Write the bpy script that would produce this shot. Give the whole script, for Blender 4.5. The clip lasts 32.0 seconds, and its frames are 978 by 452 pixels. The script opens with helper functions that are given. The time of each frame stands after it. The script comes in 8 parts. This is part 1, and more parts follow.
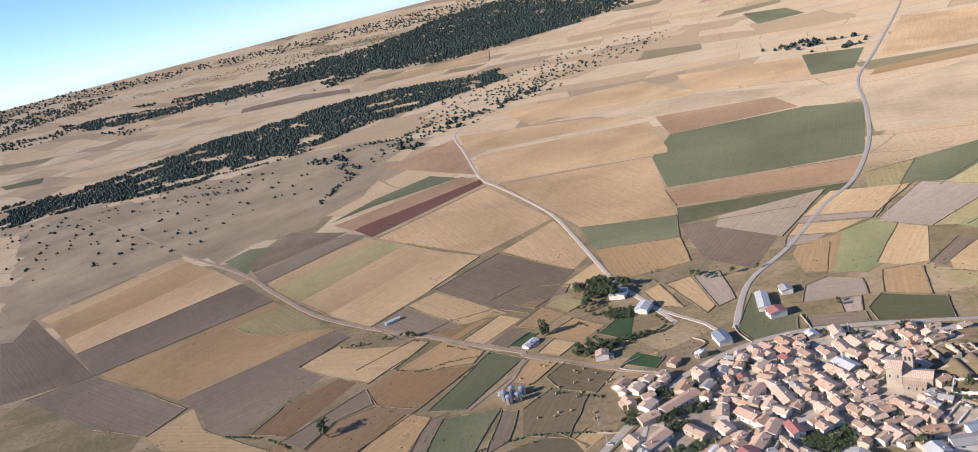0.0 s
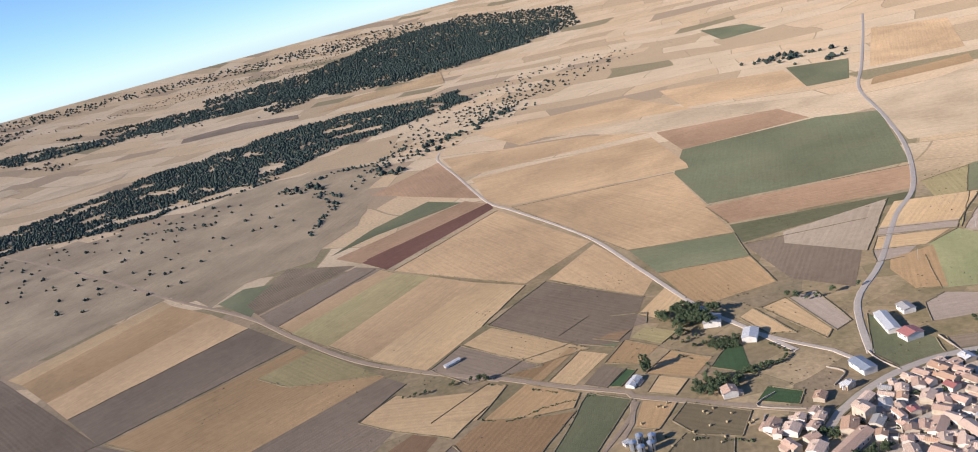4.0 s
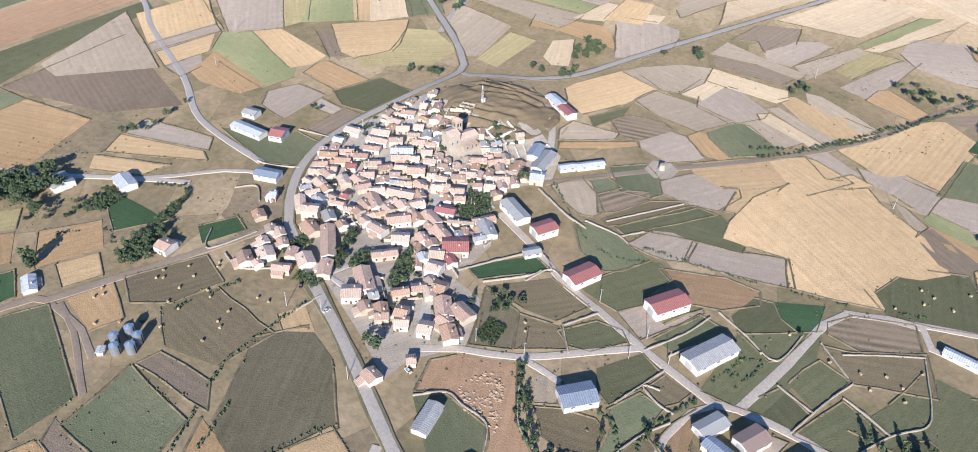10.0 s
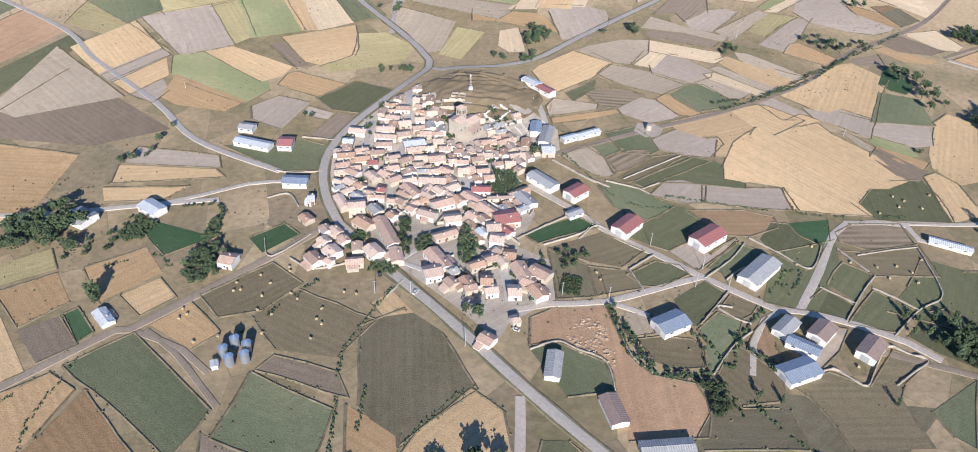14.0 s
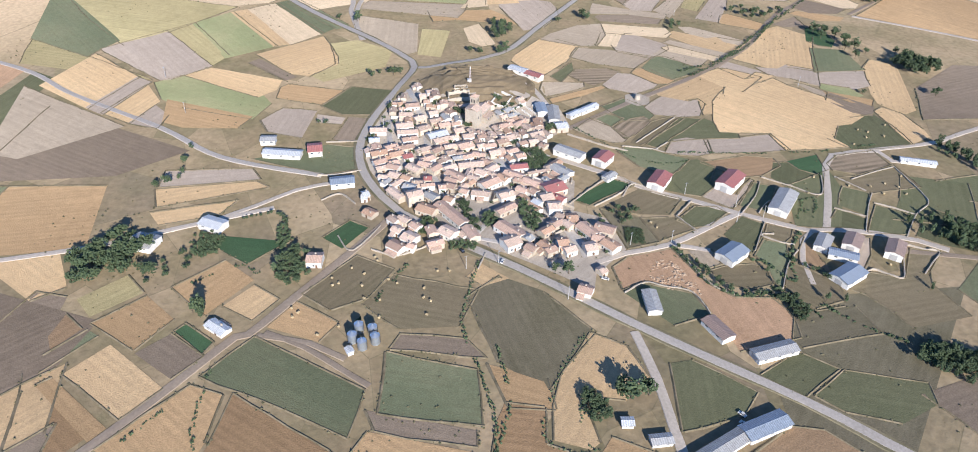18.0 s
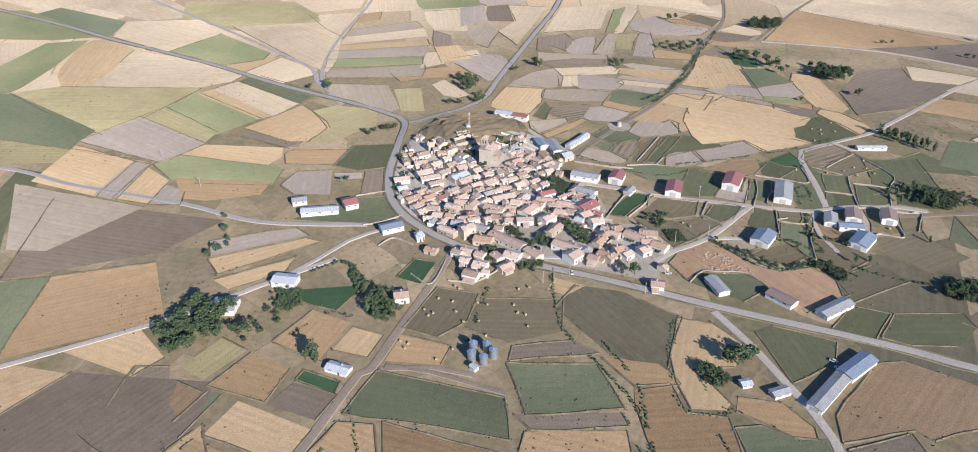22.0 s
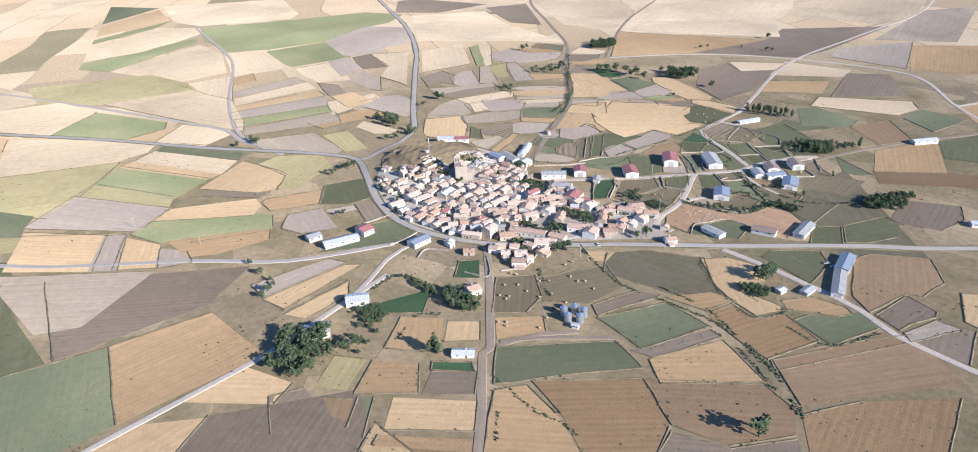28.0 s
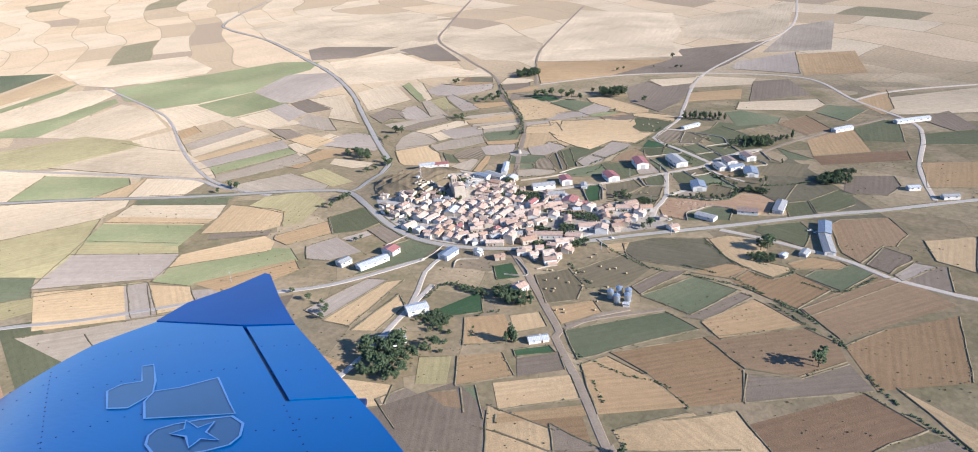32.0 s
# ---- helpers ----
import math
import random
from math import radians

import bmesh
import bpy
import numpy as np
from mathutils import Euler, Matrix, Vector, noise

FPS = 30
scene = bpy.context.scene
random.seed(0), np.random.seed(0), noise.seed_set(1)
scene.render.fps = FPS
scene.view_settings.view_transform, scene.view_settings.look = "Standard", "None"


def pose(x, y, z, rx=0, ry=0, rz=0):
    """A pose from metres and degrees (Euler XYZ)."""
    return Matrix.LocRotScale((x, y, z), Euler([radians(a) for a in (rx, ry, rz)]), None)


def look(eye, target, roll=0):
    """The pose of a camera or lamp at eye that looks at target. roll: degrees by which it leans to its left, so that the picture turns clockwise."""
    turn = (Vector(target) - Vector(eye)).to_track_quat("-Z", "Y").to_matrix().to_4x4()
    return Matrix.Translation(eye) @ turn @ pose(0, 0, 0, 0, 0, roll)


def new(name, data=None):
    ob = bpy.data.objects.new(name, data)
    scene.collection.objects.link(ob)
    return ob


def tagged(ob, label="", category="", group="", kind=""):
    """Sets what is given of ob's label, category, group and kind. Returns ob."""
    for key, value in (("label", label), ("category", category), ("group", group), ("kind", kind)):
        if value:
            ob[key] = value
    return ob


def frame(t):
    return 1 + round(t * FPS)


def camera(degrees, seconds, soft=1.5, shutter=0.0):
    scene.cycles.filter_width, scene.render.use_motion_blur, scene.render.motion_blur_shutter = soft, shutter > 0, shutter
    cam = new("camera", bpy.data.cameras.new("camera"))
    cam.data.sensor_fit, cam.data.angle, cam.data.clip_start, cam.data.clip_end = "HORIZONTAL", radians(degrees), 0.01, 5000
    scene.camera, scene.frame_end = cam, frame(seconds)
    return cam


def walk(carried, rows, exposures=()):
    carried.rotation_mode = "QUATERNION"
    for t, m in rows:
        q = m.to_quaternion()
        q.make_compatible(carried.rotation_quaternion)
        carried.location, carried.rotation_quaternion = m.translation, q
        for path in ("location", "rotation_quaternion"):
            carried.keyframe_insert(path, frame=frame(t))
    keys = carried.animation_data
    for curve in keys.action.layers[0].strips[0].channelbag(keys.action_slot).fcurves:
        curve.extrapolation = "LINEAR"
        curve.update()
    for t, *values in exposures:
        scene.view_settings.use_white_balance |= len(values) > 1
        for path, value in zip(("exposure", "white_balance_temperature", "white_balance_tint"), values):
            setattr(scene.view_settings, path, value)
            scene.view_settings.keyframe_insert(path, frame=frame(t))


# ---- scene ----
import functools
from mathutils.geometry import tessellate_polygon

# ---- camera and its flight ----
cam = camera(64.1, 32.0, soft=0.95)
EYE, SKY_STRENGTH, SUN_STRENGTH = 276.3, 0.13, 5.2
EXPOSURES = [(0.0, 0.5, 6050.0, 14.0), (2.0, 0.4, 6000.0, 14.0), (5.0, 0.56, 6000.0, 13.0), (6.0, 0.68, 5700.0, 11.0), (7.0, 0.64, 5600.0, 10.0), (8.0, 0.52, 5450.0, 9.0), (9.0, 0.7, 5450.0, 9.0), (11.0, 0.7, 5450.0, 9.0), (14.0, 0.58, 5450.0, 9.0), (18.0, 0.64, 5450.0, 9.0), (20.0, 0.58, 5450.0, 9.0), (21.0, 0.58, 5450.0, 9.0), (22.0, 0.47, 5450.0, 9.0), (23.0, 0.6, 5450.0, 9.0), (24.0, 0.64, 5450.0, 9.0), (25.0, 0.72, 5450.0, 9.0), (26.5, 0.78, 5400.0, 9.0), (32.0, 0.8, 5400.0, 9.0)]
ROWS = [
    (0.0, -0.02, -0.09, 276.34, -4.35, -17.92, 13.60),
    (0.5, -15.25, 8.42, 278.02, -4.51, -17.83, 14.02),
    (1.0, -30.36, 17.36, 279.50, -4.72, -18.24, 14.74),
    (1.5, -44.24, 27.34, 281.00, -5.12, -17.70, 14.56),
    (2.0, -58.06, 37.64, 283.42, -7.14, -18.97, 14.66),
    (2.5, -72.45, 47.28, 286.47, -8.06, -19.04, 15.19),
    (4.5, -120.29, 92.16, 287.55, -13.69, -17.28, 12.48),
    (5.0, -128.66, 109.21, 285.32, -23.99, -18.45, 8.20),
    (5.5, -138.52, 125.64, 284.45, -37.18, -24.82, 3.08),
    (6.0, -151.73, 137.21, 285.72, -39.92, -28.30, -1.26),
    (6.5, -162.84, 148.37, 284.73, -43.83, -29.14, -3.07),
    (7.0, -171.06, 162.72, 284.63, -55.78, -34.16, -5.70),
    (7.5, -180.77, 178.48, 283.13, -59.42, -32.71, -2.56),
    (8.0, -188.64, 192.87, 284.03, -65.42, -35.00, -0.14),
    (8.5, -194.82, 204.15, 286.45, -69.20, -38.64, 0.20),
    (9.0, -203.52, 216.06, 286.97, -71.03, -38.71, -0.49),
    (9.5, -212.46, 229.96, 287.01, -72.44, -38.17, -1.12),
    (10.0, -220.72, 244.02, 286.66, -74.10, -37.75, -2.17),
    (10.5, -229.14, 256.25, 286.77, -75.45, -37.31, -1.82),
    (11.0, -237.37, 269.29, 286.21, -77.03, -37.16, -2.18),
    (11.5, -244.77, 283.43, 285.98, -79.26, -36.73, -1.74),
    (12.0, -251.69, 297.14, 286.09, -80.98, -36.89, -1.53),
    (12.5, -258.43, 311.43, 285.70, -83.02, -36.93, -1.79),
    (13.0, -265.44, 325.85, 285.01, -83.97, -36.33, -1.30),
    (13.5, -271.09, 340.15, 284.58, -86.73, -36.43, -1.57),
    (14.0, -276.62, 354.56, 284.16, -88.41, -36.55, -2.07),
    (14.5, -282.25, 368.80, 283.66, -89.87, -36.50, -1.55),
    (16.5, -299.84, 429.27, 283.72, -96.07, -36.38, -1.13),
    (17.0, -303.26, 443.63, 282.91, -98.13, -36.03, -1.42),
    (17.5, -306.35, 458.46, 282.33, -99.73, -35.63, -1.51),
    (18.0, -309.05, 474.40, 281.66, -101.09, -35.27, -1.26),
    (18.5, -311.44, 490.30, 280.43, -102.64, -35.43, -0.88),
    (19.0, -313.48, 505.58, 280.24, -104.30, -33.71, 0.25),
    (19.5, -315.08, 520.22, 280.18, -106.10, -32.27, 0.96),
    (20.0, -316.02, 536.63, 279.51, -107.58, -31.06, 1.26),
    (20.5, -316.52, 553.02, 278.96, -109.13, -30.74, 1.70),
    (21.0, -316.38, 568.78, 277.69, -111.10, -30.46, 0.97),
    (21.5, -316.83, 584.32, 275.99, -112.00, -30.08, 0.63),
    (22.0, -317.21, 599.66, 274.86, -113.37, -30.00, 0.49),
    (22.5, -315.89, 615.58, 273.94, -115.22, -30.12, 0.47),
    (23.0, -314.27, 631.09, 273.54, -117.08, -30.59, 0.65),
    (23.5, -312.81, 646.55, 273.13, -118.84, -31.12, 0.70),
    (24.0, -311.23, 662.55, 272.33, -120.11, -30.49, 1.51),
    (24.5, -308.87, 678.37, 271.75, -121.99, -30.34, 0.83),
    (25.0, -306.89, 693.10, 271.27, -123.29, -29.75, 0.84),
    (25.5, -303.92, 708.01, 270.66, -124.94, -29.65, 1.00),
    (26.0, -299.71, 724.40, 270.68, -128.82, -27.32, 3.12),
    (26.5, -295.22, 741.83, 271.26, -130.16, -26.73, 3.31),
    (28.5, -278.38, 801.58, 269.95, -134.33, -25.47, 2.28),
    (29.0, -272.29, 817.49, 269.55, -135.62, -24.54, 2.90),
    (29.5, -266.65, 832.81, 269.32, -136.76, -23.79, 3.06),
    (30.0, -261.27, 846.99, 268.54, -137.97, -23.35, 2.96),
    (30.5, -255.02, 860.94, 268.05, -139.50, -23.31, 3.28),
    (31.0, -247.25, 875.98, 268.63, -140.41, -22.84, 3.34),
    (31.5, -239.18, 890.31, 269.09, -142.16, -23.12, 3.48),
    (32.0, -231.04, 904.56, 269.47, -144.25, -23.37, 3.80),
]

walk(cam, [(t, pose(x, y, z, 90 + pitch, roll, yaw)) for t, x, y, z, yaw, pitch, roll in ROWS], EXPOSURES)

# ---- world, sun ----
SUN_ELEVATION, SUN_X, SUN_Y = 23.0, -0.99, -0.12      # the low sun stands in the west
world = bpy.data.worlds.new("sky")
scene.world = world
world.use_nodes = True
sky = world.node_tree.nodes.new("ShaderNodeTexSky")
sky.sky_type, sky.sun_disc = "NISHITA", False
sky.sun_elevation = radians(SUN_ELEVATION)
sky.sun_rotation = math.atan2(SUN_X, SUN_Y)
sky.altitude, sky.air_density, sky.dust_density = 900, 0.65, 0.1
sky.ozone_density = 4.0
back = world.node_tree.nodes["Background"]
back.inputs["Strength"].default_value = SKY_STRENGTH
world.node_tree.links.new(sky.outputs[0], back.inputs[0])
sun = new("sun", bpy.data.lights.new("sun", "SUN"))
sun.data.energy, sun.data.angle, sun.data.color = SUN_STRENGTH, radians(0.53), (1.0, 0.865, 0.71)
sun.matrix_world = look((0, 0, 0), (-SUN_X, -SUN_Y, -math.tan(radians(SUN_ELEVATION))))
sun.location = (-800, 0, 900)


# ---- materials ----
def mixed(tree, a, b, fac, blend="MIX"):
    n = tree.nodes.new("ShaderNodeMix")
    n.data_type, n.blend_type = "RGBA", blend
    for value, slot in ((fac, n.inputs[0]), (a, n.inputs[6]), (b, n.inputs[7])):
        if isinstance(value, bpy.types.NodeSocket):
            tree.links.new(value, slot)
        elif isinstance(value, (int, float)):
            slot.default_value = value
        else:
            slot.default_value = (*value, 1)
    return n.outputs[2]


def ramped(tree, value, low, high):
    n = tree.nodes.new("ShaderNodeMapRange")
    tree.links.new(value, n.inputs[0])
    n.inputs[1].default_value, n.inputs[2].default_value = low, high
    return n.outputs[0]


def noisy(tree, coords, scale, detail=4.0, stretch=None):
    if stretch:
        m = tree.nodes.new("ShaderNodeMapping")
        tree.links.new(coords, m.inputs[0])
        m.inputs["Scale"].default_value = stretch
        coords = m.outputs[0]
    n = tree.nodes.new("ShaderNodeTexNoise")
    tree.links.new(coords, n.inputs["Vector"])
    n.inputs["Scale"].default_value, n.inputs["Detail"].default_value = scale, detail
    return n.outputs[0]


def start(name, rough=0.9, metal=0.0, spec=0.2, matt=0.0):
    m = bpy.data.materials.new(name)
    m.use_nodes = True
    t = m.node_tree
    p = t.nodes["Principled BSDF"]
    p.inputs["Roughness"].default_value, p.inputs["Metallic"].default_value = rough, metal
    p.inputs["Specular IOR Level"].default_value, p.inputs["Diffuse Roughness"].default_value = spec, matt
    co = t.nodes.new("ShaderNodeTexCoord").outputs["Object"]
    info = t.nodes.new("ShaderNodeObjectInfo")
    return m, t, p, co, info


def scaled(c, k):
    return tuple(min(1.0, v * k) for v in c)


def bumped(t, p, height, strength, distance):
    b = t.nodes.new("ShaderNodeBump")
    b.inputs["Strength"].default_value, b.inputs["Distance"].default_value = strength, distance
    t.links.new(height, b.inputs["Height"])
    t.links.new(b.outputs[0], p.inputs["Normal"])


def crop(name, base, patch, rows=0.0, pitch=6.0, blotch=0.5, vary=0.22):
    """Farmed ground: a base colour, blotches of a second, drill rows along the field's own x, and grain."""
    m, t, p, co, info = start(name, 0.95, 0, 0.08, 0.35)
    big = ramped(t, noisy(t, co, 0.018, 5), 0.42, 0.66)
    c = mixed(t, base, scaled(patch, 0.88), mixed(t, (0, 0, 0), (min(1.0, blotch + 0.25),) * 3, big))
    mid = ramped(t, noisy(t, co, 0.16, 8), 0.3, 0.72)
    c = mixed(t, c, mixed(t, scaled(base, 0.68), scaled(base, 1.28), mid), 0.34)
    streak = ramped(t, noisy(t, co, 1.0, 3, (0.012, 0.35, 0.1)), 0.3, 0.7)
    c = mixed(t, c, mixed(t, scaled(patch, 0.66), scaled(base, 1.18), streak), 0.26)
    if rows:
        w = t.nodes.new("ShaderNodeTexWave")
        w.bands_direction = "Y"
        w.inputs["Scale"].default_value, w.inputs["Distortion"].default_value = 0.314 / pitch, 2.5
        w.inputs["Detail"].default_value, w.inputs["Detail Scale"].default_value = 2, 0.3
        t.links.new(co, w.inputs["Vector"])
        c = mixed(t, c, mixed(t, scaled(patch, 0.62), scaled(base, 1.18), w.outputs[1]), mixed(t, (0, 0, 0), (rows * 0.7,) * 3, ramped(t, noisy(t, co, 0.03, 3), 0.35, 0.6)))
    fine = ramped(t, noisy(t, co, 1.3, 4), 0.25, 0.75)
    c = mixed(t, c, mixed(t, (0.82,) * 3, (1.18,) * 3, fine), 1.0, "MULTIPLY")
    broad = ramped(t, noisy(t, co, 0.006, 3), 0.3, 0.7)
    c = mixed(t, c, mixed(t, (0.78,) * 3, (1.18,) * 3, broad), 1.0, "MULTIPLY")
    tone = mixed(t, (1 - vary,) * 3, (1 + vary,) * 3, info.outputs["Random"])
    c = mixed(t, c, tone, 1.0, "MULTIPLY")
    t.links.new(c, p.inputs["Base Color"])
    bumped(t, p, fine, 0.5, 0.25)
    return m


STRAW, GOLD = (0.62, 0.48, 0.31), (0.56, 0.39, 0.21)
CROPS = {
    "straw": crop("straw_stubble", STRAW, (0.53, 0.405, 0.255), 0.08, 4, 0.6, 0.1),
    "wheat": crop("warm_wheat_stubble", (0.565, 0.39, 0.215), (0.49, 0.34, 0.19), 0.1, 5, 0.6, 0.08),
    "gold": crop("golden_stubble", GOLD, (0.47, 0.345, 0.195), 0.16, 4, 0.6, 0.12),
    "ochre": crop("ochre_stubble", (0.33, 0.215, 0.112), (0.255, 0.165, 0.09), 0.2, 4, 0.6, 0.12),
    "tan": crop("tan_soil", (0.315, 0.212, 0.12), (0.245, 0.165, 0.097), 0.12, 4, 0.5, 0.12),
    "fallow": crop("grey_fallow", (0.265, 0.205, 0.145), (0.21, 0.163, 0.115), 0.16, 4, 0.6, 0.14),
    "pale": crop("pale_fallow", (0.42, 0.34, 0.262), (0.36, 0.288, 0.22), 0.08, 5, 0.5, 0.08),
    "plough": crop("ploughed_earth", (0.25, 0.192, 0.134), (0.20, 0.153, 0.107), 0.22, 4, 0.5, 0.14),
    "red": crop("red_earth", (0.20, 0.105, 0.075), (0.155, 0.088, 0.066), 0.12, 5, 0.4, 0.1),
    "clay": crop("orange_clay", (0.26, 0.165, 0.095), (0.205, 0.132, 0.08), 0.1, 5, 0.6, 0.1),
    "sage": crop("sparse_green_crop", (0.26, 0.27, 0.13), (0.38, 0.33, 0.175), 0.1, 5, 0.8, 0.1),
    "dun": crop("dun_soil", (0.43, 0.345, 0.245), (0.355, 0.283, 0.20), 0.1, 5, 0.7, 0.1),
    "honey": crop("honey_stubble", (0.45, 0.30, 0.155), (0.36, 0.245, 0.13), 0.16, 4, 0.7, 0.12),
    "heath": crop("dry_heath", (0.43, 0.335, 0.215), (0.34, 0.265, 0.17), 0.0, 6, 0.9, 0.04),
    "vines": crop("vine_rows", (0.30, 0.23, 0.155), (0.12, 0.10, 0.065), 0.8, 5, 0.7, 0.04),
    "apricot": crop("dry_apricot_earth", (0.44, 0.285, 0.17), (0.36, 0.235, 0.14), 0.12, 5, 0.7, 0.04),
    "green": crop("green_crop", (0.165, 0.178, 0.10), (0.225, 0.208, 0.12), 0.14, 4, 0.7, 0.16),
    "lush": crop("lush_green", (0.06, 0.105, 0.05), (0.085, 0.12, 0.06), 0.08, 4, 0.5, 0.12),
    "pasture": crop("dry_pasture", (0.15, 0.146, 0.08), (0.11, 0.114, 0.06), 0.05, 5, 0.8, 0.16),
    "meadow": crop("mown_meadow", (0.215, 0.172, 0.105), (0.155, 0.132, 0.075), 0.18, 4, 0.7, 0.14),
    "scrub": crop("scrub_ground", (0.20, 0.17, 0.11), (0.13, 0.115, 0.065), 0.0, 6, 0.9, 0.1),
    "olive": crop("olive_stubble", (0.41, 0.335, 0.17), (0.31, 0.265, 0.13), 0.12, 4, 0.8, 0.12),
    "oakfloor": crop("oak_wood_floor", (0.24, 0.20, 0.13), (0.06, 0.065, 0.05), 0.0, 6, 1.0, 0.08),
}


def plain(name, base, dark, scale=0.6, rough=0.9, metal=0.0, spec=0.25, vary=0.15, fine=4.0, grime=0.5, bump=0.0):
    """A worn surface: stains at one scale, grain at another, and a tone of its own for each thing."""
    m, t, p, co, info = start(name, rough, metal, spec)
    stain = ramped(t, noisy(t, co, scale, 5), 0.35, 0.7)
    c = mixed(t, base, dark, mixed(t, (0, 0, 0), (grime,) * 3, stain))
    grain = ramped(t, noisy(t, co, fine, 3), 0.25, 0.75)
    c = mixed(t, c, mixed(t, (0.85,) * 3, (1.15,) * 3, grain), 1.0, "MULTIPLY")
    c = mixed(t, c, mixed(t, (1 - vary,) * 3, (1 + vary,) * 3, info.outputs["Random"]), 1.0, "MULTIPLY")
    t.links.new(c, p.inputs["Base Color"])
    if bump:
        bumped(t, p, grain, 0.6, bump)
    return m


ASPHALT = plain("worn_asphalt", (0.48, 0.415, 0.34), (0.38, 0.325, 0.265), 0.05, 0.85, 0, 0.3, 0.03, 0.8)
TRACK = plain("gravel_track", (0.55, 0.465, 0.37), (0.44, 0.365, 0.28), 0.06, 0.95, 0, 0.1, 0.06, 0.7)
DIRT = plain("dirt_track", (0.33, 0.255, 0.18), (0.24, 0.185, 0.13), 0.06, 0.95, 0, 0.1, 0.08, 0.7)
STREET = plain("pale_concrete_street", (0.54, 0.485, 0.42), (0.42, 0.37, 0.315), 0.08, 0.9, 0, 0.2, 0.06, 0.7)
VERGE = plain("dry_verge", (0.27, 0.225, 0.135), (0.16, 0.145, 0.08), 0.07, 0.95, 0, 0.05, 0.1, 0.5, 0.9)


# ---- builders ----
def terr(x, y):
    """The lie of the land: a low rise under the village, the castle hill, and hills all round far off."""
    z = 6.0 * math.exp(-(((x - 115) ** 2 + (y - 287) ** 2) / 315.0 ** 2))
    z += 12.5 * (1 - math.exp(-2.1 * math.exp(-((x - 258) ** 2 + (y - 372) ** 2) / (2 * 25.0 ** 2))))
    far = max(0.0, math.hypot(x, y - 300) - 1800.0)
    return z + 2.6e-5 * far * far


def mesh_of(name, bm, material):
    me = bpy.data.meshes.new(name)
    bm.to_mesh(me)
    bm.free()
    me.materials.append(material)
    return me


def part(name, bm, material, parent, label=""):
    ob = new(name, mesh_of(name, bm, material))
    ob.parent = parent
    return tagged(ob, label)


def smooth_line(points, step=12.0):
    """A polyline rounded off through its points."""
    if len(points) < 3:
        return [Vector(p) for p in points]
    pts = [Vector(p) for p in points]
    out = []
    for i in range(len(pts) - 1):
        a, b, c, d = pts[max(i - 1, 0)], pts[i], pts[i + 1], pts[min(i + 2, len(pts) - 1)]
        n = max(1, int((c - b).length / step))
        for k in range(n):
            u = k / n
            out.append(0.5 * (2 * b + (c - a) * u + (2 * a - 5 * b + 4 * c - d) * u * u + (3 * b - a - 3 * c + d) * u ** 3))
    return out + [pts[-1]]


def strip(points, width, lift, ragged=0.0):
    """A ribbon that follows the land, with a thin edge turned down into it."""
    line = smooth_line(points)
    bm = bmesh.new()
    rows = []
    for i, p in enumerate(line):
        d = (line[min(i + 1, len(line) - 1)] - line[max(i - 1, 0)]).normalized()
        s = Vector((-d.y, d.x))
        w = width / 2 * (1 + ragged * (noise.noise((p.x * 0.05, p.y * 0.05, 3)) - 0.1))
        row = []
        for off, dz in ((-w - 0.4, -0.4), (-w, 0), (0, 0.06), (w, 0), (w + 0.4, -0.4)):
            q = p + s * off
            row.append(bm.verts.new((q.x, q.y, terr(q.x, q.y) + lift + dz)))
        rows.append(row)
    for a, b in zip(rows, rows[1:]):
        for k in range(4):
            bm.faces.new((a[k], a[k + 1], b[k + 1], b[k]))
    bmesh.ops.recalc_face_normals(bm, faces=bm.faces)
    return bm


LABELS = {
    "straw": "harvested grain field of pale straw stubble", "gold": "golden stubble field after the harvest", "wheat": "wheat stubble field, warm tan and harvested",
    "ochre": "ochre stubble field with faint drill rows", "tan": "bare tan soil field, dry and harrowed",
    "fallow": "grey-brown fallow field with dry clods", "pale": "pale grey fallow field, harrowed flat",
    "plough": "dark ploughed field with visible furrows", "red": "strip of dark red tilled earth",
    "sage": "thin pale green crop with bare patches", "dun": "dun bare field far from the village", "honey": "honey-coloured stubble field with drill rows", "heath": "open dry heath grazed bare", "vines": "old vineyard plot with dark rows", "apricot": "bare pale orange earth, freshly levelled", "clay": "field of bare orange clay soil", "green": "green crop field with drill rows",
    "lush": "irrigated field of lush dark green crop", "pasture": "dry olive-green pasture, grazed short",
    "meadow": "mown hay meadow with drying swaths", "scrub": "rough scrubland with dry grass",
    "olive": "yellow-olive stubble field with weeds", "oakfloor": "shaded dry floor of the oak wood",
}


BORDERS = []


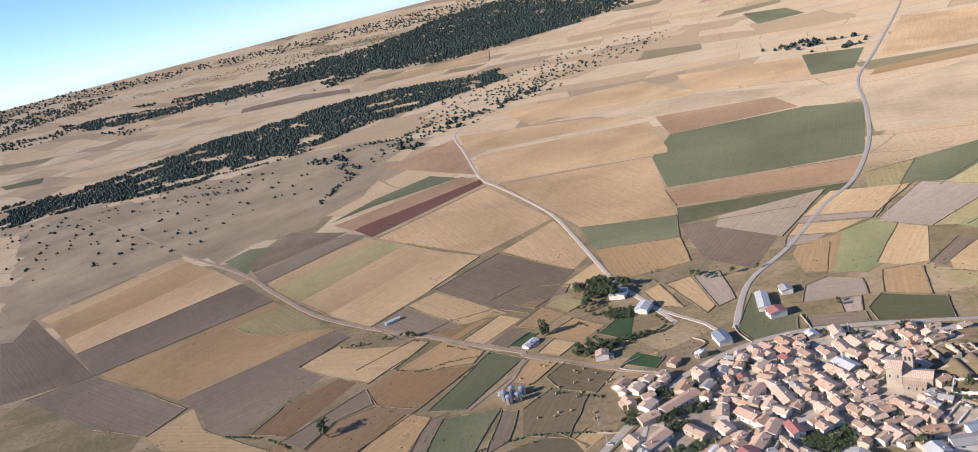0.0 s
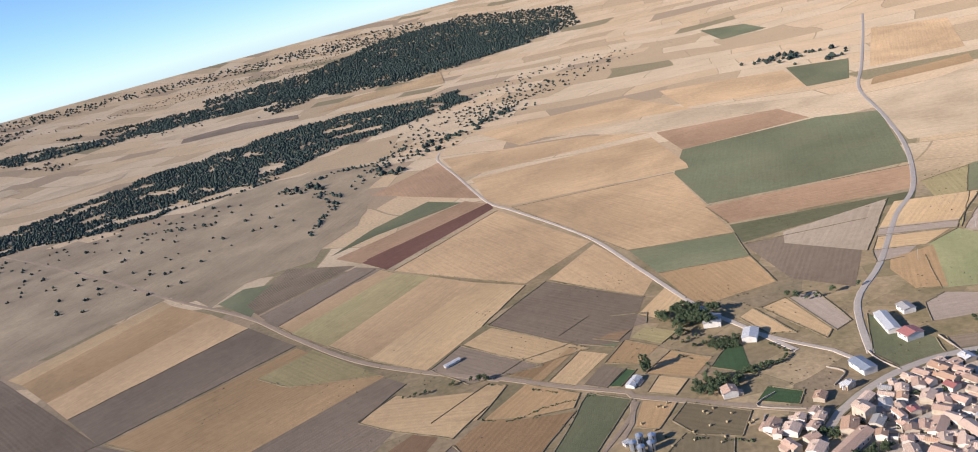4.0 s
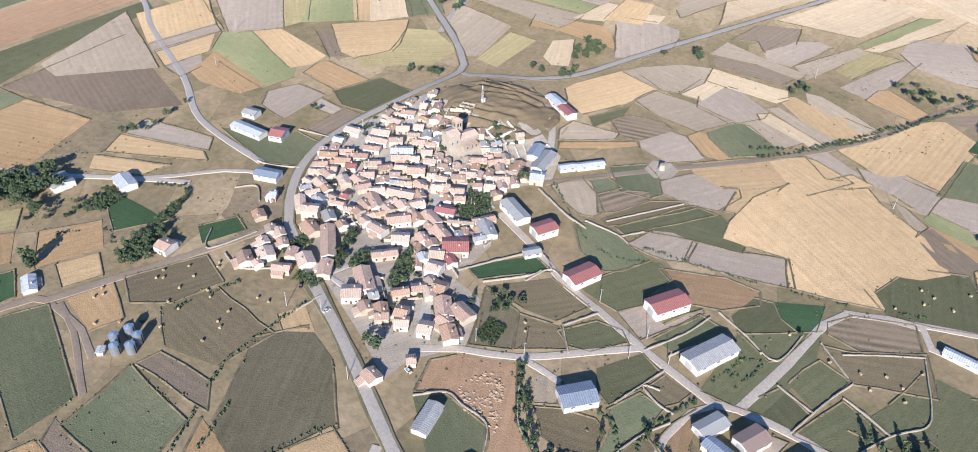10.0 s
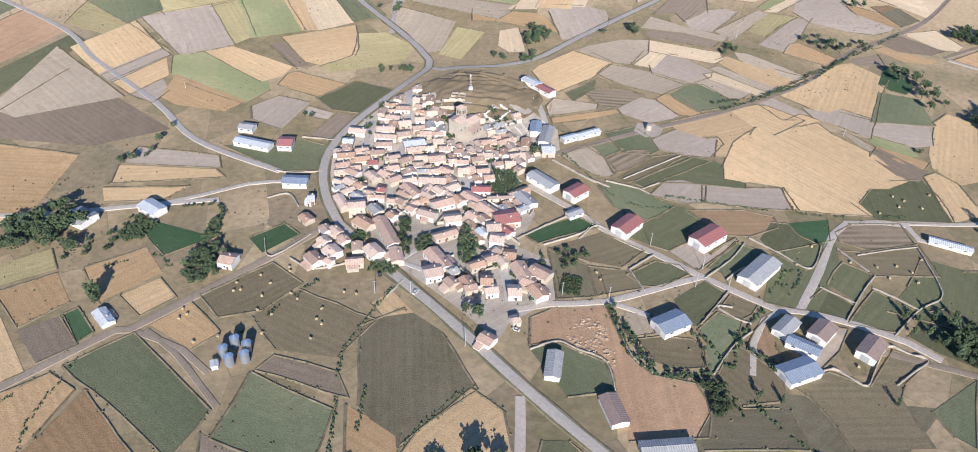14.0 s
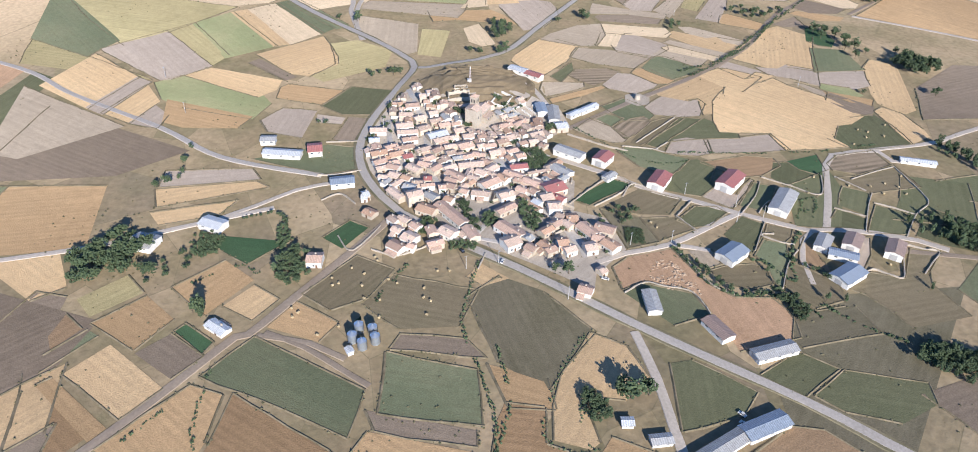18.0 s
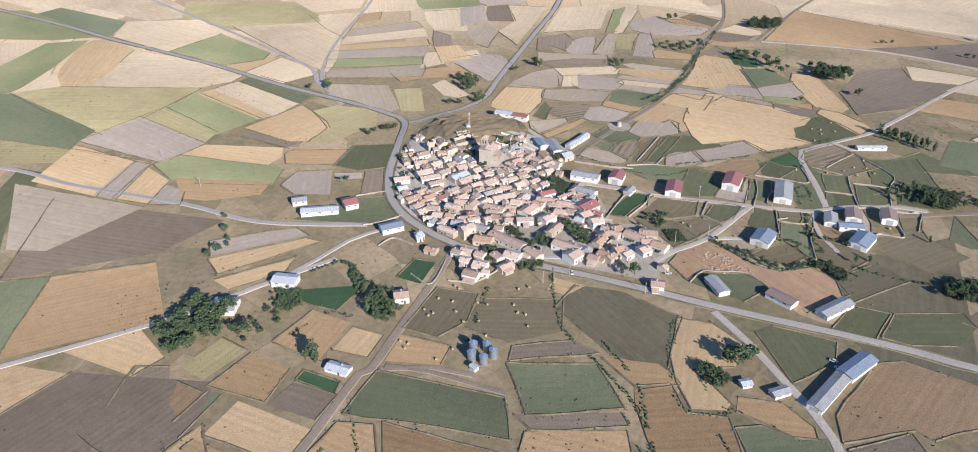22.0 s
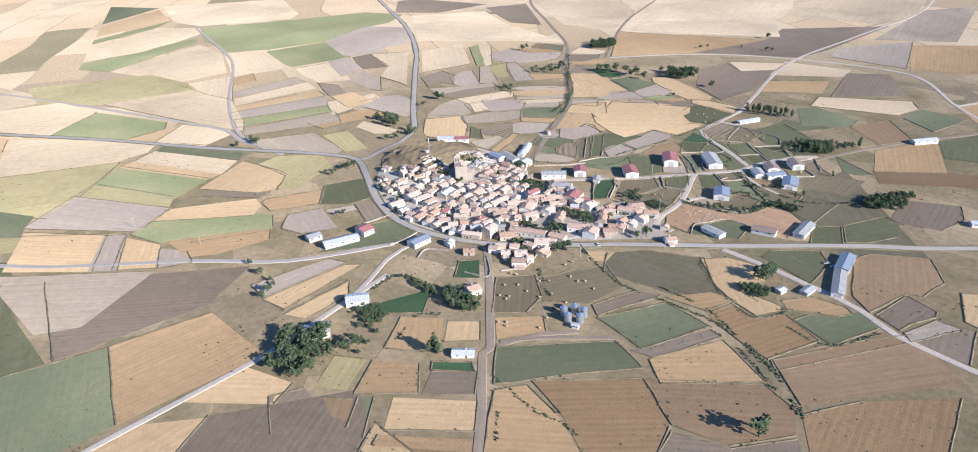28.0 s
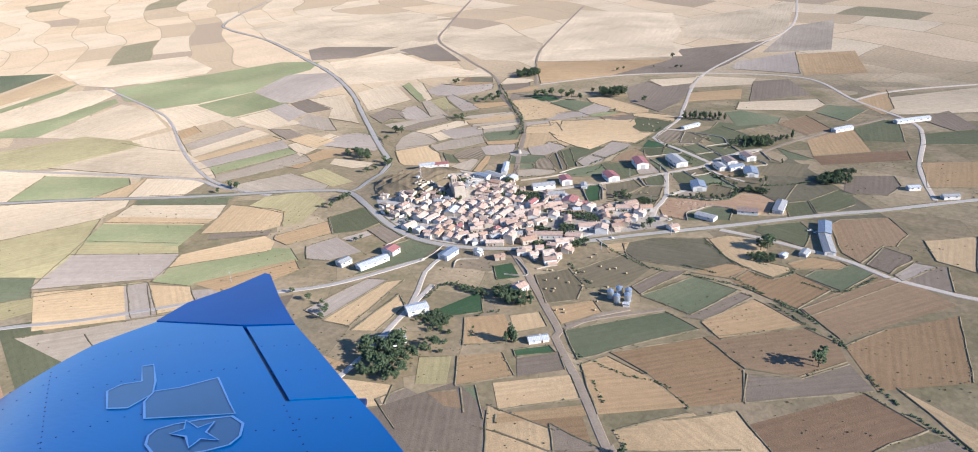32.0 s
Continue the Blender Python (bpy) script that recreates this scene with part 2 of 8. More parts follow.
def field(kind, *outline, lift=0.10, fine=0):
    """One field: a slab of soil laid on the land, its own x along its longest side."""
    if kind in ("oakfloor", "heath"):
        ring = []
        for i in range(len(outline)):
            a, b = Vector(outline[i - 1]), Vector(outline[i])
            n = max(1, int((b - a).length / 35))
            for k in range(n):
                p = a.lerp(b, k / n)
                ring.append((p.x + 22 * noise.noise((p.x * 0.03, p.y * 0.03, 1)), p.y + 30 * noise.noise((p.x * 0.03, p.y * 0.03, 6))))
        outline = ring
    pts = [Vector(p) for p in outline]
    sides = [(pts[i] - pts[i - 1]) for i in range(len(pts))]
    d = max(sides, key=lambda s: s.length)
    turn = math.atan2(d.y, d.x)
    mid = sum(pts, Vector((0, 0))) / len(pts)
    ca, sa = math.cos(-turn), math.sin(-turn)
    bm = bmesh.new()
    vs = [bm.verts.new((p.x, p.y, 0)) for p in pts]
    for tri in tessellate_polygon([[(p.x, p.y, 0) for p in pts]]):
        try:
            bm.faces.new([vs[i] for i in tri])
        except ValueError:
            pass
    limit = fine or (70 if mid.length < 1500 else 160)
    if kind not in ("dust", "hill", "oakfloor"):
        BORDERS.append(outline)
    for _ in range(7):
        long_edges = [e for e in bm.edges if e.calc_length() > limit]
        if not long_edges or len(bm.faces) > 9000:
            break
        bmesh.ops.subdivide_edges(bm, edges=long_edges, cuts=1)
    bmesh.ops.triangulate(bm, faces=bm.faces)
    bmesh.ops.recalc_face_normals(bm, faces=bm.faces)
    if sum(f.normal.z for f in bm.faces) < 0:
        bmesh.ops.reverse_faces(bm, faces=bm.faces)
    zm = terr(mid.x, mid.y)
    lift += min(0.5, mid.length * 1e-4)
    for v in bm.verts:
        x, y = v.co.x, v.co.y
        z = terr(x, y) + lift
        if not v.is_boundary:
            z += 0.05
            if kind == "hill":
                far = math.hypot(x - 260, y - 368)
                z += 0.5 + 0.8 * noise.noise((x * 0.09, y * 0.09, 2)) + min(1.0, far / 24) * 1.15 * math.sin(far * 0.72 + 4 * noise.noise((x * 0.04, y * 0.04, 8)))
        v.co = (ca * (x - mid.x) - sa * (y - mid.y), sa * (x - mid.x) + ca * (y - mid.y), z - zm)
    ob = new("field", mesh_of("field", bm, CROPS[kind]))
    ob.matrix_world = pose(mid.x, mid.y, zm, 0, 0, math.degrees(turn))
    return tagged(ob, LABELS[kind], "field", "fields round the village")


STREETS = []


def road(kind, width, *points):
    name, m, label, lift = {
        "asphalt": ("road", ASPHALT, "worn grey asphalt country road", 0.30),
        "track": ("gravel_track", TRACK, "pale gravel farm track between fields", 0.24),
        "dirt": ("dirt_track", DIRT, "narrow brown dirt track along fields", 0.20),
        "street": ("street", STREET, "pale concrete village street", 0.26),
    }[kind]
    STREETS.append(points)
    far = min(1.0, Vector(points[0]).length * 2e-4)
    if kind in ("asphalt", "track") and width > 4.5:
        v = new("verge", mesh_of("verge", strip(points, width * 1.55, lift - 0.08 + far, 0.5), VERGE))
        tagged(v, "dry grass verge beside a road", "verge", kind="structure")
    ob = new(name, mesh_of(name, strip(points, width, lift + far, 0.12), m))
    return tagged(ob, label, "road", kind="structure")


# ---- the land: one sheet to the horizon ----
def land_material():
    """Open country: far plots in straw, soil and green, crossed by tracks; scrub where the oaks stand."""
    m, t, p, co, info = start("open_country", 0.95, 0, 0.05, 0.35)
    warp = t.nodes.new("ShaderNodeMapping")
    t.links.new(co, warp.inputs[0])
    warp.inputs["Rotation"].default_value = (0, 0, 0.5)
    drift = t.nodes.new("ShaderNodeTexNoise")
    t.links.new(co, drift.inputs["Vector"])
    drift.inputs["Scale"].default_value, drift.inputs["Detail"].default_value = 0.0016, 1.5
    bent = t.nodes.new("ShaderNodeVectorMath")
    bent.operation = "MULTIPLY_ADD"
    t.links.new(drift.outputs["Color"], bent.inputs[0])
    bent.inputs[1].default_value = (420, 420, 0)
    t.links.new(warp.outputs[0], bent.inputs[2])
    cell = t.nodes.new("ShaderNodeTexBrick")
    cell.offset, cell.squash, cell.squash_frequency, cell.offset_frequency = 0.37, 1.7, 3, 2
    t.links.new(bent.outputs[0], cell.inputs["Vector"])
    cell.inputs["Color1"].default_value, cell.inputs["Color2"].default_value = (0, 0, 0, 1), (1, 1, 1, 1)
    cell.inputs["Scale"].default_value, cell.inputs["Mortar Size"].default_value = 1.0, 1.3
    cell.inputs["Mortar Smooth"].default_value = 0.3
    cell.inputs["Brick Width"].default_value, cell.inputs["Row Height"].default_value = 175.0, 92.0
    ramp = t.nodes.new("ShaderNodeValToRGB")
    ramp.color_ramp.interpolation = "CONSTANT"
    stops = [(0.0, STRAW), (0.34, (0.58, 0.425, 0.255)), (0.5, (0.48, 0.355, 0.215)), (0.62, (0.62, 0.46, 0.285)), (0.8, (0.38, 0.285, 0.185)), (0.88, (0.26, 0.22, 0.125)), (0.92, (0.48, 0.355, 0.215))]
    while len(ramp.color_ramp.elements) < len(stops):
        ramp.color_ramp.elements.new(0.5)
    for e, (at, c) in zip(ramp.color_ramp.elements, stops):
        e.position, e.color = at, (*c, 1)
    split = t.nodes.new("ShaderNodeSeparateColor")
    t.links.new(cell.outputs["Color"], split.inputs[0])
    t.links.new(split.outputs[0], ramp.inputs[0])
    big = ramped(t, noisy(t, co, 0.012, 6), 0.4, 0.65)
    c = mixed(t, ramp.outputs[0], (0.40, 0.30, 0.185), mixed(t, (0, 0, 0), (0.3,) * 3, big))
    c = mixed(t, c, (0.36, 0.28, 0.17), cell.outputs["Fac"])
    away = t.nodes.new("ShaderNodeVectorMath")
    away.operation = "DISTANCE"
    away.inputs[1].default_value = (-40, 340, 0)
    t.links.new(co, away.inputs[0])
    bend = t.nodes.new("ShaderNodeMapping")
    t.links.new(co, bend.inputs[0])
    bend.inputs["Scale"].default_value = (1 / 62, 1 / 34, 1)
    bend.inputs["Rotation"].default_value = (0, 0, -0.65)
    plot = t.nodes.new("ShaderNodeTexVoronoi")
    plot.voronoi_dimensions = "2D"
    t.links.new(bend.outputs[0], plot.inputs["Vector"])
    plot.inputs["Scale"].default_value = 1.0
    rim = t.nodes.new("ShaderNodeTexVoronoi")
    rim.voronoi_dimensions, rim.feature = "2D", "DISTANCE_TO_EDGE"
    t.links.new(bend.outputs[0], rim.inputs["Vector"])
    rim.inputs["Scale"].default_value = 1.0
    tones = t.nodes.new("ShaderNodeValToRGB")
    tones.color_ramp.interpolation = "CONSTANT"
    kinds = [(0.0, (0.35, 0.265, 0.165)), (0.22, (0.48, 0.36, 0.225)), (0.42, (0.19, 0.165, 0.095)), (0.54, (0.29, 0.22, 0.14)), (0.68, (0.53, 0.40, 0.25)), (0.88, (0.25, 0.195, 0.14))]
    while len(tones.color_ramp.elements) < len(kinds):
        tones.color_ramp.elements.new(0.5)
    for e, (at, tone) in zip(tones.color_ramp.elements, kinds):
        e.position, e.color = at, (*tone, 1)
    cut = t.nodes.new("ShaderNodeSeparateColor")
    t.links.new(plot.outputs["Color"], cut.inputs[0])
    t.links.new(cut.outputs[1], tones.inputs[0])
    patch = ramped(t, noisy(t, co, 0.03, 5), 0.35, 0.65)
    rough_land = mixed(t, (0.285, 0.215, 0.125), (0.19, 0.16, 0.085), patch)
    near = mixed(t, tones.outputs[0], rough_land, mixed(t, (0.5,) * 3, (0.95,) * 3, ramped(t, noisy(t, co, 0.008, 3), 0.4, 0.6)))
    near = mixed(t, (0.20, 0.165, 0.095), near, ramped(t, rim.outputs["Distance"], 0.0, 0.008))
    c = mixed(t, near, c, ramped(t, away.outputs["Value"], 520, 760))
    fine = ramped(t, noisy(t, co, 0.25, 6), 0.25, 0.75)
    c = mixed(t, c, mixed(t, (0.8,) * 3, (1.18,) * 3, fine), 1.0, "MULTIPLY")
    t.links.new(c, p.inputs["Base Color"])
    bumped(t, p, fine, 0.5, 0.5)
    return m


def land():
    bm = bmesh.new()
    radii = [0.0]
    while radii[-1] < 4600:
        r = radii[-1]
        radii.append(r + (9 if r < 480 else 9 + (r - 480) * 0.035))
    n, rings = 200, []
    for r in radii:
        ring = []
        for k in range(n if r else 1):
            a = 2 * math.pi * k / n
            x, y = 100 * (1 - r / radii[-1]) + r * math.cos(a), 330 * (1 - r / radii[-1]) + 300 * r / radii[-1] + r * math.sin(a)
            ring.append(bm.verts.new((x, y, terr(x, y))))
        rings.append(ring)
    for k in range(n):
        bm.faces.new((rings[0][0], rings[1][k], rings[1][(k + 1) % n]))
    for a, b in zip(rings[1:], rings[2:]):
        for k in range(n):
            bm.faces.new((a[k], b[k], b[(k + 1) % n], a[(k + 1) % n]))
    for f in bm.faces:
        f.smooth = True
    ob = new("ground", mesh_of("ground", bm, land_material()))
    return tagged(ob, "dry farmland plain rising to hills far off", "ground", kind="structure")


ground = land()

CROPS["dust"] = crop("village_dust", (0.43, 0.365, 0.29), (0.32, 0.27, 0.21), 0.0, 6, 0.7, 0.05)
CROPS["hill"] = crop("bare_castle_hill", (0.25, 0.19, 0.115), (0.10, 0.082, 0.05), 0.3, 7, 0.9, 0.05)
LABELS["dust"] = "dusty pale ground of yards and lanes"
LABELS["hill"] = "bare dry slopes of the castle hill"

WALLS = {
    "white": plain("whitewashed_render", (0.72, 0.685, 0.615), (0.56, 0.515, 0.44), 0.25, 0.9, 0, 0.2, 0.1, 2.0, 0.6),
    "stone": plain("limestone_rubble_wall", (0.53, 0.455, 0.355), (0.40, 0.335, 0.25), 0.5, 0.95, 0, 0.1, 0.15, 2.5, 0.8, 0.05),
    "adobe": plain("ochre_render", (0.58, 0.49, 0.375), (0.45, 0.375, 0.28), 0.3, 0.95, 0, 0.1, 0.15, 2.0, 0.6),
    "block": plain("grey_block_wall", (0.45, 0.43, 0.40), (0.34, 0.32, 0.29), 0.3, 0.95, 0, 0.1, 0.1, 2.0, 0.6),
}


def tiled(name, base, dark, pitch=0.9, vary=0.26, rough=0.85):
    """Rows of curved clay tiles, lichen-stained; the rows run down the slope."""
    m, t, p, co, info = start(name, rough, 0, 0.2)
    stain = ramped(t, noisy(t, co, 0.35, 6), 0.35, 0.68)
    c = mixed(t, base, dark, mixed(t, (0, 0, 0), (0.75,) * 3, stain))
    spots = ramped(t, noisy(t, co, 2.2, 3), 0.3, 0.7)
    c = mixed(t, c, mixed(t, (0.72,) * 3, (1.28,) * 3, spots), 1.0, "MULTIPLY")
    w = t.nodes.new("ShaderNodeTexWave")
    w.bands_direction = "X"
    w.inputs["Scale"].default_value, w.inputs["Distortion"].default_value = 0.314 / pitch, 0.4
    t.links.new(co, w.inputs["Vector"])
    c = mixed(t, c, mixed(t, (0.8,) * 3, (1.1,) * 3, w.outputs[1]), 1.0, "MULTIPLY")
    c = mixed(t, c, mixed(t, (1 - vary,) * 3, (1 + vary,) * 3, info.outputs["Random"]), 1.0, "MULTIPLY")
    t.links.new(c, p.inputs["Base Color"])
    bumped(t, p, w.outputs[1], 0.7, 0.08)
    return m


ROOFS = {
    "tile": tiled("weathered_clay_tile", (0.57, 0.385, 0.28), (0.42, 0.30, 0.22)),
    "pale": tiled("sun_bleached_clay_tile", (0.65, 0.48, 0.36), (0.49, 0.37, 0.28)),
    "orange": tiled("new_orange_tile", (0.56, 0.355, 0.23), (0.45, 0.30, 0.20), 0.9, 0.1),
    "red": tiled("red_metal_sheet", (0.43, 0.17, 0.145), (0.37, 0.17, 0.145), 1.1, 0.12, 0.5),
    "grey": tiled("fibre_cement_sheet", (0.43, 0.415, 0.39), (0.34, 0.32, 0.295), 1.1, 0.1),
    "blue": tiled("blue_grey_metal_sheet", (0.30, 0.335, 0.385), (0.25, 0.28, 0.32), 1.1, 0.06, 0.45),
    "white": tiled("light_metal_sheet", (0.62, 0.62, 0.61), (0.5, 0.49, 0.47), 1.1, 0.06, 0.5),
    "brown": tiled("brown_metal_sheet", (0.34, 0.245, 0.195), (0.28, 0.205, 0.165), 1.1, 0.06, 0.6),
    "green": tiled("green_metal_sheet", (0.10, 0.26, 0.20), (0.10, 0.22, 0.17), 1.1, 0.06, 0.5),
}
ROOF_WORDS = {"tile": "weathered terracotta tiles", "pale": "sun-bleached clay tiles", "orange": "newer orange tiles", "red": "red metal sheets",
              "grey": "grey fibre-cement sheets", "blue": "blue-grey metal sheets", "white": "light metal sheets", "green": "green metal sheets", "brown": "brown metal sheets"}
# Near-black colour that stands in for the shade inside an opening.
OPENING_SHADE = plain("opening_shade", (0.05, 0.045, 0.045), (0.03, 0.03, 0.03), 1.0, 0.3, 0, 0.5)
WOOD = plain("brown_timber_door", (0.16, 0.09, 0.05), (0.10, 0.06, 0.04), 1.0, 0.7)
STEEL = plain("galvanised_steel", (0.56, 0.60, 0.64), (0.46, 0.50, 0.54), 0.5, 0.38, 0.75, 0.5, 0.05)
RED_PAINT = plain("red_white_mast_paint", (0.62, 0.58, 0.55), (0.5, 0.2, 0.16), 0.8, 0.6)
HAY = plain("pressed_straw", (0.42, 0.33, 0.19), (0.33, 0.26, 0.15), 1.5, 0.95, 0, 0.1)
LIME = plain("quarried_limestone", (0.45, 0.385, 0.30), (0.33, 0.28, 0.215), 0.3, 0.95, 0, 0.1, 0.1, 1.5, 0.7, 0.1)
GLASS = plain("window_pane", (0.07, 0.08, 0.10), (0.04, 0.05, 0.06), 1.0, 0.12, 0, 0.6)
RUBBER = plain("black_rubber", (0.03, 0.03, 0.03), (0.02, 0.02, 0.02), 1.0, 0.8)


def foliage(name, light, dark):
    m, t, p, co, info = start(name, 0.8, 0, 0.15)
    geo_node = t.nodes.new("ShaderNodeNewGeometry")
    c = mixed(t, dark, light, geo_node.outputs["Random Per Island"])
    n = ramped(t, noisy(t, co, 0.7, 4), 0.3, 0.7)
    c = mixed(t, c, mixed(t, (0.7,) * 3, (1.3,) * 3, n), 1.0, "MULTIPLY")
    c = mixed(t, c, mixed(t, (0.8,) * 3, (1.2,) * 3, info.outputs["Random"]), 1.0, "MULTIPLY")
    t.links.new(c, p.inputs["Base Color"])
    return m


LEAF = foliage("tree_leaves", (0.10, 0.125, 0.06), (0.045, 0.066, 0.034))
OAK = foliage("holm_oak_leaves", (0.05, 0.07, 0.055), (0.028, 0.045, 0.04))
DRYBUSH = foliage("dry_scrub", (0.18, 0.155, 0.085), (0.085, 0.082, 0.042))
BARK = plain("bark", (0.13, 0.10, 0.07), (0.08, 0.06, 0.045), 2.0, 0.95)


def box(bm, x0, y0, z0, x1, y1, z1):
    v = [bm.verts.new(c) for c in ((x0, y0, z0), (x1, y0, z0), (x1, y1, z0), (x0, y1, z0), (x0, y0, z1), (x1, y0, z1), (x1, y1, z1), (x0, y1, z1))]
    for f in ((3, 2, 1, 0), (4, 5, 6, 7), (0, 1, 5, 4), (1, 2, 6, 5), (2, 3, 7, 6), (3, 0, 4, 7)):
        bm.faces.new([v[i] for i in f])


def block(*corners):
    bm = bmesh.new()
    box(bm, *corners)
    return bm


def gable_walls(length, width, eave, rise):
    """Four walls with pointed ends, sunk a little into the land."""
    bm = bmesh.new()
    x, y = length / 2, width / 2
    low = [bm.verts.new((a, b, -1.2)) for a, b in ((-x, -y), (x, -y), (x, y), (-x, y))]
    top = [bm.verts.new((a, b, eave)) for a, b in ((-x, -y), (x, -y), (x, y), (-x, y))]
    ridge = [bm.verts.new((a, 0, eave + rise)) for a in (-x, x)]
    bm.faces.new((low[0], low[1], top[1], top[0]))
    bm.faces.new((low[2], low[3], top[3], top[2]))
    bm.faces.new((low[1], low[2], top[2], ridge[1], top[1]))
    bm.faces.new((low[3], low[0], top[0], ridge[0], top[3]))
    bm.faces.new((top[0], top[1], ridge[1], ridge[0]))
    bm.faces.new((top[2], top[3], ridge[0], ridge[1]))
    return bm


def roof_slopes(length, width, eave, rise, over=0.35, thick=0.16):
    """Two slopes with thickness, overhanging eaves and a rounded ridge."""
    bm = bmesh.new()
    x, y = length / 2 + over, width / 2 + over
    drop = rise * over / (width / 2)
    rings = []
    for a in (-x, x):
        outline = [(-y, eave - drop + 0.04), (-y, eave - drop + thick), (-0.25, eave + rise + thick), (0, eave + rise + thick + 0.12),
                   (0.25, eave + rise + thick), (y, eave - drop + thick), (y, eave - drop + 0.04), (0, eave + rise + 0.04)]
        rings.append([bm.verts.new((a, b, c)) for b, c in outline])
    n = len(rings[0])
    for k in range(n):
        bm.faces.new((rings[0][k], rings[0][(k + 1) % n], rings[1][(k + 1) % n], rings[1][k]))
    bm.faces.new(rings[1])
    bm.faces.new(rings[0][::-1])
    bmesh.ops.recalc_face_normals(bm, faces=bm.faces)
    return bm


FOOTPRINTS = []
SHARED = {}


def shared_part(name, key, make, material, parent, where, turn=0.0):
    """A part whose mesh is built once and used for all that are alike."""
    if key not in SHARED:
        SHARED[key] = mesh_of(name, make(), material)
    ob = new(name, SHARED[key])
    ob.parent = parent
    ob.matrix_local = pose(*where, 0, 0, turn)
    return ob


def lean_to(wide, deep, high, roof):
    """A low shed against a house wall: its body, or the single slope that covers it."""
    bm = bmesh.new()
    x, drop = wide / 2, deep * 0.28
    if roof:
        x, rim = x + 0.25, [(0.02, high - 0.02), (0.02, high + 0.16), (deep + 0.3, high - drop * 1.08 + 0.16), (deep + 0.3, high - drop * 1.08 - 0.02)]
    else:
        rim = [(0, -1.2), (0, high), (deep, high - drop), (deep, -1.2)]
    ends = [[bm.verts.new((a, b, c)) for b, c in rim] for a in (-x, x)]
    for k in range(4):
        bm.faces.new((ends[0][k], ends[0][(k + 1) % 4], ends[1][(k + 1) % 4], ends[1][k]))
    bm.faces.new(ends[0][::-1])
    bm.faces.new(ends[1])
    bmesh.ops.recalc_face_normals(bm, faces=bm.faces)
    return bm


def house(kind, x, y, turn, length, width, eave, wall=None):
    """A village house: rendered or stone walls, a tiled gable roof, chimney, door and windows."""
    rnd = random.Random(int(x * 31 + y * 17))
    wall = wall or rnd.choice(("white", "stone", "white", "adobe", "stone", "white"))
    base = new("house")
    base.matrix_world = pose(x, y, terr(x, y), 0, 0, turn)
    rise = width / 2 * 0.30
    part("wall", gable_walls(length, width, eave, rise), WALLS[wall], base)
    part("roof", roof_slopes(length, width, eave, rise), ROOFS[kind], base)
    cx, cy = length * rnd.uniform(-0.35, 0.35), width * rnd.choice((-0.2, 0.2))
    shared_part("chimney", "chimney", lambda: block(-0.4, -0.35, -0.9, 0.4, 0.35, 1.3), WALLS["stone"], base, (cx, cy, eave + rise * 0.6))
    shared_part("door", "door", lambda: block(-0.6, -0.06, -0.2, 0.6, 0.06, 2.1), WOOD, base, (length * rnd.uniform(-0.25, 0.25), -width / 2 - 0.01, 0.1))
    n = max(1, int(length / 4.5))
    for side in (-1, 1):
        for k in range(n):
            for z in ((1.1, 3.7) if eave > 5.2 else (1.2,)):
                if rnd.random() < 0.75:
                    shared_part("window", "window", lambda: block(-0.5, -0.05, 0, 0.5, 0.05, 1.25), GLASS, base, ((k + 0.5) / n * length - length / 2, side * (width / 2 + 0.01), z))
    if rnd.random() < 0.6 and length > 4.5:
        side, deep, wide = rnd.choice((-1, 1)), rnd.uniform(2.2, 3.8), length * rnd.uniform(0.35, 0.75)
        at = rnd.uniform(-0.5, 0.5) * (length - wide)
        high = eave * rnd.uniform(0.6, 0.85)
        annex = part("annex", lean_to(wide, deep, high, False), WALLS[rnd.choice(("white", "stone", wall))], base)
        part("annex_roof", lean_to(wide, deep, high, True), ROOFS[rnd.choice((kind, "pale", "tile"))], annex)
        annex.matrix_local = pose(at, side * width / 2, 0, 0, 0, 0 if side > 0 else 180)
    FOOTPRINTS.append((x, y, math.hypot(length, width) / 2 * 0.8))
    words = {"white": "whitewashed", "stone": "stone-walled", "adobe": "ochre-rendered", "block": "grey block"}[wall]
    return tagged(base, f"{words} village house roofed with {ROOF_WORDS[kind]}", "house", "village houses")


def barn(kind, x, y, turn, length, width, eave, wall="white"):
    """A farm shed: long walls, low gable roof, sliding gate, window strip and roof lights."""
    base = new("barn")
    base.matrix_world = pose(x, y, terr(x, y), 0, 0, turn)
    rise = width / 2 * 0.24
    part("wall", gable_walls(length, width, eave, rise), WALLS[wall], base)
    roof = part("roof", roof_slopes(length, width, eave, rise, 0.5), ROOFS[kind], base)
    part("gate", block(-0.08, -min(2.2, width * 0.3), -0.2, 0.08, min(2.2, width * 0.3), min(eave * 0.8, 4.2)), WALLS["block"], base).matrix_local = pose(-length / 2 - 0.02, 0, 0.1)
    n = max(2, int(length / 7))
    for side in (-1, 1):
        for k in range(n):
            shared_part("window", "barn_window", lambda: block(-0.9, -0.05, 0, 0.9, 0.05, 0.8), GLASS, base, ((k + 0.5) / n * length - length / 2, side * (width / 2 + 0.01), eave * 0.62))
    FOOTPRINTS.append((x, y, math.hypot(length, width) / 2))
    return tagged(base, f"farm shed with pale walls and a roof of {ROOF_WORDS[kind]}", "barn", "farm sheds")


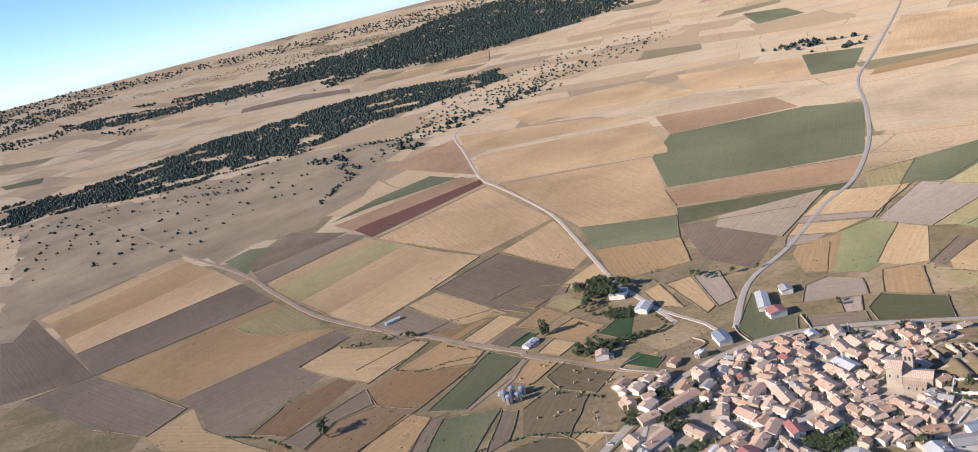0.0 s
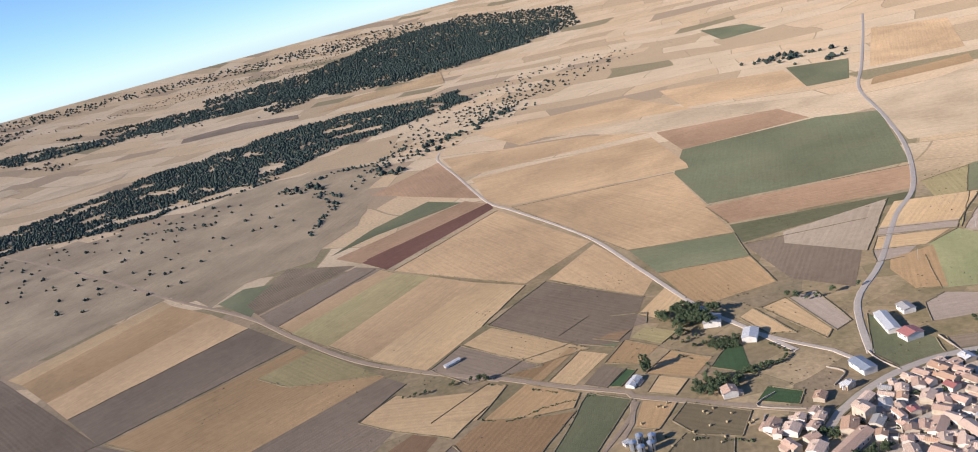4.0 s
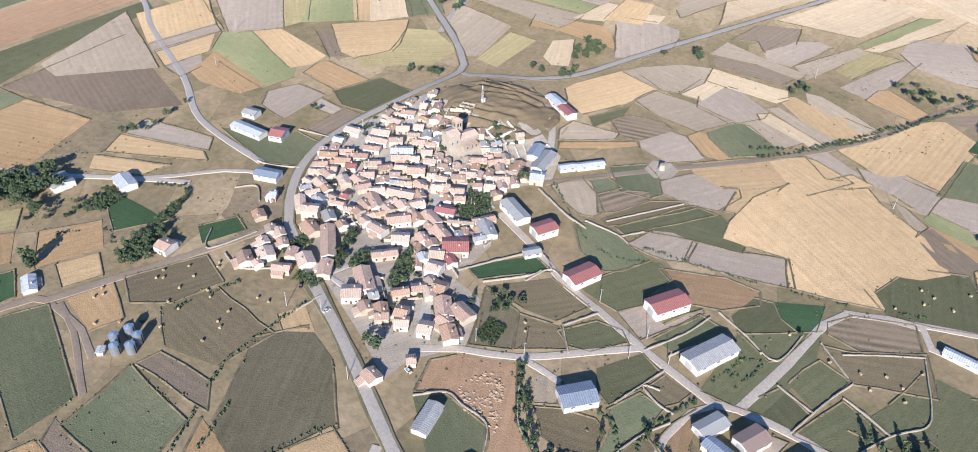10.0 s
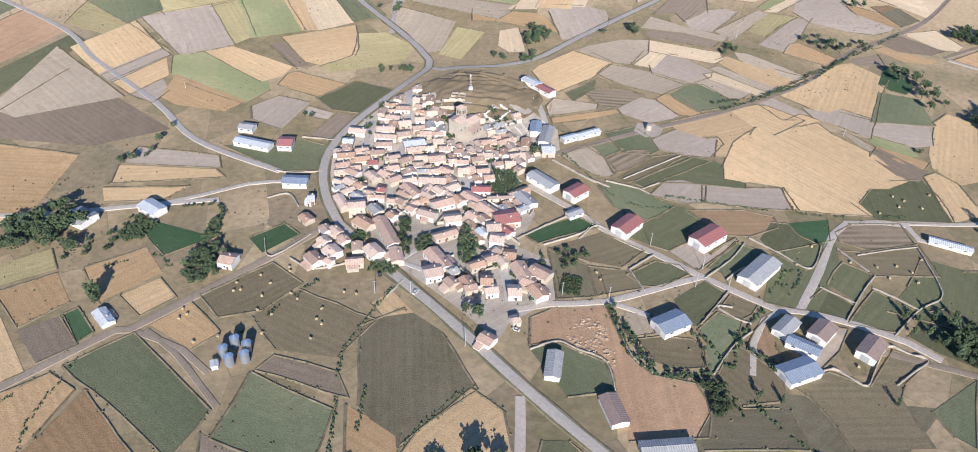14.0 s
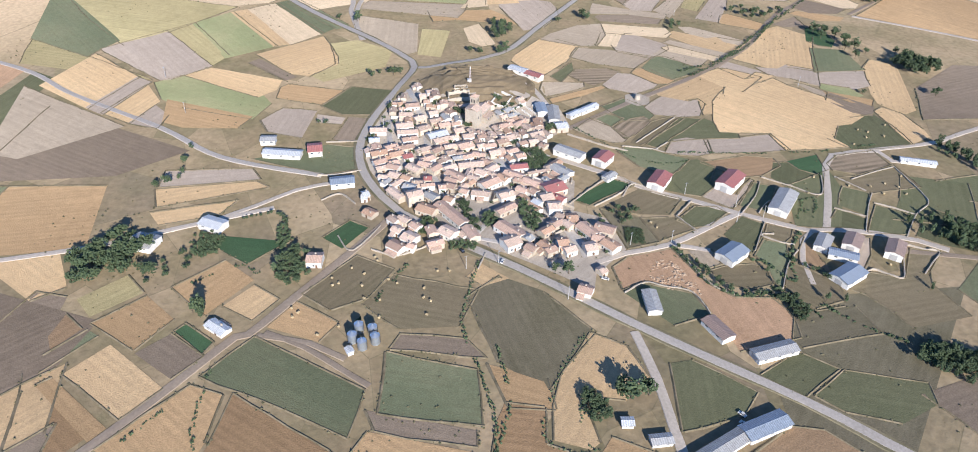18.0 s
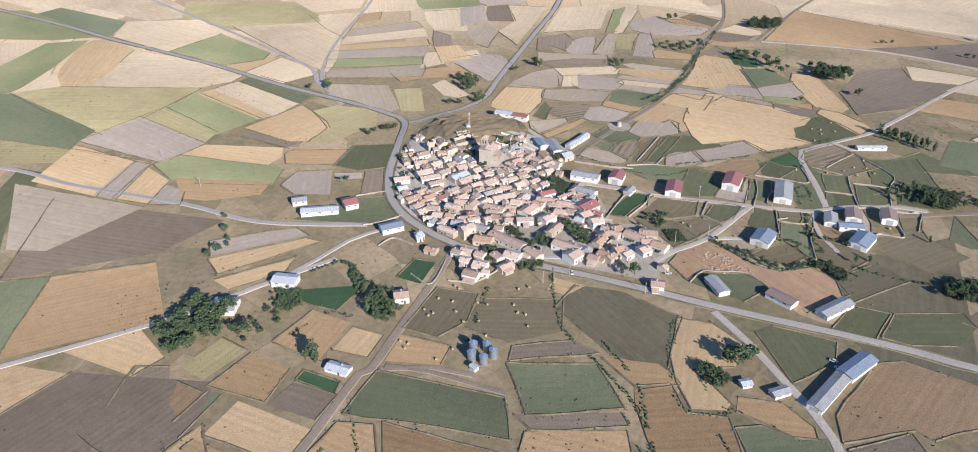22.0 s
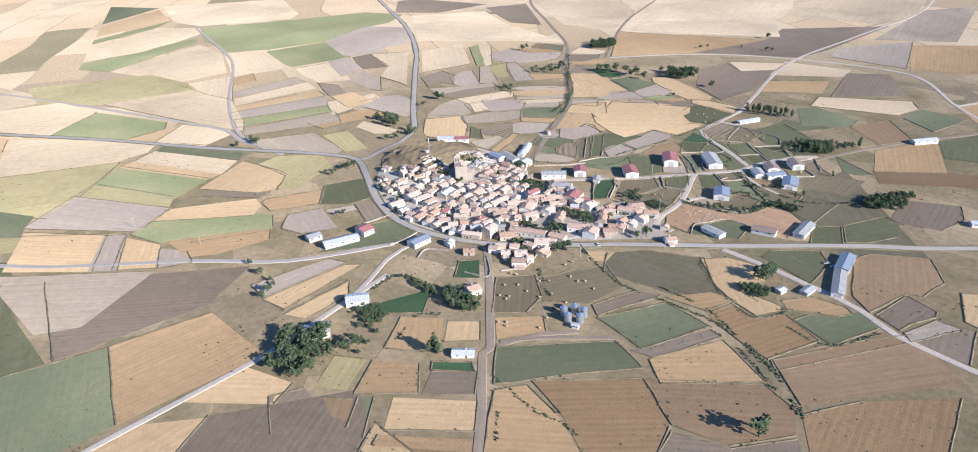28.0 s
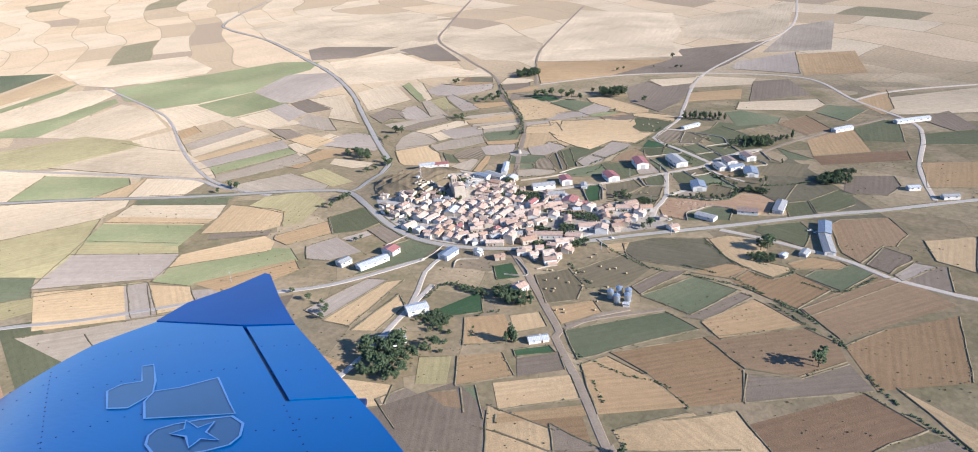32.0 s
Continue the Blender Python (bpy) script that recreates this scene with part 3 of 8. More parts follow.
# ---- plants ----
def clump(bm, c, r, rnd, flat=0.8):
    """One ragged tuft of leaves: a skewed, jittered octahedron."""
    pts = []
    for d in ((1, 0, 0), (0, 1, 0), (-1, 0, 0), (0, -1, 0), (0, 0, 1), (0, 0, -0.7)):
        k = r * rnd.uniform(0.6, 1.25)
        pts.append(bm.verts.new((c[0] + d[0] * k + rnd.uniform(-0.2, 0.2) * r, c[1] + d[1] * k + rnd.uniform(-0.2, 0.2) * r, c[2] + d[2] * k * flat)))
    for a, b, e in ((0, 1, 4), (1, 2, 4), (2, 3, 4), (3, 0, 4), (1, 0, 5), (2, 1, 5), (3, 2, 5), (0, 3, 5)):
        bm.faces.new((pts[a], pts[b], pts[e]))


def crown_mesh(seed, tall, broad, low, n, r):
    rnd = random.Random(seed)
    bm = bmesh.new()
    lobes = [(rnd.uniform(0, 6.28), rnd.uniform(0.15, 0.6), rnd.uniform(0.3, 0.9), rnd.uniform(0.28, 0.5)) for _ in range(7)]
    for _ in range(n):
        a, off, h, size = rnd.choice(lobes)
        u, v = rnd.uniform(0, 6.28), math.acos(rnd.uniform(-0.7, 1))
        k = size * rnd.uniform(0.55, 1.05)
        x = broad * (off * math.cos(a) + k * math.sin(v) * math.cos(u))
        y = broad * (off * math.sin(a) + k * math.sin(v) * math.sin(u))
        z = low + (tall - low) * min(1.0, max(0.0, h * 0.8 + k * 0.55 * math.cos(v)))
        clump(bm, (x, y, z), r * rnd.uniform(0.6, 1.2), rnd)
    return bm


def trunk_mesh(seed, tall, thick, low):
    rnd = random.Random(seed)
    bm = bmesh.new()

    def limb(a, b, r0, r1):
        d = (b - a).normalized()
        s = d.orthogonal().normalized()
        t2 = d.cross(s)
        rings = [[bm.verts.new(p + (s * math.cos(q) + t2 * math.sin(q)) * r) for q in (k * math.pi / 3 for k in range(6))] for p, r in ((a, r0), (b, r1))]
        for k in range(6):
            bm.faces.new((rings[0][k], rings[0][(k + 1) % 6], rings[1][(k + 1) % 6], rings[1][k]))
    fork = Vector((0, 0, low + (tall - low) * 0.2))
    limb(Vector((0, 0, -0.4)), fork, thick, thick * 0.65)
    for k in range(5):
        a = k * 1.257 + rnd.uniform(-0.3, 0.3)
        limb(fork, fork + Vector((math.cos(a) * tall * 0.22, math.sin(a) * tall * 0.22, tall * rnd.uniform(0.22, 0.42))), thick * 0.5, thick * 0.15)
    return bm


TREES = {}
for _k in range(4):
    TREES["broad", _k] = (mesh_of("crown", crown_mesh(10 + _k, 1.0, 0.48, 0.18, 150, 0.075), LEAF), mesh_of("trunk", trunk_mesh(_k, 1.0, 0.035, 0.18), BARK))
    TREES["poplar", _k] = (mesh_of("crown", crown_mesh(30 + _k, 1.0, 0.27, 0.06, 150, 0.065), LEAF), mesh_of("trunk", trunk_mesh(20 + _k, 0.6, 0.025, 0.1), BARK))
    TREES["bush", _k] = (mesh_of("crown", crown_mesh(50 + _k, 0.9, 0.62, 0.05, 70, 0.12), LEAF), mesh_of("trunk", trunk_mesh(40 + _k, 0.5, 0.04, 0.05), BARK))
TREE_WORDS = {"broad": "leafy green broadleaf tree with rounded uneven crown", "poplar": "slender dark green poplar tree", "bush": "low leafy green bush in a garden"}
TREE_COUNT = [0]


def tree(kind, x, y, size):
    TREE_COUNT[0] += 1
    k = TREE_COUNT[0]
    crown, trunk = TREES[kind, k % 4]
    base = new("tree" if kind != "bush" else "bush")
    base.matrix_world = pose(x, y, terr(x, y), 0, 0, k * 77 % 360) @ Matrix.Diagonal((size * (0.9 + 0.2 * (k % 3) / 2), size, size, 1))
    for name, me in (("trunk", trunk), ("crown", crown)):
        new(name, me).parent = base
    return tagged(base, TREE_WORDS[kind], "tree" if kind != "bush" else "bush", "trees" if kind != "bush" else "garden bushes")


def inside(x, y, outline):
    hit = False
    for i in range(len(outline)):
        (xa, ya), (xb, yb) = outline[i - 1], outline[i]
        if (ya > y) != (yb > y) and x < xa + (y - ya) / (yb - ya) * (xb - xa):
            hit = not hit
    return hit


def tufts(places, material, name, label, category):
    """A joined spread of tufts too many to count."""
    verts, faces = [], []
    rnd = random.Random(len(places))
    for x, y, r, h in places:
        b, z = len(verts), terr(x, y)
        for d in ((1, 0, 0.35), (0.2, 1, 0.3), (-1, 0.1, 0.4), (-0.1, -1, 0.3), (0, 0, 1), (0, 0, -0.15)):
            k = rnd.uniform(0.65, 1.25)
            verts.append((x + d[0] * r * k, y + d[1] * r * k, z + d[2] * h * k))
        faces += [(b + i, b + j, b + q) for i, j, q in ((0, 1, 4), (1, 2, 4), (2, 3, 4), (3, 0, 4), (1, 0, 5), (2, 1, 5), (3, 2, 5), (0, 3, 5))]
    me = bpy.data.meshes.new(name)
    me.from_pydata(verts, [], faces)
    me.materials.append(material)
    return tagged(new(name, me), label, category, kind="stuff")


def wood(spacing, *outline, gaps=0.36, size=0.0):
    """A far oak wood: ragged crowns with clearings."""
    rnd = random.Random(int(outline[0][0]))
    xs, ys = [p[0] for p in outline], [p[1] for p in outline]
    places = []
    x = min(xs)
    while x < max(xs):
        y = min(ys)
        while y < max(ys):
            px, py = x + rnd.uniform(-0.6, 0.6) * spacing, y + rnd.uniform(-0.6, 0.6) * spacing
            wx, wy = 45 * noise.noise((px * 0.01, py * 0.01, 3)), 45 * noise.noise((px * 0.01, py * 0.01, 8))
            if inside(px + wx, py + wy, outline) and noise.noise((px * 0.012, py * 0.012, 7)) + 0.5 * noise.noise((px * 0.05, py * 0.05, 2)) + rnd.uniform(-0.1, 0.1) > gaps - 0.6:
                r = (size or (3.0 if spacing > 22 else min(5.5, spacing * 0.5))) * rnd.uniform(0.6, 1.25)
                places.append((px, py, r, r * 1.5))
                places.append((px + rnd.uniform(-1, 1) * r, py + rnd.uniform(-1, 1) * r, r * 0.7, r * 1.2))
            y += spacing
        x += spacing
    if places:
        tufts(places, OAK, "oak_wood", "dark holm oak wood with small clearings", "wood")


def scrub_line(gap, size, *line):
    """Oak scrub strung along a bank on the open land."""
    rnd = random.Random(int(line[0][0]))
    places = []
    for p in smooth_line(line, gap):
        for _ in range(rnd.choice((1, 1, 2, 3))):
            r = size * rnd.uniform(0.5, 1.2)
            places.append((p.x + rnd.gauss(0, gap * 0.5), p.y + rnd.gauss(0, gap * 0.8), r, r * 1.4))
    tufts(places, OAK, "oak_scrub", "dark oak scrub strung along a dry bank", "scrub")


def joined_trees(spots, name, label, category):
    """Close-grown trees that cannot be counted, joined leaf by leaf."""
    verts, faces = [], []
    for k, (x, y, size) in enumerate(spots):
        me = TREES["broad", k % 4][0]
        b, z = len(verts), terr(x, y)
        ca, sa = math.cos(k * 1.3) * size, math.sin(k * 1.3) * size
        verts += [(x + v.co.x * ca - v.co.y * sa, y + v.co.x * sa + v.co.y * ca, z + v.co.z * size) for v in me.vertices]
        faces += [[b + i for i in p.vertices] for p in me.polygons]
    me = bpy.data.meshes.new(name)
    me.from_pydata(verts, [], faces)
    me.materials.append(LEAF)
    return tagged(new(name, me), label, category, kind="stuff")


def copse(size, *outline):
    """Trees crowding a patch."""
    rnd = random.Random(int(outline[0][0] * 7))
    xs, ys = [p[0] for p in outline], [p[1] for p in outline]
    gap = size * 0.62
    spots = []
    for i in range(int((max(xs) - min(xs)) / gap) + 1):
        for j in range(int((max(ys) - min(ys)) / gap) + 1):
            x, y = min(xs) + (i + rnd.uniform(0, 0.8)) * gap, min(ys) + (j + rnd.uniform(0, 0.8)) * gap
            if inside(x, y, outline):
                spots.append((x, y, size * rnd.uniform(0.7, 1.15)))
    FOOTPRINTS.extend((x, y, s * 0.3) for x, y, s in spots)
    joined_trees(spots, "copse", "dense copse of dark green trees", "copse")


def row(size, *line):
    """A line of close-grown trees or tall bushes."""
    rnd = random.Random(int(line[0][0] * 5))
    spots = [(p.x + rnd.uniform(-1, 1), p.y + rnd.uniform(-1, 1), size * rnd.uniform(0.6, 1.2)) for p in smooth_line(line, size * 0.8) if rnd.random() < 0.8]
    joined_trees(spots, "tree_row", "uneven row of bushy green trees", "tree row")


def hedge(height, *line):
    """Bramble and scrub grown along a boundary."""
    rnd = random.Random(int(line[0][0] * 3))
    places = []
    for p in smooth_line(line, 1.4):
        if noise.noise((p.x * 0.05, p.y * 0.05, 3)) > 0.25:
            continue
        for _ in range(2 if rnd.random() < 0.5 else 1):
            r = height * rnd.uniform(0.3, 0.75)
            places.append((p.x + rnd.uniform(-1, 1), p.y + rnd.uniform(-1, 1), r, r * 1.5))
    tufts(places, LEAF, "hedge", "overgrown hedge along a field edge", "hedge")


def stone_wall(height, *line):
    """A dry-stone field wall with an uneven coping that follows the land."""
    bm = bmesh.new()
    pts = smooth_line(line, 2.5) if len(line) > 2 else [Vector(line[0]).lerp(Vector(line[1]), k / 12) for k in range(13)]
    rings = []
    for i, p in enumerate(pts):
        d = (pts[min(i + 1, len(pts) - 1)] - pts[max(i - 1, 0)]).normalized()
        s = Vector((-d.y, d.x))
        h = height * (0.95 + 0.5 * noise.noise((p.x * 0.3, p.y * 0.3, 4)))
        w = 0.34 + 0.12 * noise.noise((p.x * 0.4, p.y * 0.4, 9))
        rings.append([bm.verts.new((p.x + s.x * o, p.y + s.y * o, terr(p.x, p.y) + z)) for o, z in ((-w, -0.3), (-w * 0.8, h), (w * 0.8, h), (w, -0.3))])
    for a, b in zip(rings, rings[1:]):
        for k in range(3):
            bm.faces.new((a[k], a[k + 1], b[k + 1], b[k]))
    bm.faces.new(rings[0])
    bm.faces.new(rings[-1][::-1])
    bmesh.ops.recalc_face_normals(bm, faces=bm.faces)
    ob = new("stone_wall", mesh_of("stone_wall", bm, LIME))
    return tagged(ob, "low dry-stone wall between pastures", "stone wall", "field walls")


def bales(size, *spots):
    for k, (x, y) in enumerate(spots):
        if "bale" not in SHARED:
            bm = bmesh.new()
            bmesh.ops.create_cone(bm, cap_ends=True, segments=14, radius1=0.7, radius2=0.7, depth=1.2, matrix=Matrix.Translation((0, 0, 0.68)) @ Matrix.Rotation(radians(90), 4, "X"))
            bmesh.ops.bevel(bm, geom=[e for e in bm.edges if len(e.link_faces) == 2 and e.calc_face_angle(0) > 1], offset=0.08, segments=1)
            SHARED["bale"] = mesh_of("hay_bale", bm, HAY)
        ob = new("hay_bale", SHARED["bale"])
        ob.matrix_world = pose(x, y, terr(x, y) + 0.1, 0, 0, k * 53 % 180)
        tagged(ob, "round straw bale lying on mown meadow", "hay bale", "hay bales")


# ---- roads and tracks ----
road("asphalt", 5.4, (1239, 999), (865, 738), (724, 650), (582, 556), (470, 493), (387.6, 440.3), (345.5, 417.4), (317.6, 410.7), (269.3, 432.5), (225.8, 453.2), (194.1, 463.5), (167.0, 466.3), (141.6, 462.9), (116.8, 454.6), (97.2, 444.9), (76.4, 427.3), (53.3, 407.6), (29.9, 384.6), (0.4, 358.1), (-28.0, 333.1), (-54.0, 308.3), (-78.4, 284.0), (-102.6, 261.6), (-130.9, 238.4), (-193.4, 178.4), (-249.0, 134.6))
road("asphalt", 5.2, (316.0, 409.0), (313.6, 400.3), (319.5, 379.3), (325.0, 354.6), (335.3, 334.3), (352.1, 314.8), (395.3, 282.4), (454.7, 234.9), (536.7, 168.8), (614.7, 105.4), (704.0, 43.3), (794.1, -10.6), (896.6, -61.4), (1168.0, -191.0), (1397.0, -266.0), (1506.0, -330.0), (1643.0, -505.0), (1749.0, -671.0))
road("track", 4.5, (939, 607), (748, 533), (581, 474), (505, 453), (472, 457), (387.8, 450.3))
road("track", 4, (1087, 229), (847, 286), (754, 321), (644, 381), (561, 421), (482, 449), (407.5, 454.4))
road("dirt", 5, (94.8, 449.6), (64.8, 475.2), (28.5, 508.3), (2.1, 532.8), (1.4, 539.3), (-38.8, 577.6), (-78.5, 618.7), (-77.2, 614.8), (-179.5, 719.4), (-253, 835), (-313, 938), (-436, 1102), (-585, 1320), (-838, 1659), (-1204, 2138))
road("track", 4, (117.5, 522.8), (105.8, 577.6), (94.5, 629.9), (85.3, 745.5), (72, 875), (27, 1043), (5, 1122), (-10, 1324), (-23, 1490), (-12, 1557))
road("asphalt", 4.4, (151.0, 492.0), (188.0, 560.0), (240.0, 607.0), (312, 685), (370, 738), (447, 851), (516, 983), (593, 1145), (698, 1291), (892, 1566), (1033, 1771))
road("track", 4.5, (145.2, 330.6), (121.5, 304.7), (94.2, 279.2), (80.0, 258.8), (60.8, 234.5), (47.8, 215.8), (36.3, 198.8), (36.5, 187.1), (27.5, 157.7), (17.1, 137.0), (5.2, 123.7))
road("track", 4.5, (36.5, 187.1), (72.1, 165.0), (107.6, 145.7), (120.1, 133.4), (123.3, 112.6), (121.2, 95.4), (107.0, 93.3), (102.5, 78.7))
road("track", 4, (60.8, 234.5), (52.2, 254.2), (36.4, 290.8), (32.8, 319.8), (27.2, 338.8))
road("street", 6, (161.6, 374.4), (133.4, 367.9), (138.2, 371.4), (124.3, 367.1), (106.9, 361.3), (88.2, 355.6), (72.6, 350.4), (59.1, 345.8), (43.3, 342.6), (32.8, 341.6))
road("track", 4.5, (-31.2, 336.8), (-64.0, 337.1), (-95.7, 340.6), (-114.4, 342.2), (-134.9, 347.1), (-159.2, 358.0), (-189.2, 361.9), (-213.6, 362.6), (-257.9, 355.5))
road("dirt", 5, (185.7, 311.8), (222.0, 250.4), (270.4, 166.5), (323.9, 97.9), (395.9, 32.4), (474.7, -63.3), (607.6, -166.6), (777, -297), (879, -455), (1078, -801))
road("track", 4, (120.9, 134.7), (124.1, 95.0), (128.2, 44.2), (144.7, -7.8), (190.1, -177.4), (188.9, -373.8), (189.6, -613.6), (268, -918))
road("track", 4, (386.8, -50.3), (298.2, -145.5), (188.0, -196.7), (55.0, -210.2), (-30.7, -115.5), (-105.5, -42.1), (-126.5, 12.9), (-140.1, 116.0), (-164.7, 195.4))
road("track", 4.5, (-30.7, -115.5), (-67.7, -181.2), (-147.2, -246.3), (-231.6, -301.8))
road("dirt", 4, (391.2, -48.8), (502.0, -226.2), (571, -385), (711, -754))
road("dirt", 4, (11.7, 163.0), (-10.4, 93.9), (-37.9, 29.6), (-79.6, -44.5))
road("track", 4.4, (295.3, 356.1), (296.1, 346.6), (285.2, 336.6), (273.8, 329.1), (258.8, 322.8), (242.0, 319.3), (227.6, 317.3), (214.8, 319.1), (206.3, 320.9))
road("street", 3.6, (267.9, 421.1), (221.3, 417.0), (190.7, 417.2), (161.6, 417.1), (139.9, 419.5), (122.3, 416.8))
road("street", 3.6, (221.9, 441.2), (193.4, 443.3), (169.1, 442.8), (147.6, 431.1), (139.9, 419.5))
road("street", 3.6, (158.9, 365.0), (160.3, 345.8), (147.8, 335.7))
road("street", 3.6, (184.4, 396.0), (152.4, 385.3), (155.5, 373.0), (158.9, 365.0))
road("street", 3.6, (54.8, 387.2), (63.0, 404.6), (78.5, 392.3))
road("track", 3.4, (106.4, 568.8), (112.3, 553.4), (121.4, 534.7), (135.6, 509.6), (139.2, 494.7), (141.2, 472.3))
road("dirt", 3, (2.3, 524.2), (-12.6, 504.3), (-33.2, 484.9), (-44.4, 474.3))
road("dirt", 3.4, (0.7, 528.6), (-10.0, 502.0), (-24.4, 484.6))
road("track", 3, (-11.9, 223.7), (10.2, 218.1), (28.4, 208.0), (35.0, 198.4))
road("track", 3.5, (26.9, 268.9), (32.3, 279.7), (35.7, 289.2))

# ---- fields ----
field("dust", (199.3, 463.3), (222.7, 454.5), (250.7, 436.7), (274.3, 416.3), (265.8, 403.1), (232.9, 392.2), (247.6, 375.9), (242.4, 356.6), (244.2, 329.8), (219.9, 308.6), (191.4, 308.3), (163.6, 339.9), (143.0, 335.0), (113.9, 327.0), (80.4, 337.4), (67.4, 317.0), (36.1, 318.0), (17.1, 342.1), (3.8, 347.6), (32.1, 375.0), (59.9, 405.5), (93.2, 429.3), (124.4, 452.3), (161.3, 463.0), fine=14, lift=0.05)
field("pasture", (280.6, 299.5), (308.0, 273.0), (291.8, 276.3), (266.8, 294.2), lift=0.12)
field("dun", (252.8, 316.4), (269.2, 310.1), (264.0, 275.8), (255.3, 277.4), (239.1, 314.8), lift=0.12)
field("honey", (236.4, 313.4), (256.4, 263.1), (251.8, 260.7), (237.6, 286.8), (227.6, 312.0), lift=0.12)
field("green", (198.8, 289.8), (206.6, 275.2), (196.6, 263.7), (184.1, 277.9), lift=0.12)
field("dun", (240.5, 95.6), (236.7, 89.0), (218.6, 77.9), (206.4, 86.5), lift=0.12)
field("pale", (239.8, 536.5), (258.4, 520.2), (249.1, 493.8), (206.0, 505.8), (220.1, 530.2), lift=0.12)
field("pasture", (256.8, 491.5), (287.9, 465.6), (273.3, 433.8), (233.4, 451.7), (238.0, 474.8), lift=0.12)
field("green", (181.7, 540.2), (193.2, 486.4), (183.7, 463.3), (154.4, 468.1), (151.6, 491.3), lift=0.12)
field("honey", (296.6, 522.6), (302.4, 515.9), (281.3, 471.4), (257.5, 489.5), (276.8, 525.7), lift=0.12)
field("pale", (243.7, 493.7), (233.3, 472.9), (221.7, 476.8), (228.2, 495.1), lift=0.12)
field("fallow", (233.9, 470.9), (229.1, 455.0), (192.3, 468.5), (198.8, 483.9), lift=0.12)
field("dun", (223, 723), (333, 726), (248.0, 634.4), (210, 698), lift=0.12)
field("scrub", (24.7, 396.3), (7.8, 375.0), (-28.3, 357.2), (-62.3, 390.9), (-40.6, 411.1), (10.6, 418.1), lift=0.12)
field("meadow", (36.7, 454.7), (15.3, 410.8), (-11.7, 425.2), (-8.0, 457.4), (14.7, 474.3), lift=0.12)
field("meadow", (58.3, 474.3), (41.5, 454.3), (19.1, 470.3), (13.8, 491.0), (29.3, 505.9), lift=0.12)
field("honey", (23.6, 508.3), (2.5, 487.2), (-10.0, 497.4), (5.9, 523.7), lift=0.12)
field("gold", (38.1, 405.1), (21.9, 391.7), (17.9, 406.8), (27.3, 415.4), lift=0.12)
field("fallow", (-10.9, 456.6), (-21.0, 423.6), (-36.5, 415.7), (-21.5, 462.5), lift=0.12)
field("green", (-23.4, 464.5), (-43.1, 421.7), (-78.7, 425.0), (-61.9, 472.2), lift=0.12)
field("honey", (-40.2, 416.5), (-55.5, 390.0), (-74.5, 390.6), (-69.3, 411.8), lift=0.12)
field("fallow", (-58.9, 477.4), (-80.1, 427.9), (-89.2, 430.0), (-72.3, 474.9), lift=0.12)
field("honey", (-71.1, 478.1), (-91.0, 432.5), (-128.1, 449.8), (-89.3, 490.9), lift=0.12)
field("green", (-0.2, 529.3), (-46.1, 476.3), (-74.1, 486.2), (-51.5, 514.2), (-23.7, 554.9), lift=0.12)
field("ochre", (-37.2, 537.6), (-79.5, 494.2), (-112.5, 515.5), (-122.7, 545.0), (-99.1, 563.8), (-66.9, 546.6), lift=0.12)
field("tan", (-80.3, 493.6), (-129.3, 452.7), (-150.3, 459.5), (-160.4, 477.7), (-141.9, 506.1), (-112.6, 513.6), lift=0.12)
field("fallow", (-115.6, 518.7), (-142.6, 507.8), (-162.2, 479.6), (-179.9, 499.4), (-123.1, 544.7), lift=0.12)
field("honey", (-27.7, 558.0), (-37.7, 542.6), (-65.0, 548.0), (-98.4, 564.3), (-59.5, 595.1), lift=0.12)
field("tan", (-121.9, 430.0), (-132.6, 400.9), (-165.9, 351.6), (-203.9, 377.5), (-151.1, 455.2), lift=0.12)
field("ochre", (-154.8, 460.9), (-171.8, 430.1), (-207.0, 391.7), (-223.2, 464.8), (-181.0, 498.5), lift=0.12)
field("fallow", (-166.2, 360.0), (-174.8, 327.6), (-191.6, 321.5), (-199.8, 359.0), (-185.3, 359.9), lift=0.12)
field("honey", (48.2, 576.5), (67.4, 548.7), (46.4, 531.8), (20.9, 555.9), lift=0.12)
field("gold", (42.2, 531.3), (27.1, 517.5), (12.0, 531.3), (26.8, 547.3), lift=0.12)
field("lush", (92.1, 552.1), (78.8, 511.9), (61.5, 536.4), (84.1, 558.4), lift=0.12)
field("lush", (94.6, 476.4), (85.1, 465.5), (66.3, 482.5), (79.3, 493.4), lift=0.12)
field("olive", (46.9, 624.7), (63.7, 600.8), (46.0, 590.3), (30.8, 614.8), lift=0.12)
field("honey", (25.4, 613.2), (42.9, 587.9), (20.9, 571.3), (0.7, 588.1), lift=0.12)
field("fallow", (-1.6, 587.4), (9.9, 571.1), (-9.6, 553.5), (-22.7, 567.5), lift=0.12)
field("gold", (-9.7, 619.0), (7.2, 600.1), (-28.1, 570.3), (-44.7, 587.2), lift=0.12)
field("honey", (-14.9, 630.2), (-11.2, 623.2), (-48.4, 591.8), (-55.1, 598.5), lift=0.12)
field("tan", (35.6, 627.0), (21.9, 616.4), (8.6, 628.8), (18.9, 632.2), lift=0.12)
field("lush", (92.8, 335.1), (113.1, 300.9), (102.9, 289.1), (84.1, 325.6), lift=0.09)
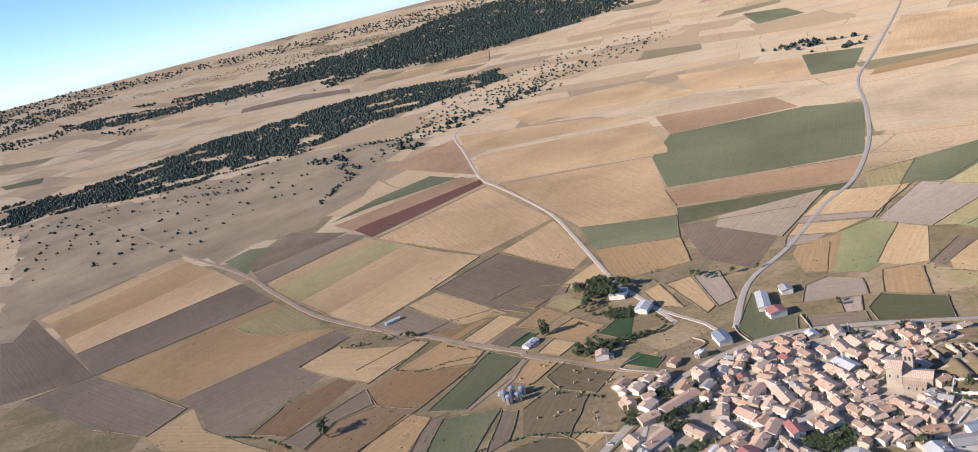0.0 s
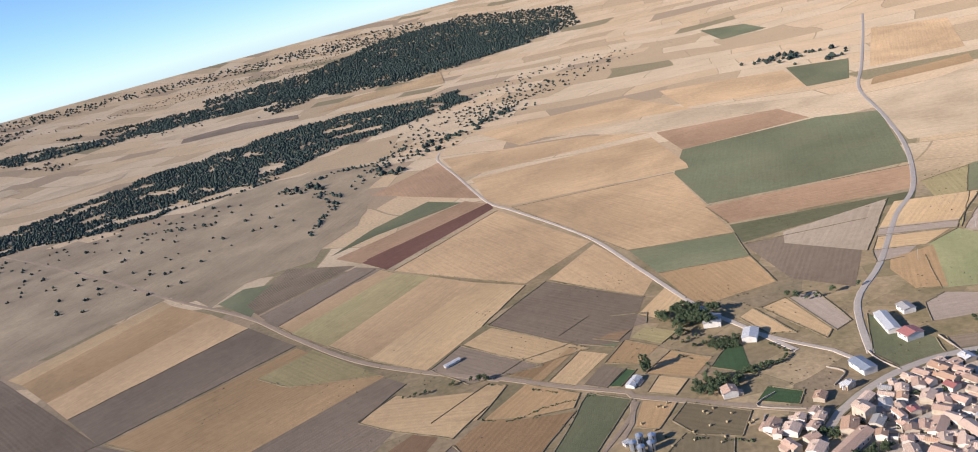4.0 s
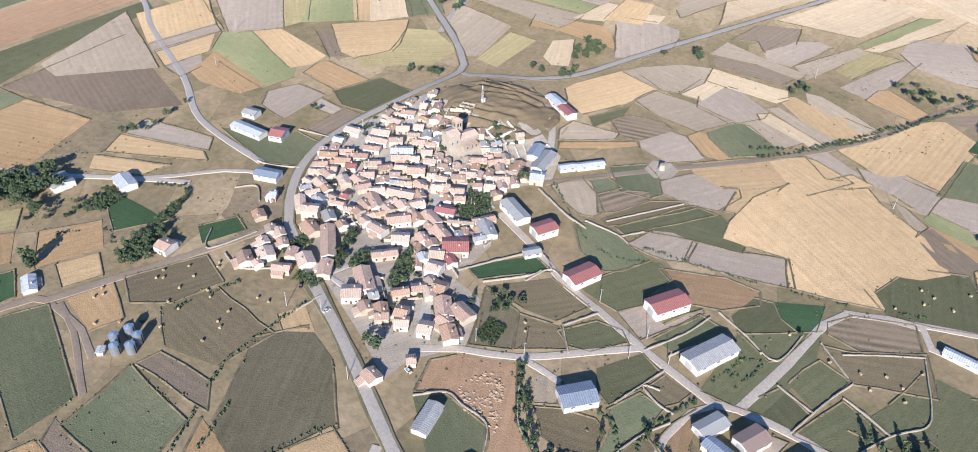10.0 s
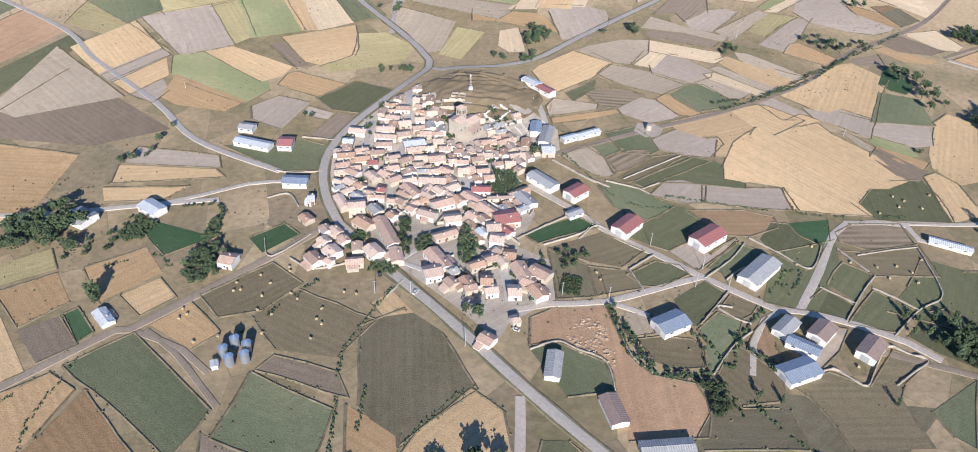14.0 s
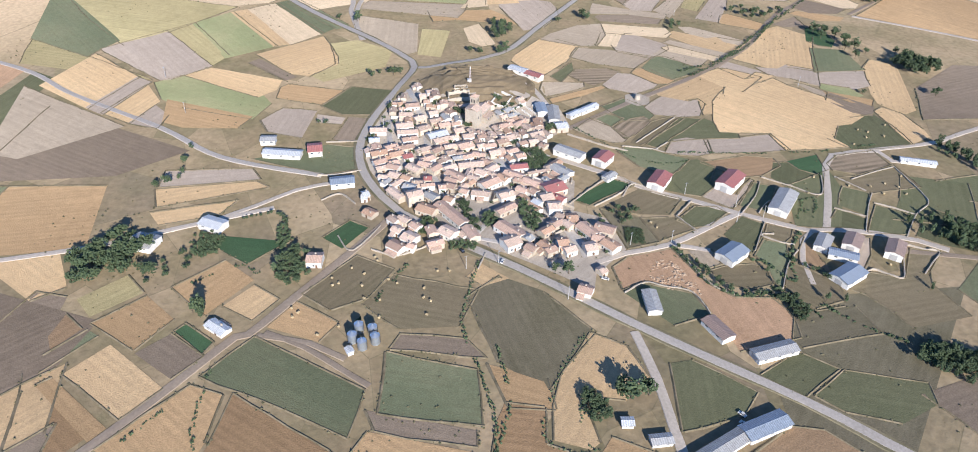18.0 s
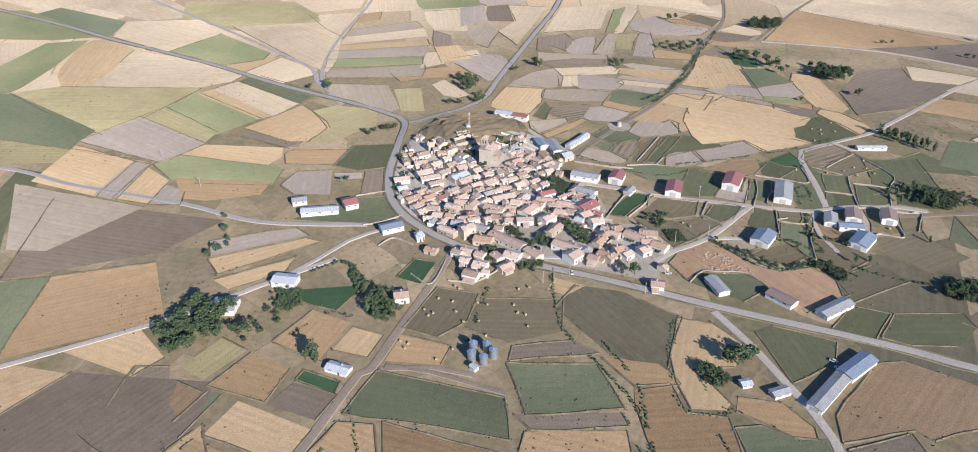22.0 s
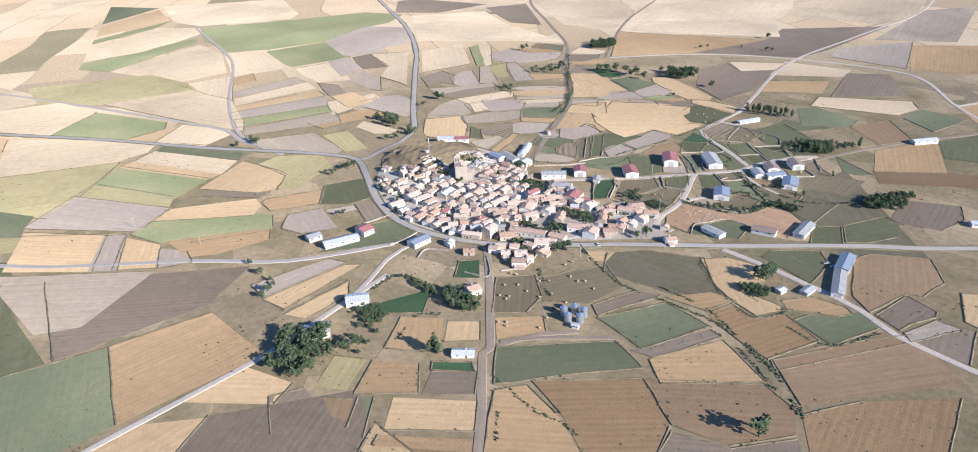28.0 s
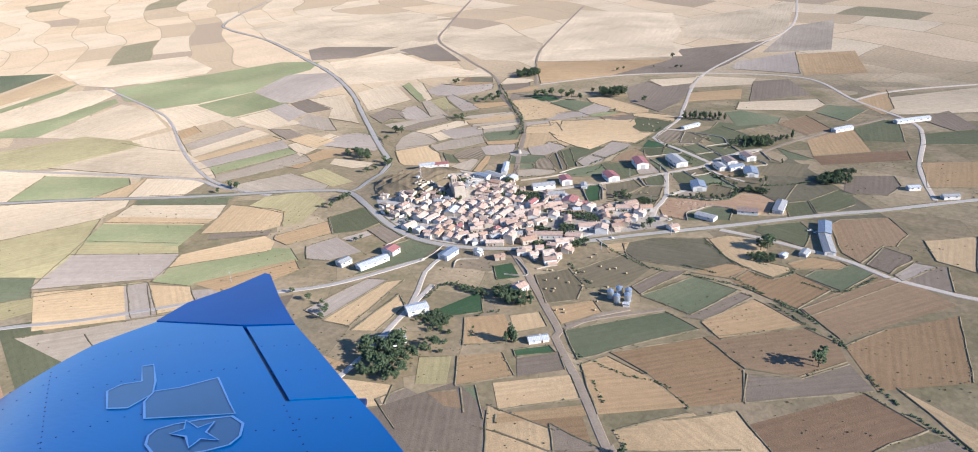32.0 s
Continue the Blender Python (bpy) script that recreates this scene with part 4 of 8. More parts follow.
field("green", (69.1, 230.2), (94.4, 208.4), (86.3, 194.8), (60.0, 214.8), lift=0.09)
field("meadow", (80.3, 320.1), (97.7, 288.1), (81.6, 264.0), (65.7, 278.5), (69.5, 297.2), lift=0.09)
field("scrub", (78.6, 320.0), (66.7, 298.9), (40.5, 295.6), (36.9, 316.7), lift=0.09)
field("meadow", (65.2, 297.9), (63.3, 280.3), (62.9, 275.9), (48.3, 269.3), (41.1, 295.0), lift=0.09)
field("apricot", (21.7, 331.6), (28.4, 320.7), (32.0, 291.5), (21.8, 288.9), (-2.0, 282.3), (-14.3, 272.5), (-18.8, 252.7), (-28.4, 249.5), (-39.2, 249.1), (-50.2, 252.6), (-54.6, 288.7), (-14.5, 291.2), (-5.8, 294.6), (1.4, 308.8), (6.1, 317.9), (1.4, 332.0), lift=0.09)
field("green", (-1.4, 331.8), (4.4, 317.8), (-0.5, 308.7), (-7.7, 295.0), (-25.4, 292.1), (-27.5, 300.6), (-30.3, 314.7), lift=0.09)
field("tan", (18.8, 215.8), (30.8, 206.0), (11.7, 206.5), (-4.0, 206.6), (5.6, 222.4), lift=0.09)
field("pasture", (77.4, 80.2), (81.7, 44.5), (43.2, 40.0), (28.3, 37.4), (52.8, 73.0), lift=0.09)
field("pale", (81.9, 249.8), (93.0, 236.4), (88.0, 233.8), (81.3, 226.5), (98.8, 207.5), (95.6, 205.9), (75.8, 224.8), (65.7, 236.0), lift=0.09)
field("pale", (4.6, 192.2), (25.8, 172.2), (24.3, 164.6), (7.3, 175.2), (-7.0, 189.7), lift=0.09)
field("straw", (1029, -302), (1110, -402), (917, -522), (782, -302), (613.2, -170.3), (777, -177), (880, -87), lift=0.03)
field("straw", (773, -298), (870, -449), (600, -371), (540.8, -299.8), (489.1, -182.8), (583.5, -174.1), lift=0.03)
field("straw", (587, -381), (689, -701), (463, -699), (359.8, -505.6), (321.5, -362.5), (273.9, -291.0), (471.7, -188.3), lift=0.03)
field("straw", (408, -630), (267, -900), (187.7, -580.5), (198.8, -465.8), (328.5, -443.1), lift=0.03)
field("dun", (185.6, -607.7), (133.6, -688.7), (70.6, -413.8), (162.4, -360.8), lift=0.03)
field("straw", (-36.0, -114.4), (-149.7, -229.7), (-162.8, -109.1), (-89.8, -66.2), lift=0.03)
field("gold", (-170.1, 283.7), (-202.4, 256.8), (-209.5, 322.4), (-183.2, 316.2), lift=0.03)
field("gold", (-72.7, 602.6), (-102.4, 567.1), (-134.9, 583.4), (-85.8, 614.3), lift=0.03)
field("clay", (-127.3, 567.5), (-176.1, 503.9), (-209.2, 520.4), (-189.7, 551.2), (-138.3, 582.4), lift=0.03)
field("pale", (176.5, 596.0), (168.8, 537.8), (153.0, 531.9), (155.0, 598.0), lift=0.03)
field("gold", (153.0, 599.8), (151.3, 534.4), (142.2, 526.3), (130.6, 596.0), lift=0.03)
field("gold", (126.3, 599.1), (130.5, 545.0), (114.8, 556.0), (110.5, 591.3), lift=0.03)
field("ochre", (-9.4, 625.5), (-47.1, 593.6), (-72.6, 622.3), (-52.6, 634.3), (-18.4, 635.1), lift=0.03)
field("plough", (25.8, 661.3), (31.6, 633.2), (-3.8, 637.6), (-17.3, 655.5), (14.2, 674.4), lift=0.03)
field("gold", (-6.2, 637.4), (-40.9, 634.0), (-44.3, 639.3), (-19.0, 654.5), lift=0.03)
field("fallow", (57.5, 647.6), (49.9, 629.8), (38.9, 631.2), (29.5, 662.3), lift=0.03)
field("lush", (17.1, 564.7), (-0.1, 549.3), (-7.9, 554.5), (11.4, 570.3), lift=0.03)
field("green", (21.0, 613.8), (14.8, 607.4), (-7.8, 630.3), (5.5, 631.7), lift=0.03)
field("straw", (545, 1051), (766, 1100), (823, 1006), (764, 812), (741, 707), (464, 868), lift=0.03)
field("sage", (845, 889), (964, 857), (929, 761), (741, 646), (751, 714), lift=0.03)
field("green", (502, 520), (511, 508), (428.8, 459.7), (419.1, 473.5), lift=0.03)
field("straw", (1113, 865), (1354, 701), (789, 540), (797, 608), (931, 694), (905, 734), lift=0.03)
field("plough", (-648, 977), (-601, 974), (-415, 722), (-490, 708), (-503, 708), lift=0.03)
field("gold", (-590, 966), (-444, 1100), (-425, 1067), (-563, 936), lift=0.03)
field("honey", (-563, 936), (-425, 1067), (-362, 987), (-508, 859), lift=0.03)
field("wheat", (-508, 859), (-362, 987), (-306, 900), (-467, 799), lift=0.03)
field("fallow", (-467, 799), (-306, 900), (-248, 809), (-415, 722), lift=0.03)
field("honey", (-409, 720), (-247, 803), (-225, 769), (-281, 758), (-249, 720), (-167.3, 686.7), (-164.3, 682.1), (-295, 615), (-339, 656), lift=0.03)
field("olive", (-281, 758), (-230, 787), (-167.3, 686.7), (-249, 720), lift=0.03)
field("fallow", (-293, 616), (-165.4, 681.3), (-147.8, 657.0), (-188.1, 617.2), (-162.0, 588.4), (-220.2, 521.8), (-245.5, 535.3), (-263.7, 576.1), lift=0.03)
field("fallow", (-475, 703), (-415, 722), (-338, 650), (-280.8, 594.4), (-304.2, 562.3), (-363, 599), lift=0.03)
field("gold", (-304.2, 562.3), (-274.5, 591.3), (-254.1, 548.1), (-189.7, 489.8), (-280.8, 530.8), lift=0.03)
field("gold", (-188.5, 619.8), (-157.9, 643.2), (-139.0, 625.9), (-81.5, 601.0), (-92.7, 581.5), (-122.1, 554.3), (-162.0, 588.4), lift=0.03)
field("wheat", (-272, 877), (-161, 973), (-140, 938), (-255, 846), lift=0.03)
field("olive", (-255, 846), (-140, 938), (-102, 891), (-215, 783), lift=0.03)
field("wheat", (-215, 783), (-102, 891), (-60.7, 833.4), (-177, 726), lift=0.03)
field("gold", (-177, 726), (-60.7, 833.4), (-16.8, 784.7), (-71.7, 721.7), (-131.1, 667.6), lift=0.03)
field("red", (-180, 1017), (5, 1115), (7, 1081), (-148, 958), lift=0.03)
field("apricot", (-211, 1061), (-22, 1159), (3, 1113), (-179, 1011), lift=0.03)
field("green", (-218, 1079), (-159, 1153), (-71, 1216), (-27, 1156), (-156, 1115), lift=0.03)
field("wheat", (-140, 947), (9, 1065), (72, 849), (-16.6, 788.6), (-102, 896), lift=0.03)
field("plough", (-67.3, 718.7), (3.3, 779.5), (66.6, 678.3), (26.8, 609.4), (-4.7, 623.1), lift=0.03)
field("wheat", (6.8, 780.9), (72, 839), (89.7, 712.0), (65.6, 679.1), lift=0.03)
field("gold", (49.7, 648.9), (89.0, 684.6), (96.2, 644.7), (58.3, 632.0), lift=0.03)
field("gold", (-93.3, 695.5), (-65.4, 712.4), (-2.4, 618.7), (-46.8, 618.3), lift=0.03)
field("fallow", (-126.9, 667.8), (-96.3, 694.4), (-41.4, 615.0), (-99.6, 621.8), lift=0.03)
field("wheat", (7, 1278), (286, 1211), (258, 1003), (29, 1070), (5, 1130), lift=0.03)
field("wheat", (-14, 1491), (212, 1352), (295, 1242), (-5, 1307), lift=0.03)
field("apricot", (-154, 1363), (-21, 1474), (2, 1146), (-71, 1247), lift=0.03)
field("wheat", (28, 1060), (233, 1004), (190, 756), (94.4, 793.0), lift=0.03)
field("green", (94.4, 793.0), (190, 756), (173.6, 693.6), (95.7, 717.0), lift=0.03)
field("honey", (95.7, 717.0), (173.6, 693.6), (164.0, 630.9), (94.5, 629.9), lift=0.03)
field("apricot", (302, 1231), (469, 1162), (465, 1070), (286, 1095), lift=0.03)
field("green", (286, 1095), (470, 1061), (528, 1009), (415, 802), (335, 820), (210, 856), (232, 998), lift=0.03)
field("apricot", (204, 848), (333, 816), (409, 792), (370, 732), (199, 784), lift=0.03)
field("pasture", (197, 779), (363, 725), (345, 705), (261, 726), (184, 727), lift=0.03)
field("plough", (183, 723), (292, 697), (201.9, 583.0), (175.2, 627.5), lift=0.03)
field("green", (-358, 1017), (-330, 1049), (-291, 1032), (-308, 934), lift=0.03)
field("wheat", (79, 1640), (375, 1578), (406, 1322), (229, 1435), (120, 1423), lift=0.03)
field("straw", (120, 1423), (406, 1322), (585, 1122), (534, 1022), (473, 1170), (300, 1241), (224, 1354), lift=0.03)
field("green", (640, 1431), (721, 1361), (628, 1221), (569, 1246), lift=0.03)
field("wheat", (438, 1551), (626, 1415), (573, 1255), (402, 1345), lift=0.03)
field("honey", (612, 1145), (756, 1111), (790, 1161), (643, 1183), lift=0.03)
field("wheat", (689, 1256), (825, 1210), (1003, 1467), (916, 1575), lift=0.03)
field("green", (841, 2226), (924, 2129), (896, 1958), (780, 1971), lift=0.03)
field("heath", (-598, 889), (-959, 1636), (-888, 1742), (-572, 1635), (-365, 1761), (-236, 1718), (-126, 1626), (-170, 1236), (-207, 1164), (-256, 1087), (-323, 1065), (-357, 1019), (-446, 1104), (-530, 1041), (-594, 977), lift=0.03)
field("vines", (-321, 978), (-276, 1080), (-185, 1009), (-299, 934), lift=0.03)
field("fallow", (-297, 928), (-185, 1002), (-151, 967), (-274, 876), lift=0.03)
field("straw", (1621, 313), (1720, 154), (1614, 154), (1501, 334), lift=0.03)
field("straw", (1364, -298), (1332, -506), (1019, -585), (788, -305), (801, -165), (1011, -131), lift=0.03)

field("pale", (459.7, 307.1), (401.8, 298.9), (389.8, 297.3), (394.9, 276.2), (424.4, 252.8), (449.5, 249.2), (467.4, 250.5), (479.5, 271.2), (479.1, 301.1), lift=0.130)
field("honey", (457.2, 380.9), (455.8, 354.8), (453.1, 317.5), (432.3, 305.3), (407.3, 299.1), (408.9, 309.0), (427.0, 352.0), (426.2, 379.6), lift=0.142)
field("straw", (491.1, 310.8), (497.0, 265.6), (475.3, 270.3), (475.1, 300.8), lift=0.154)
field("straw", (404.4, 353.4), (414.5, 335.9), (376.3, 331.9), (358.2, 330.9), (355.0, 343.3), (369.3, 354.2), lift=0.166)
field("gold", (318.1, 325.7), (332.7, 318.2), (365.4, 289.0), (364.2, 273.6), (344.4, 254.9), (309.2, 276.7), (299.6, 287.7), (282.0, 305.4), (299.1, 319.3), lift=0.178)
field("dun", (377.8, 274.9), (396.3, 241.7), (398.3, 217.4), (367.0, 222.6), (341.5, 239.3), (342.2, 255.4), (364.7, 287.7), lift=0.190)
field("dun", (319.8, 272.5), (341.1, 259.7), (330.2, 231.9), (327.4, 224.4), (310.6, 197.1), (285.7, 223.1), (288.8, 228.9), (300.0, 252.9), lift=0.202)
field("pale", (342.6, 225.4), (368.8, 203.7), (366.3, 196.5), (335.4, 172.6), (324.6, 176.4), (305.5, 199.8), (324.4, 224.9), lift=0.130)
field("straw", (341.4, 241.1), (374.3, 225.1), (366.6, 206.4), (335.7, 222.7), lift=0.142)
field("straw", (398.9, 219.2), (377.4, 158.1), (361.6, 158.0), (352.8, 166.6), (365.6, 203.7), (373.9, 224.3), lift=0.154)
field("fallow", (417.2, 217.6), (403.1, 215.9), (387.2, 162.0), (401.0, 152.5), (418.7, 179.8), (422.2, 212.7), lift=0.166)
field("dun", (457.6, 207.5), (434.0, 176.5), (414.3, 141.2), (401.8, 149.0), (418.7, 180.5), (425.4, 221.9), lift=0.178)
field("fallow", (509.0, 181.8), (513.4, 142.7), (475.0, 149.2), (445.9, 175.5), (470.1, 181.1), (464.3, 204.2), lift=0.190)
field("pale", (448.6, 177.3), (476.9, 159.4), (489.7, 130.2), (480.7, 117.1), (425.0, 154.4), (431.2, 173.5), lift=0.202)
field("vines", (281.9, 284.7), (292.6, 274.6), (290.9, 247.1), (280.7, 236.7), (266.4, 253.9), (257.2, 268.6), (267.1, 276.6), lift=0.130)
field("pale", (258.0, 261.2), (279.8, 240.2), (276.1, 228.7), (251.4, 214.6), (244.1, 221.2), (236.0, 240.3), (249.2, 259.3), lift=0.142)
field("honey", (276.7, 229.8), (287.3, 221.9), (282.3, 210.5), (258.2, 196.8), (251.4, 206.6), (253.0, 216.4), lift=0.154)
field("green", (287.4, 215.8), (310.8, 195.5), (309.0, 186.0), (277.7, 164.6), (266.9, 181.5), (258.6, 199.3), (280.6, 214.1), lift=0.166)
field("dun", (314.7, 194.9), (328.0, 181.1), (296.5, 149.3), (281.5, 164.7), lift=0.178)
field("straw", (329.3, 181.2), (334.0, 171.7), (298.0, 132.7), (292.7, 144.9), (320.0, 178.8), lift=0.190)
field("dun", (341.9, 175.0), (347.2, 166.3), (305.4, 121.7), (296.3, 133.7), lift=0.202)
field("gold", (359.9, 165.9), (369.7, 153.7), (360.2, 140.8), (347.9, 117.1), (332.9, 93.1), (312.7, 112.8), (310.9, 127.7), (324.9, 146.2), lift=0.130)
field("dun", (380.0, 144.5), (377.5, 131.3), (332.5, 90.5), (325.4, 105.2), (361.2, 143.2), lift=0.142)
field("honey", (405.5, 87.3), (409.9, 78.2), (375.8, 52.4), (366.5, 61.3), (361.2, 69.9), (383.6, 99.2), lift=0.154)
field("pale", (399.6, 117.6), (469.7, 65.6), (474.7, 45.2), (429.4, 69.9), (385.6, 98.0), lift=0.166)
field("olive", (432.0, 119.3), (483.2, 89.2), (475.2, 59.9), (447.1, 85.9), (419.1, 106.5), lift=0.178)
field("dun", (428.5, 151.4), (489.2, 96.3), (481.2, 87.2), (404.1, 142.6), lift=0.190)
field("pale", (527.3, 45.7), (533.2, -1.7), (488.8, -3.4), (458.8, -29.9), (448.0, -19.5), (437.8, -2.7), (442.8, 20.7), (463.2, 51.6), (488.5, 60.5), lift=0.202)
field("honey", (524.5, 0.8), (500.7, -26.1), (471.3, -40.9), (456.9, -30.8), (495.8, -2.1), lift=0.130)
field("clay", (515.0, -27.5), (522.1, -48.6), (511.6, -56.9), (494.8, -31.9), lift=0.142)
field("scrub", (497.9, -30.6), (514.1, -55.4), (481.6, -63.9), (462.9, -38.3), lift=0.154)
field("straw", (538.2, -42.6), (548.6, -123.8), (486.9, -76.9), (519.7, -56.1), lift=0.166)
field("gold", (242.6, 223.1), (256.4, 196.3), (265.8, 176.3), (263.1, 172.7), (240.0, 160.7), (226.5, 168.6), (206.8, 184.5), (192.4, 192.6), (192.4, 200.3), (216.6, 193.8), (220.7, 193.6), (217.4, 202.3), (230.6, 222.4), lift=0.178)
field("gold", (264.8, 173.9), (277.3, 149.9), (275.9, 141.6), (254.7, 119.0), (239.3, 135.5), (227.9, 149.4), (237.1, 160.7), lift=0.190)
field("gold", (239.1, 159.7), (232.9, 147.0), (244.6, 126.1), (251.2, 110.4), (236.3, 104.2), (207.4, 82.5), (173.9, 72.9), (163.0, 90.7), (161.9, 103.3), (143.8, 117.5), (129.4, 112.6), (129.2, 140.2), (131.3, 163.2), (156.4, 164.5), (161.0, 184.5), (164.4, 200.0), (182.6, 196.8), (214.4, 182.9), lift=0.202)
field("pale", (277.9, 148.9), (290.0, 133.8), (266.3, 113.1), (254.7, 127.0), (254.0, 136.4), lift=0.130)
field("gold", (299.4, 130.7), (328.2, 99.0), (335.1, 91.7), (365.1, 54.8), (369.1, 43.4), (337.9, 22.7), (309.0, 38.7), (262.7, 61.5), (262.0, 65.8), (271.8, 86.2), (266.5, 95.4), (276.1, 108.7), lift=0.142)
field("pale", (275.8, 114.9), (270.3, 96.0), (278.0, 83.2), (262.1, 61.8), (231.5, 77.2), (238.0, 85.5), (249.1, 95.6), (257.8, 110.0), lift=0.154)
field("gold", (253.5, 133.6), (265.4, 119.0), (256.1, 106.6), (245.2, 123.6), lift=0.166)
field("fallow", (374.9, 46.5), (392.7, 11.8), (365.9, 14.7), (365.6, 36.3), lift=0.178)
field("honey", (402.7, 12.3), (408.5, 1.6), (383.8, -39.7), (375.0, -29.6), (377.8, -6.6), lift=0.190)
field("plough", (421.2, 1.3), (441.1, -25.9), (407.0, -55.8), (394.7, -38.0), (400.2, -9.7), lift=0.202)
field("straw", (445.0, -31.4), (458.4, -70.1), (419.4, -78.8), (406.5, -66.4), (408.3, -53.4), lift=0.130)
field("lush", (363.6, 16.7), (357.2, 5.1), (324.7, 6.7), (310.4, 18.8), (315.9, 29.5), (328.5, 35.2), lift=0.142)
field("green", (312.5, 40.8), (303.6, 11.3), (264.7, 16.9), (258.3, 17.2), (258.1, 66.8), lift=0.154)
field("pale", (259.4, 66.9), (255.8, 20.2), (226.0, 33.7), (221.0, 51.7), (225.8, 55.5), (238.4, 74.7), lift=0.166)
field("sage", (236.6, 74.9), (224.3, 53.8), (208.7, 49.9), (206.7, 62.0), (226.1, 80.4), lift=0.178)
field("honey", (222.0, 80.8), (212.2, 63.9), (200.5, 47.0), (190.6, 54.1), (199.5, 70.4), (214.8, 81.1), lift=0.190)
field("fallow", (212.2, 84.8), (218.3, 76.2), (188.7, 54.0), (173.3, 65.8), (181.0, 78.2), (204.6, 87.7), lift=0.202)
field("pasture", (144.4, 122.3), (163.5, 106.9), (173.7, 85.6), (176.3, 63.2), (157.5, 59.0), (127.4, 62.1), (124.1, 90.6), (125.7, 113.1), lift=0.130)
field("gold", (181.8, 59.7), (187.7, 48.6), (175.3, 38.8), (148.4, 38.2), (136.4, 41.4), (127.3, 63.1), (146.9, 62.3), lift=0.142)
field("gold", (261.6, 18.5), (279.7, -0.8), (264.2, -17.5), (178.5, 23.1), (172.8, 37.4), (193.7, 47.8), (212.2, 42.3), lift=0.154)
field("pale", (212.1, 241.7), (229.4, 221.3), (220.1, 204.1), (220.9, 191.6), (211.2, 190.1), (191.1, 203.9), (191.0, 220.7), (198.7, 238.4), lift=0.166)
field("green", (218.1, 274.6), (230.8, 252.3), (214.5, 241.2), (197.3, 239.0), (191.1, 245.4), (191.4, 265.1), lift=0.178)
field("dun", (184.0, 307.9), (200.3, 289.3), (195.3, 283.4), (166.0, 270.6), (160.0, 276.6), (159.3, 284.6), (172.9, 299.2), lift=0.190)
field("vines", (183.2, 277.8), (194.3, 260.4), (196.9, 247.2), (188.6, 243.7), (169.1, 264.7), (164.3, 274.0), lift=0.202)
field("meadow", (158.9, 272.0), (187.0, 246.6), (195.5, 222.1), (190.1, 216.2), (158.0, 257.8), (153.2, 266.1), lift=0.130)
field("pasture", (153.8, 262.4), (192.4, 219.1), (186.8, 204.0), (159.7, 240.8), (146.7, 254.3), lift=0.142)
field("pasture", (155.1, 245.4), (175.8, 220.9), (187.5, 201.8), (178.1, 195.2), (166.6, 197.1), (159.9, 186.9), (153.2, 188.6), (156.8, 226.2), lift=0.154)
field("pale", (140.0, 253.9), (157.8, 240.4), (159.8, 228.4), (153.8, 213.9), (134.6, 218.7), (132.4, 230.7), (135.2, 240.7), lift=0.166)
field("pale", (154.6, 216.6), (154.2, 186.9), (157.5, 161.7), (131.4, 159.8), (131.2, 191.2), (134.5, 220.3), lift=0.178)
field("green", (147.4, 285.4), (153.3, 277.0), (150.3, 263.6), (134.0, 245.5), (129.3, 239.0), (115.9, 251.4), (111.6, 261.4), (124.7, 277.1), lift=0.190)
field("pasture", (95.1, 273.3), (110.7, 259.5), (128.1, 238.9), (128.3, 232.9), (116.8, 225.6), (99.4, 236.3), (93.0, 235.5), (82.7, 250.0), (87.1, 259.9), lift=0.202)
field("tan", (124.0, 232.9), (128.6, 196.5), (122.4, 178.5), (112.0, 178.6), (101.1, 197.7), (100.0, 212.7), lift=0.130)
field("pasture", (116.7, 181.3), (115.5, 172.0), (98.5, 152.3), (74.7, 167.1), (70.8, 173.7), (88.0, 189.1), (98.1, 192.7), lift=0.142)
field("lush", (116.8, 170.6), (122.7, 143.7), (99.7, 150.1), (96.7, 158.7), (105.1, 167.4), lift=0.154)
field("vines", (109.7, 144.0), (119.6, 130.1), (122.6, 99.1), (101.9, 98.1), (97.0, 108.4), (92.3, 126.2), (101.0, 144.1), lift=0.166)
field("meadow", (90.5, 134.2), (102.3, 96.1), (72.7, 95.7), (68.9, 135.8), (91.2, 148.2), lift=0.178)
field("green", (898.8, 742.9), (921.6, 714.6), (817.3, 642.5), (802.1, 631.5), (748.8, 650.9), (745.0, 661.6), lift=0.190)
field("straw", (804.2, 632.6), (772.9, 543.1), (705.7, 526.5), (643.3, 592.1), (737.9, 649.9), lift=0.202)
field("sage", (644.7, 590.9), (692.8, 526.2), (588.2, 484.7), (565.9, 496.2), (562.7, 543.0), lift=0.130)
field("gold", (566.2, 543.9), (565.7, 498.3), (566.5, 474.8), (525.3, 527.6), lift=0.142)
field("straw", (523.6, 529.9), (565.6, 476.9), (504.9, 449.0), (488.0, 456.4), (476.6, 490.2), lift=0.154)
field("straw", (723.0, 509.5), (693.4, 396.2), (613.6, 394.5), (520.7, 424.7), (490.3, 440.7), (520.6, 453.5), lift=0.166)
field("olive", (792.6, 564.9), (880.7, 552.5), (815.1, 412.5), (725.8, 396.2), (691.6, 400.4), (719.2, 508.9), (734.4, 527.1), lift=0.178)
field("straw", (731.1, 407.8), (717.3, 339.5), (610.0, 393.9), (661.0, 403.6), lift=0.190)
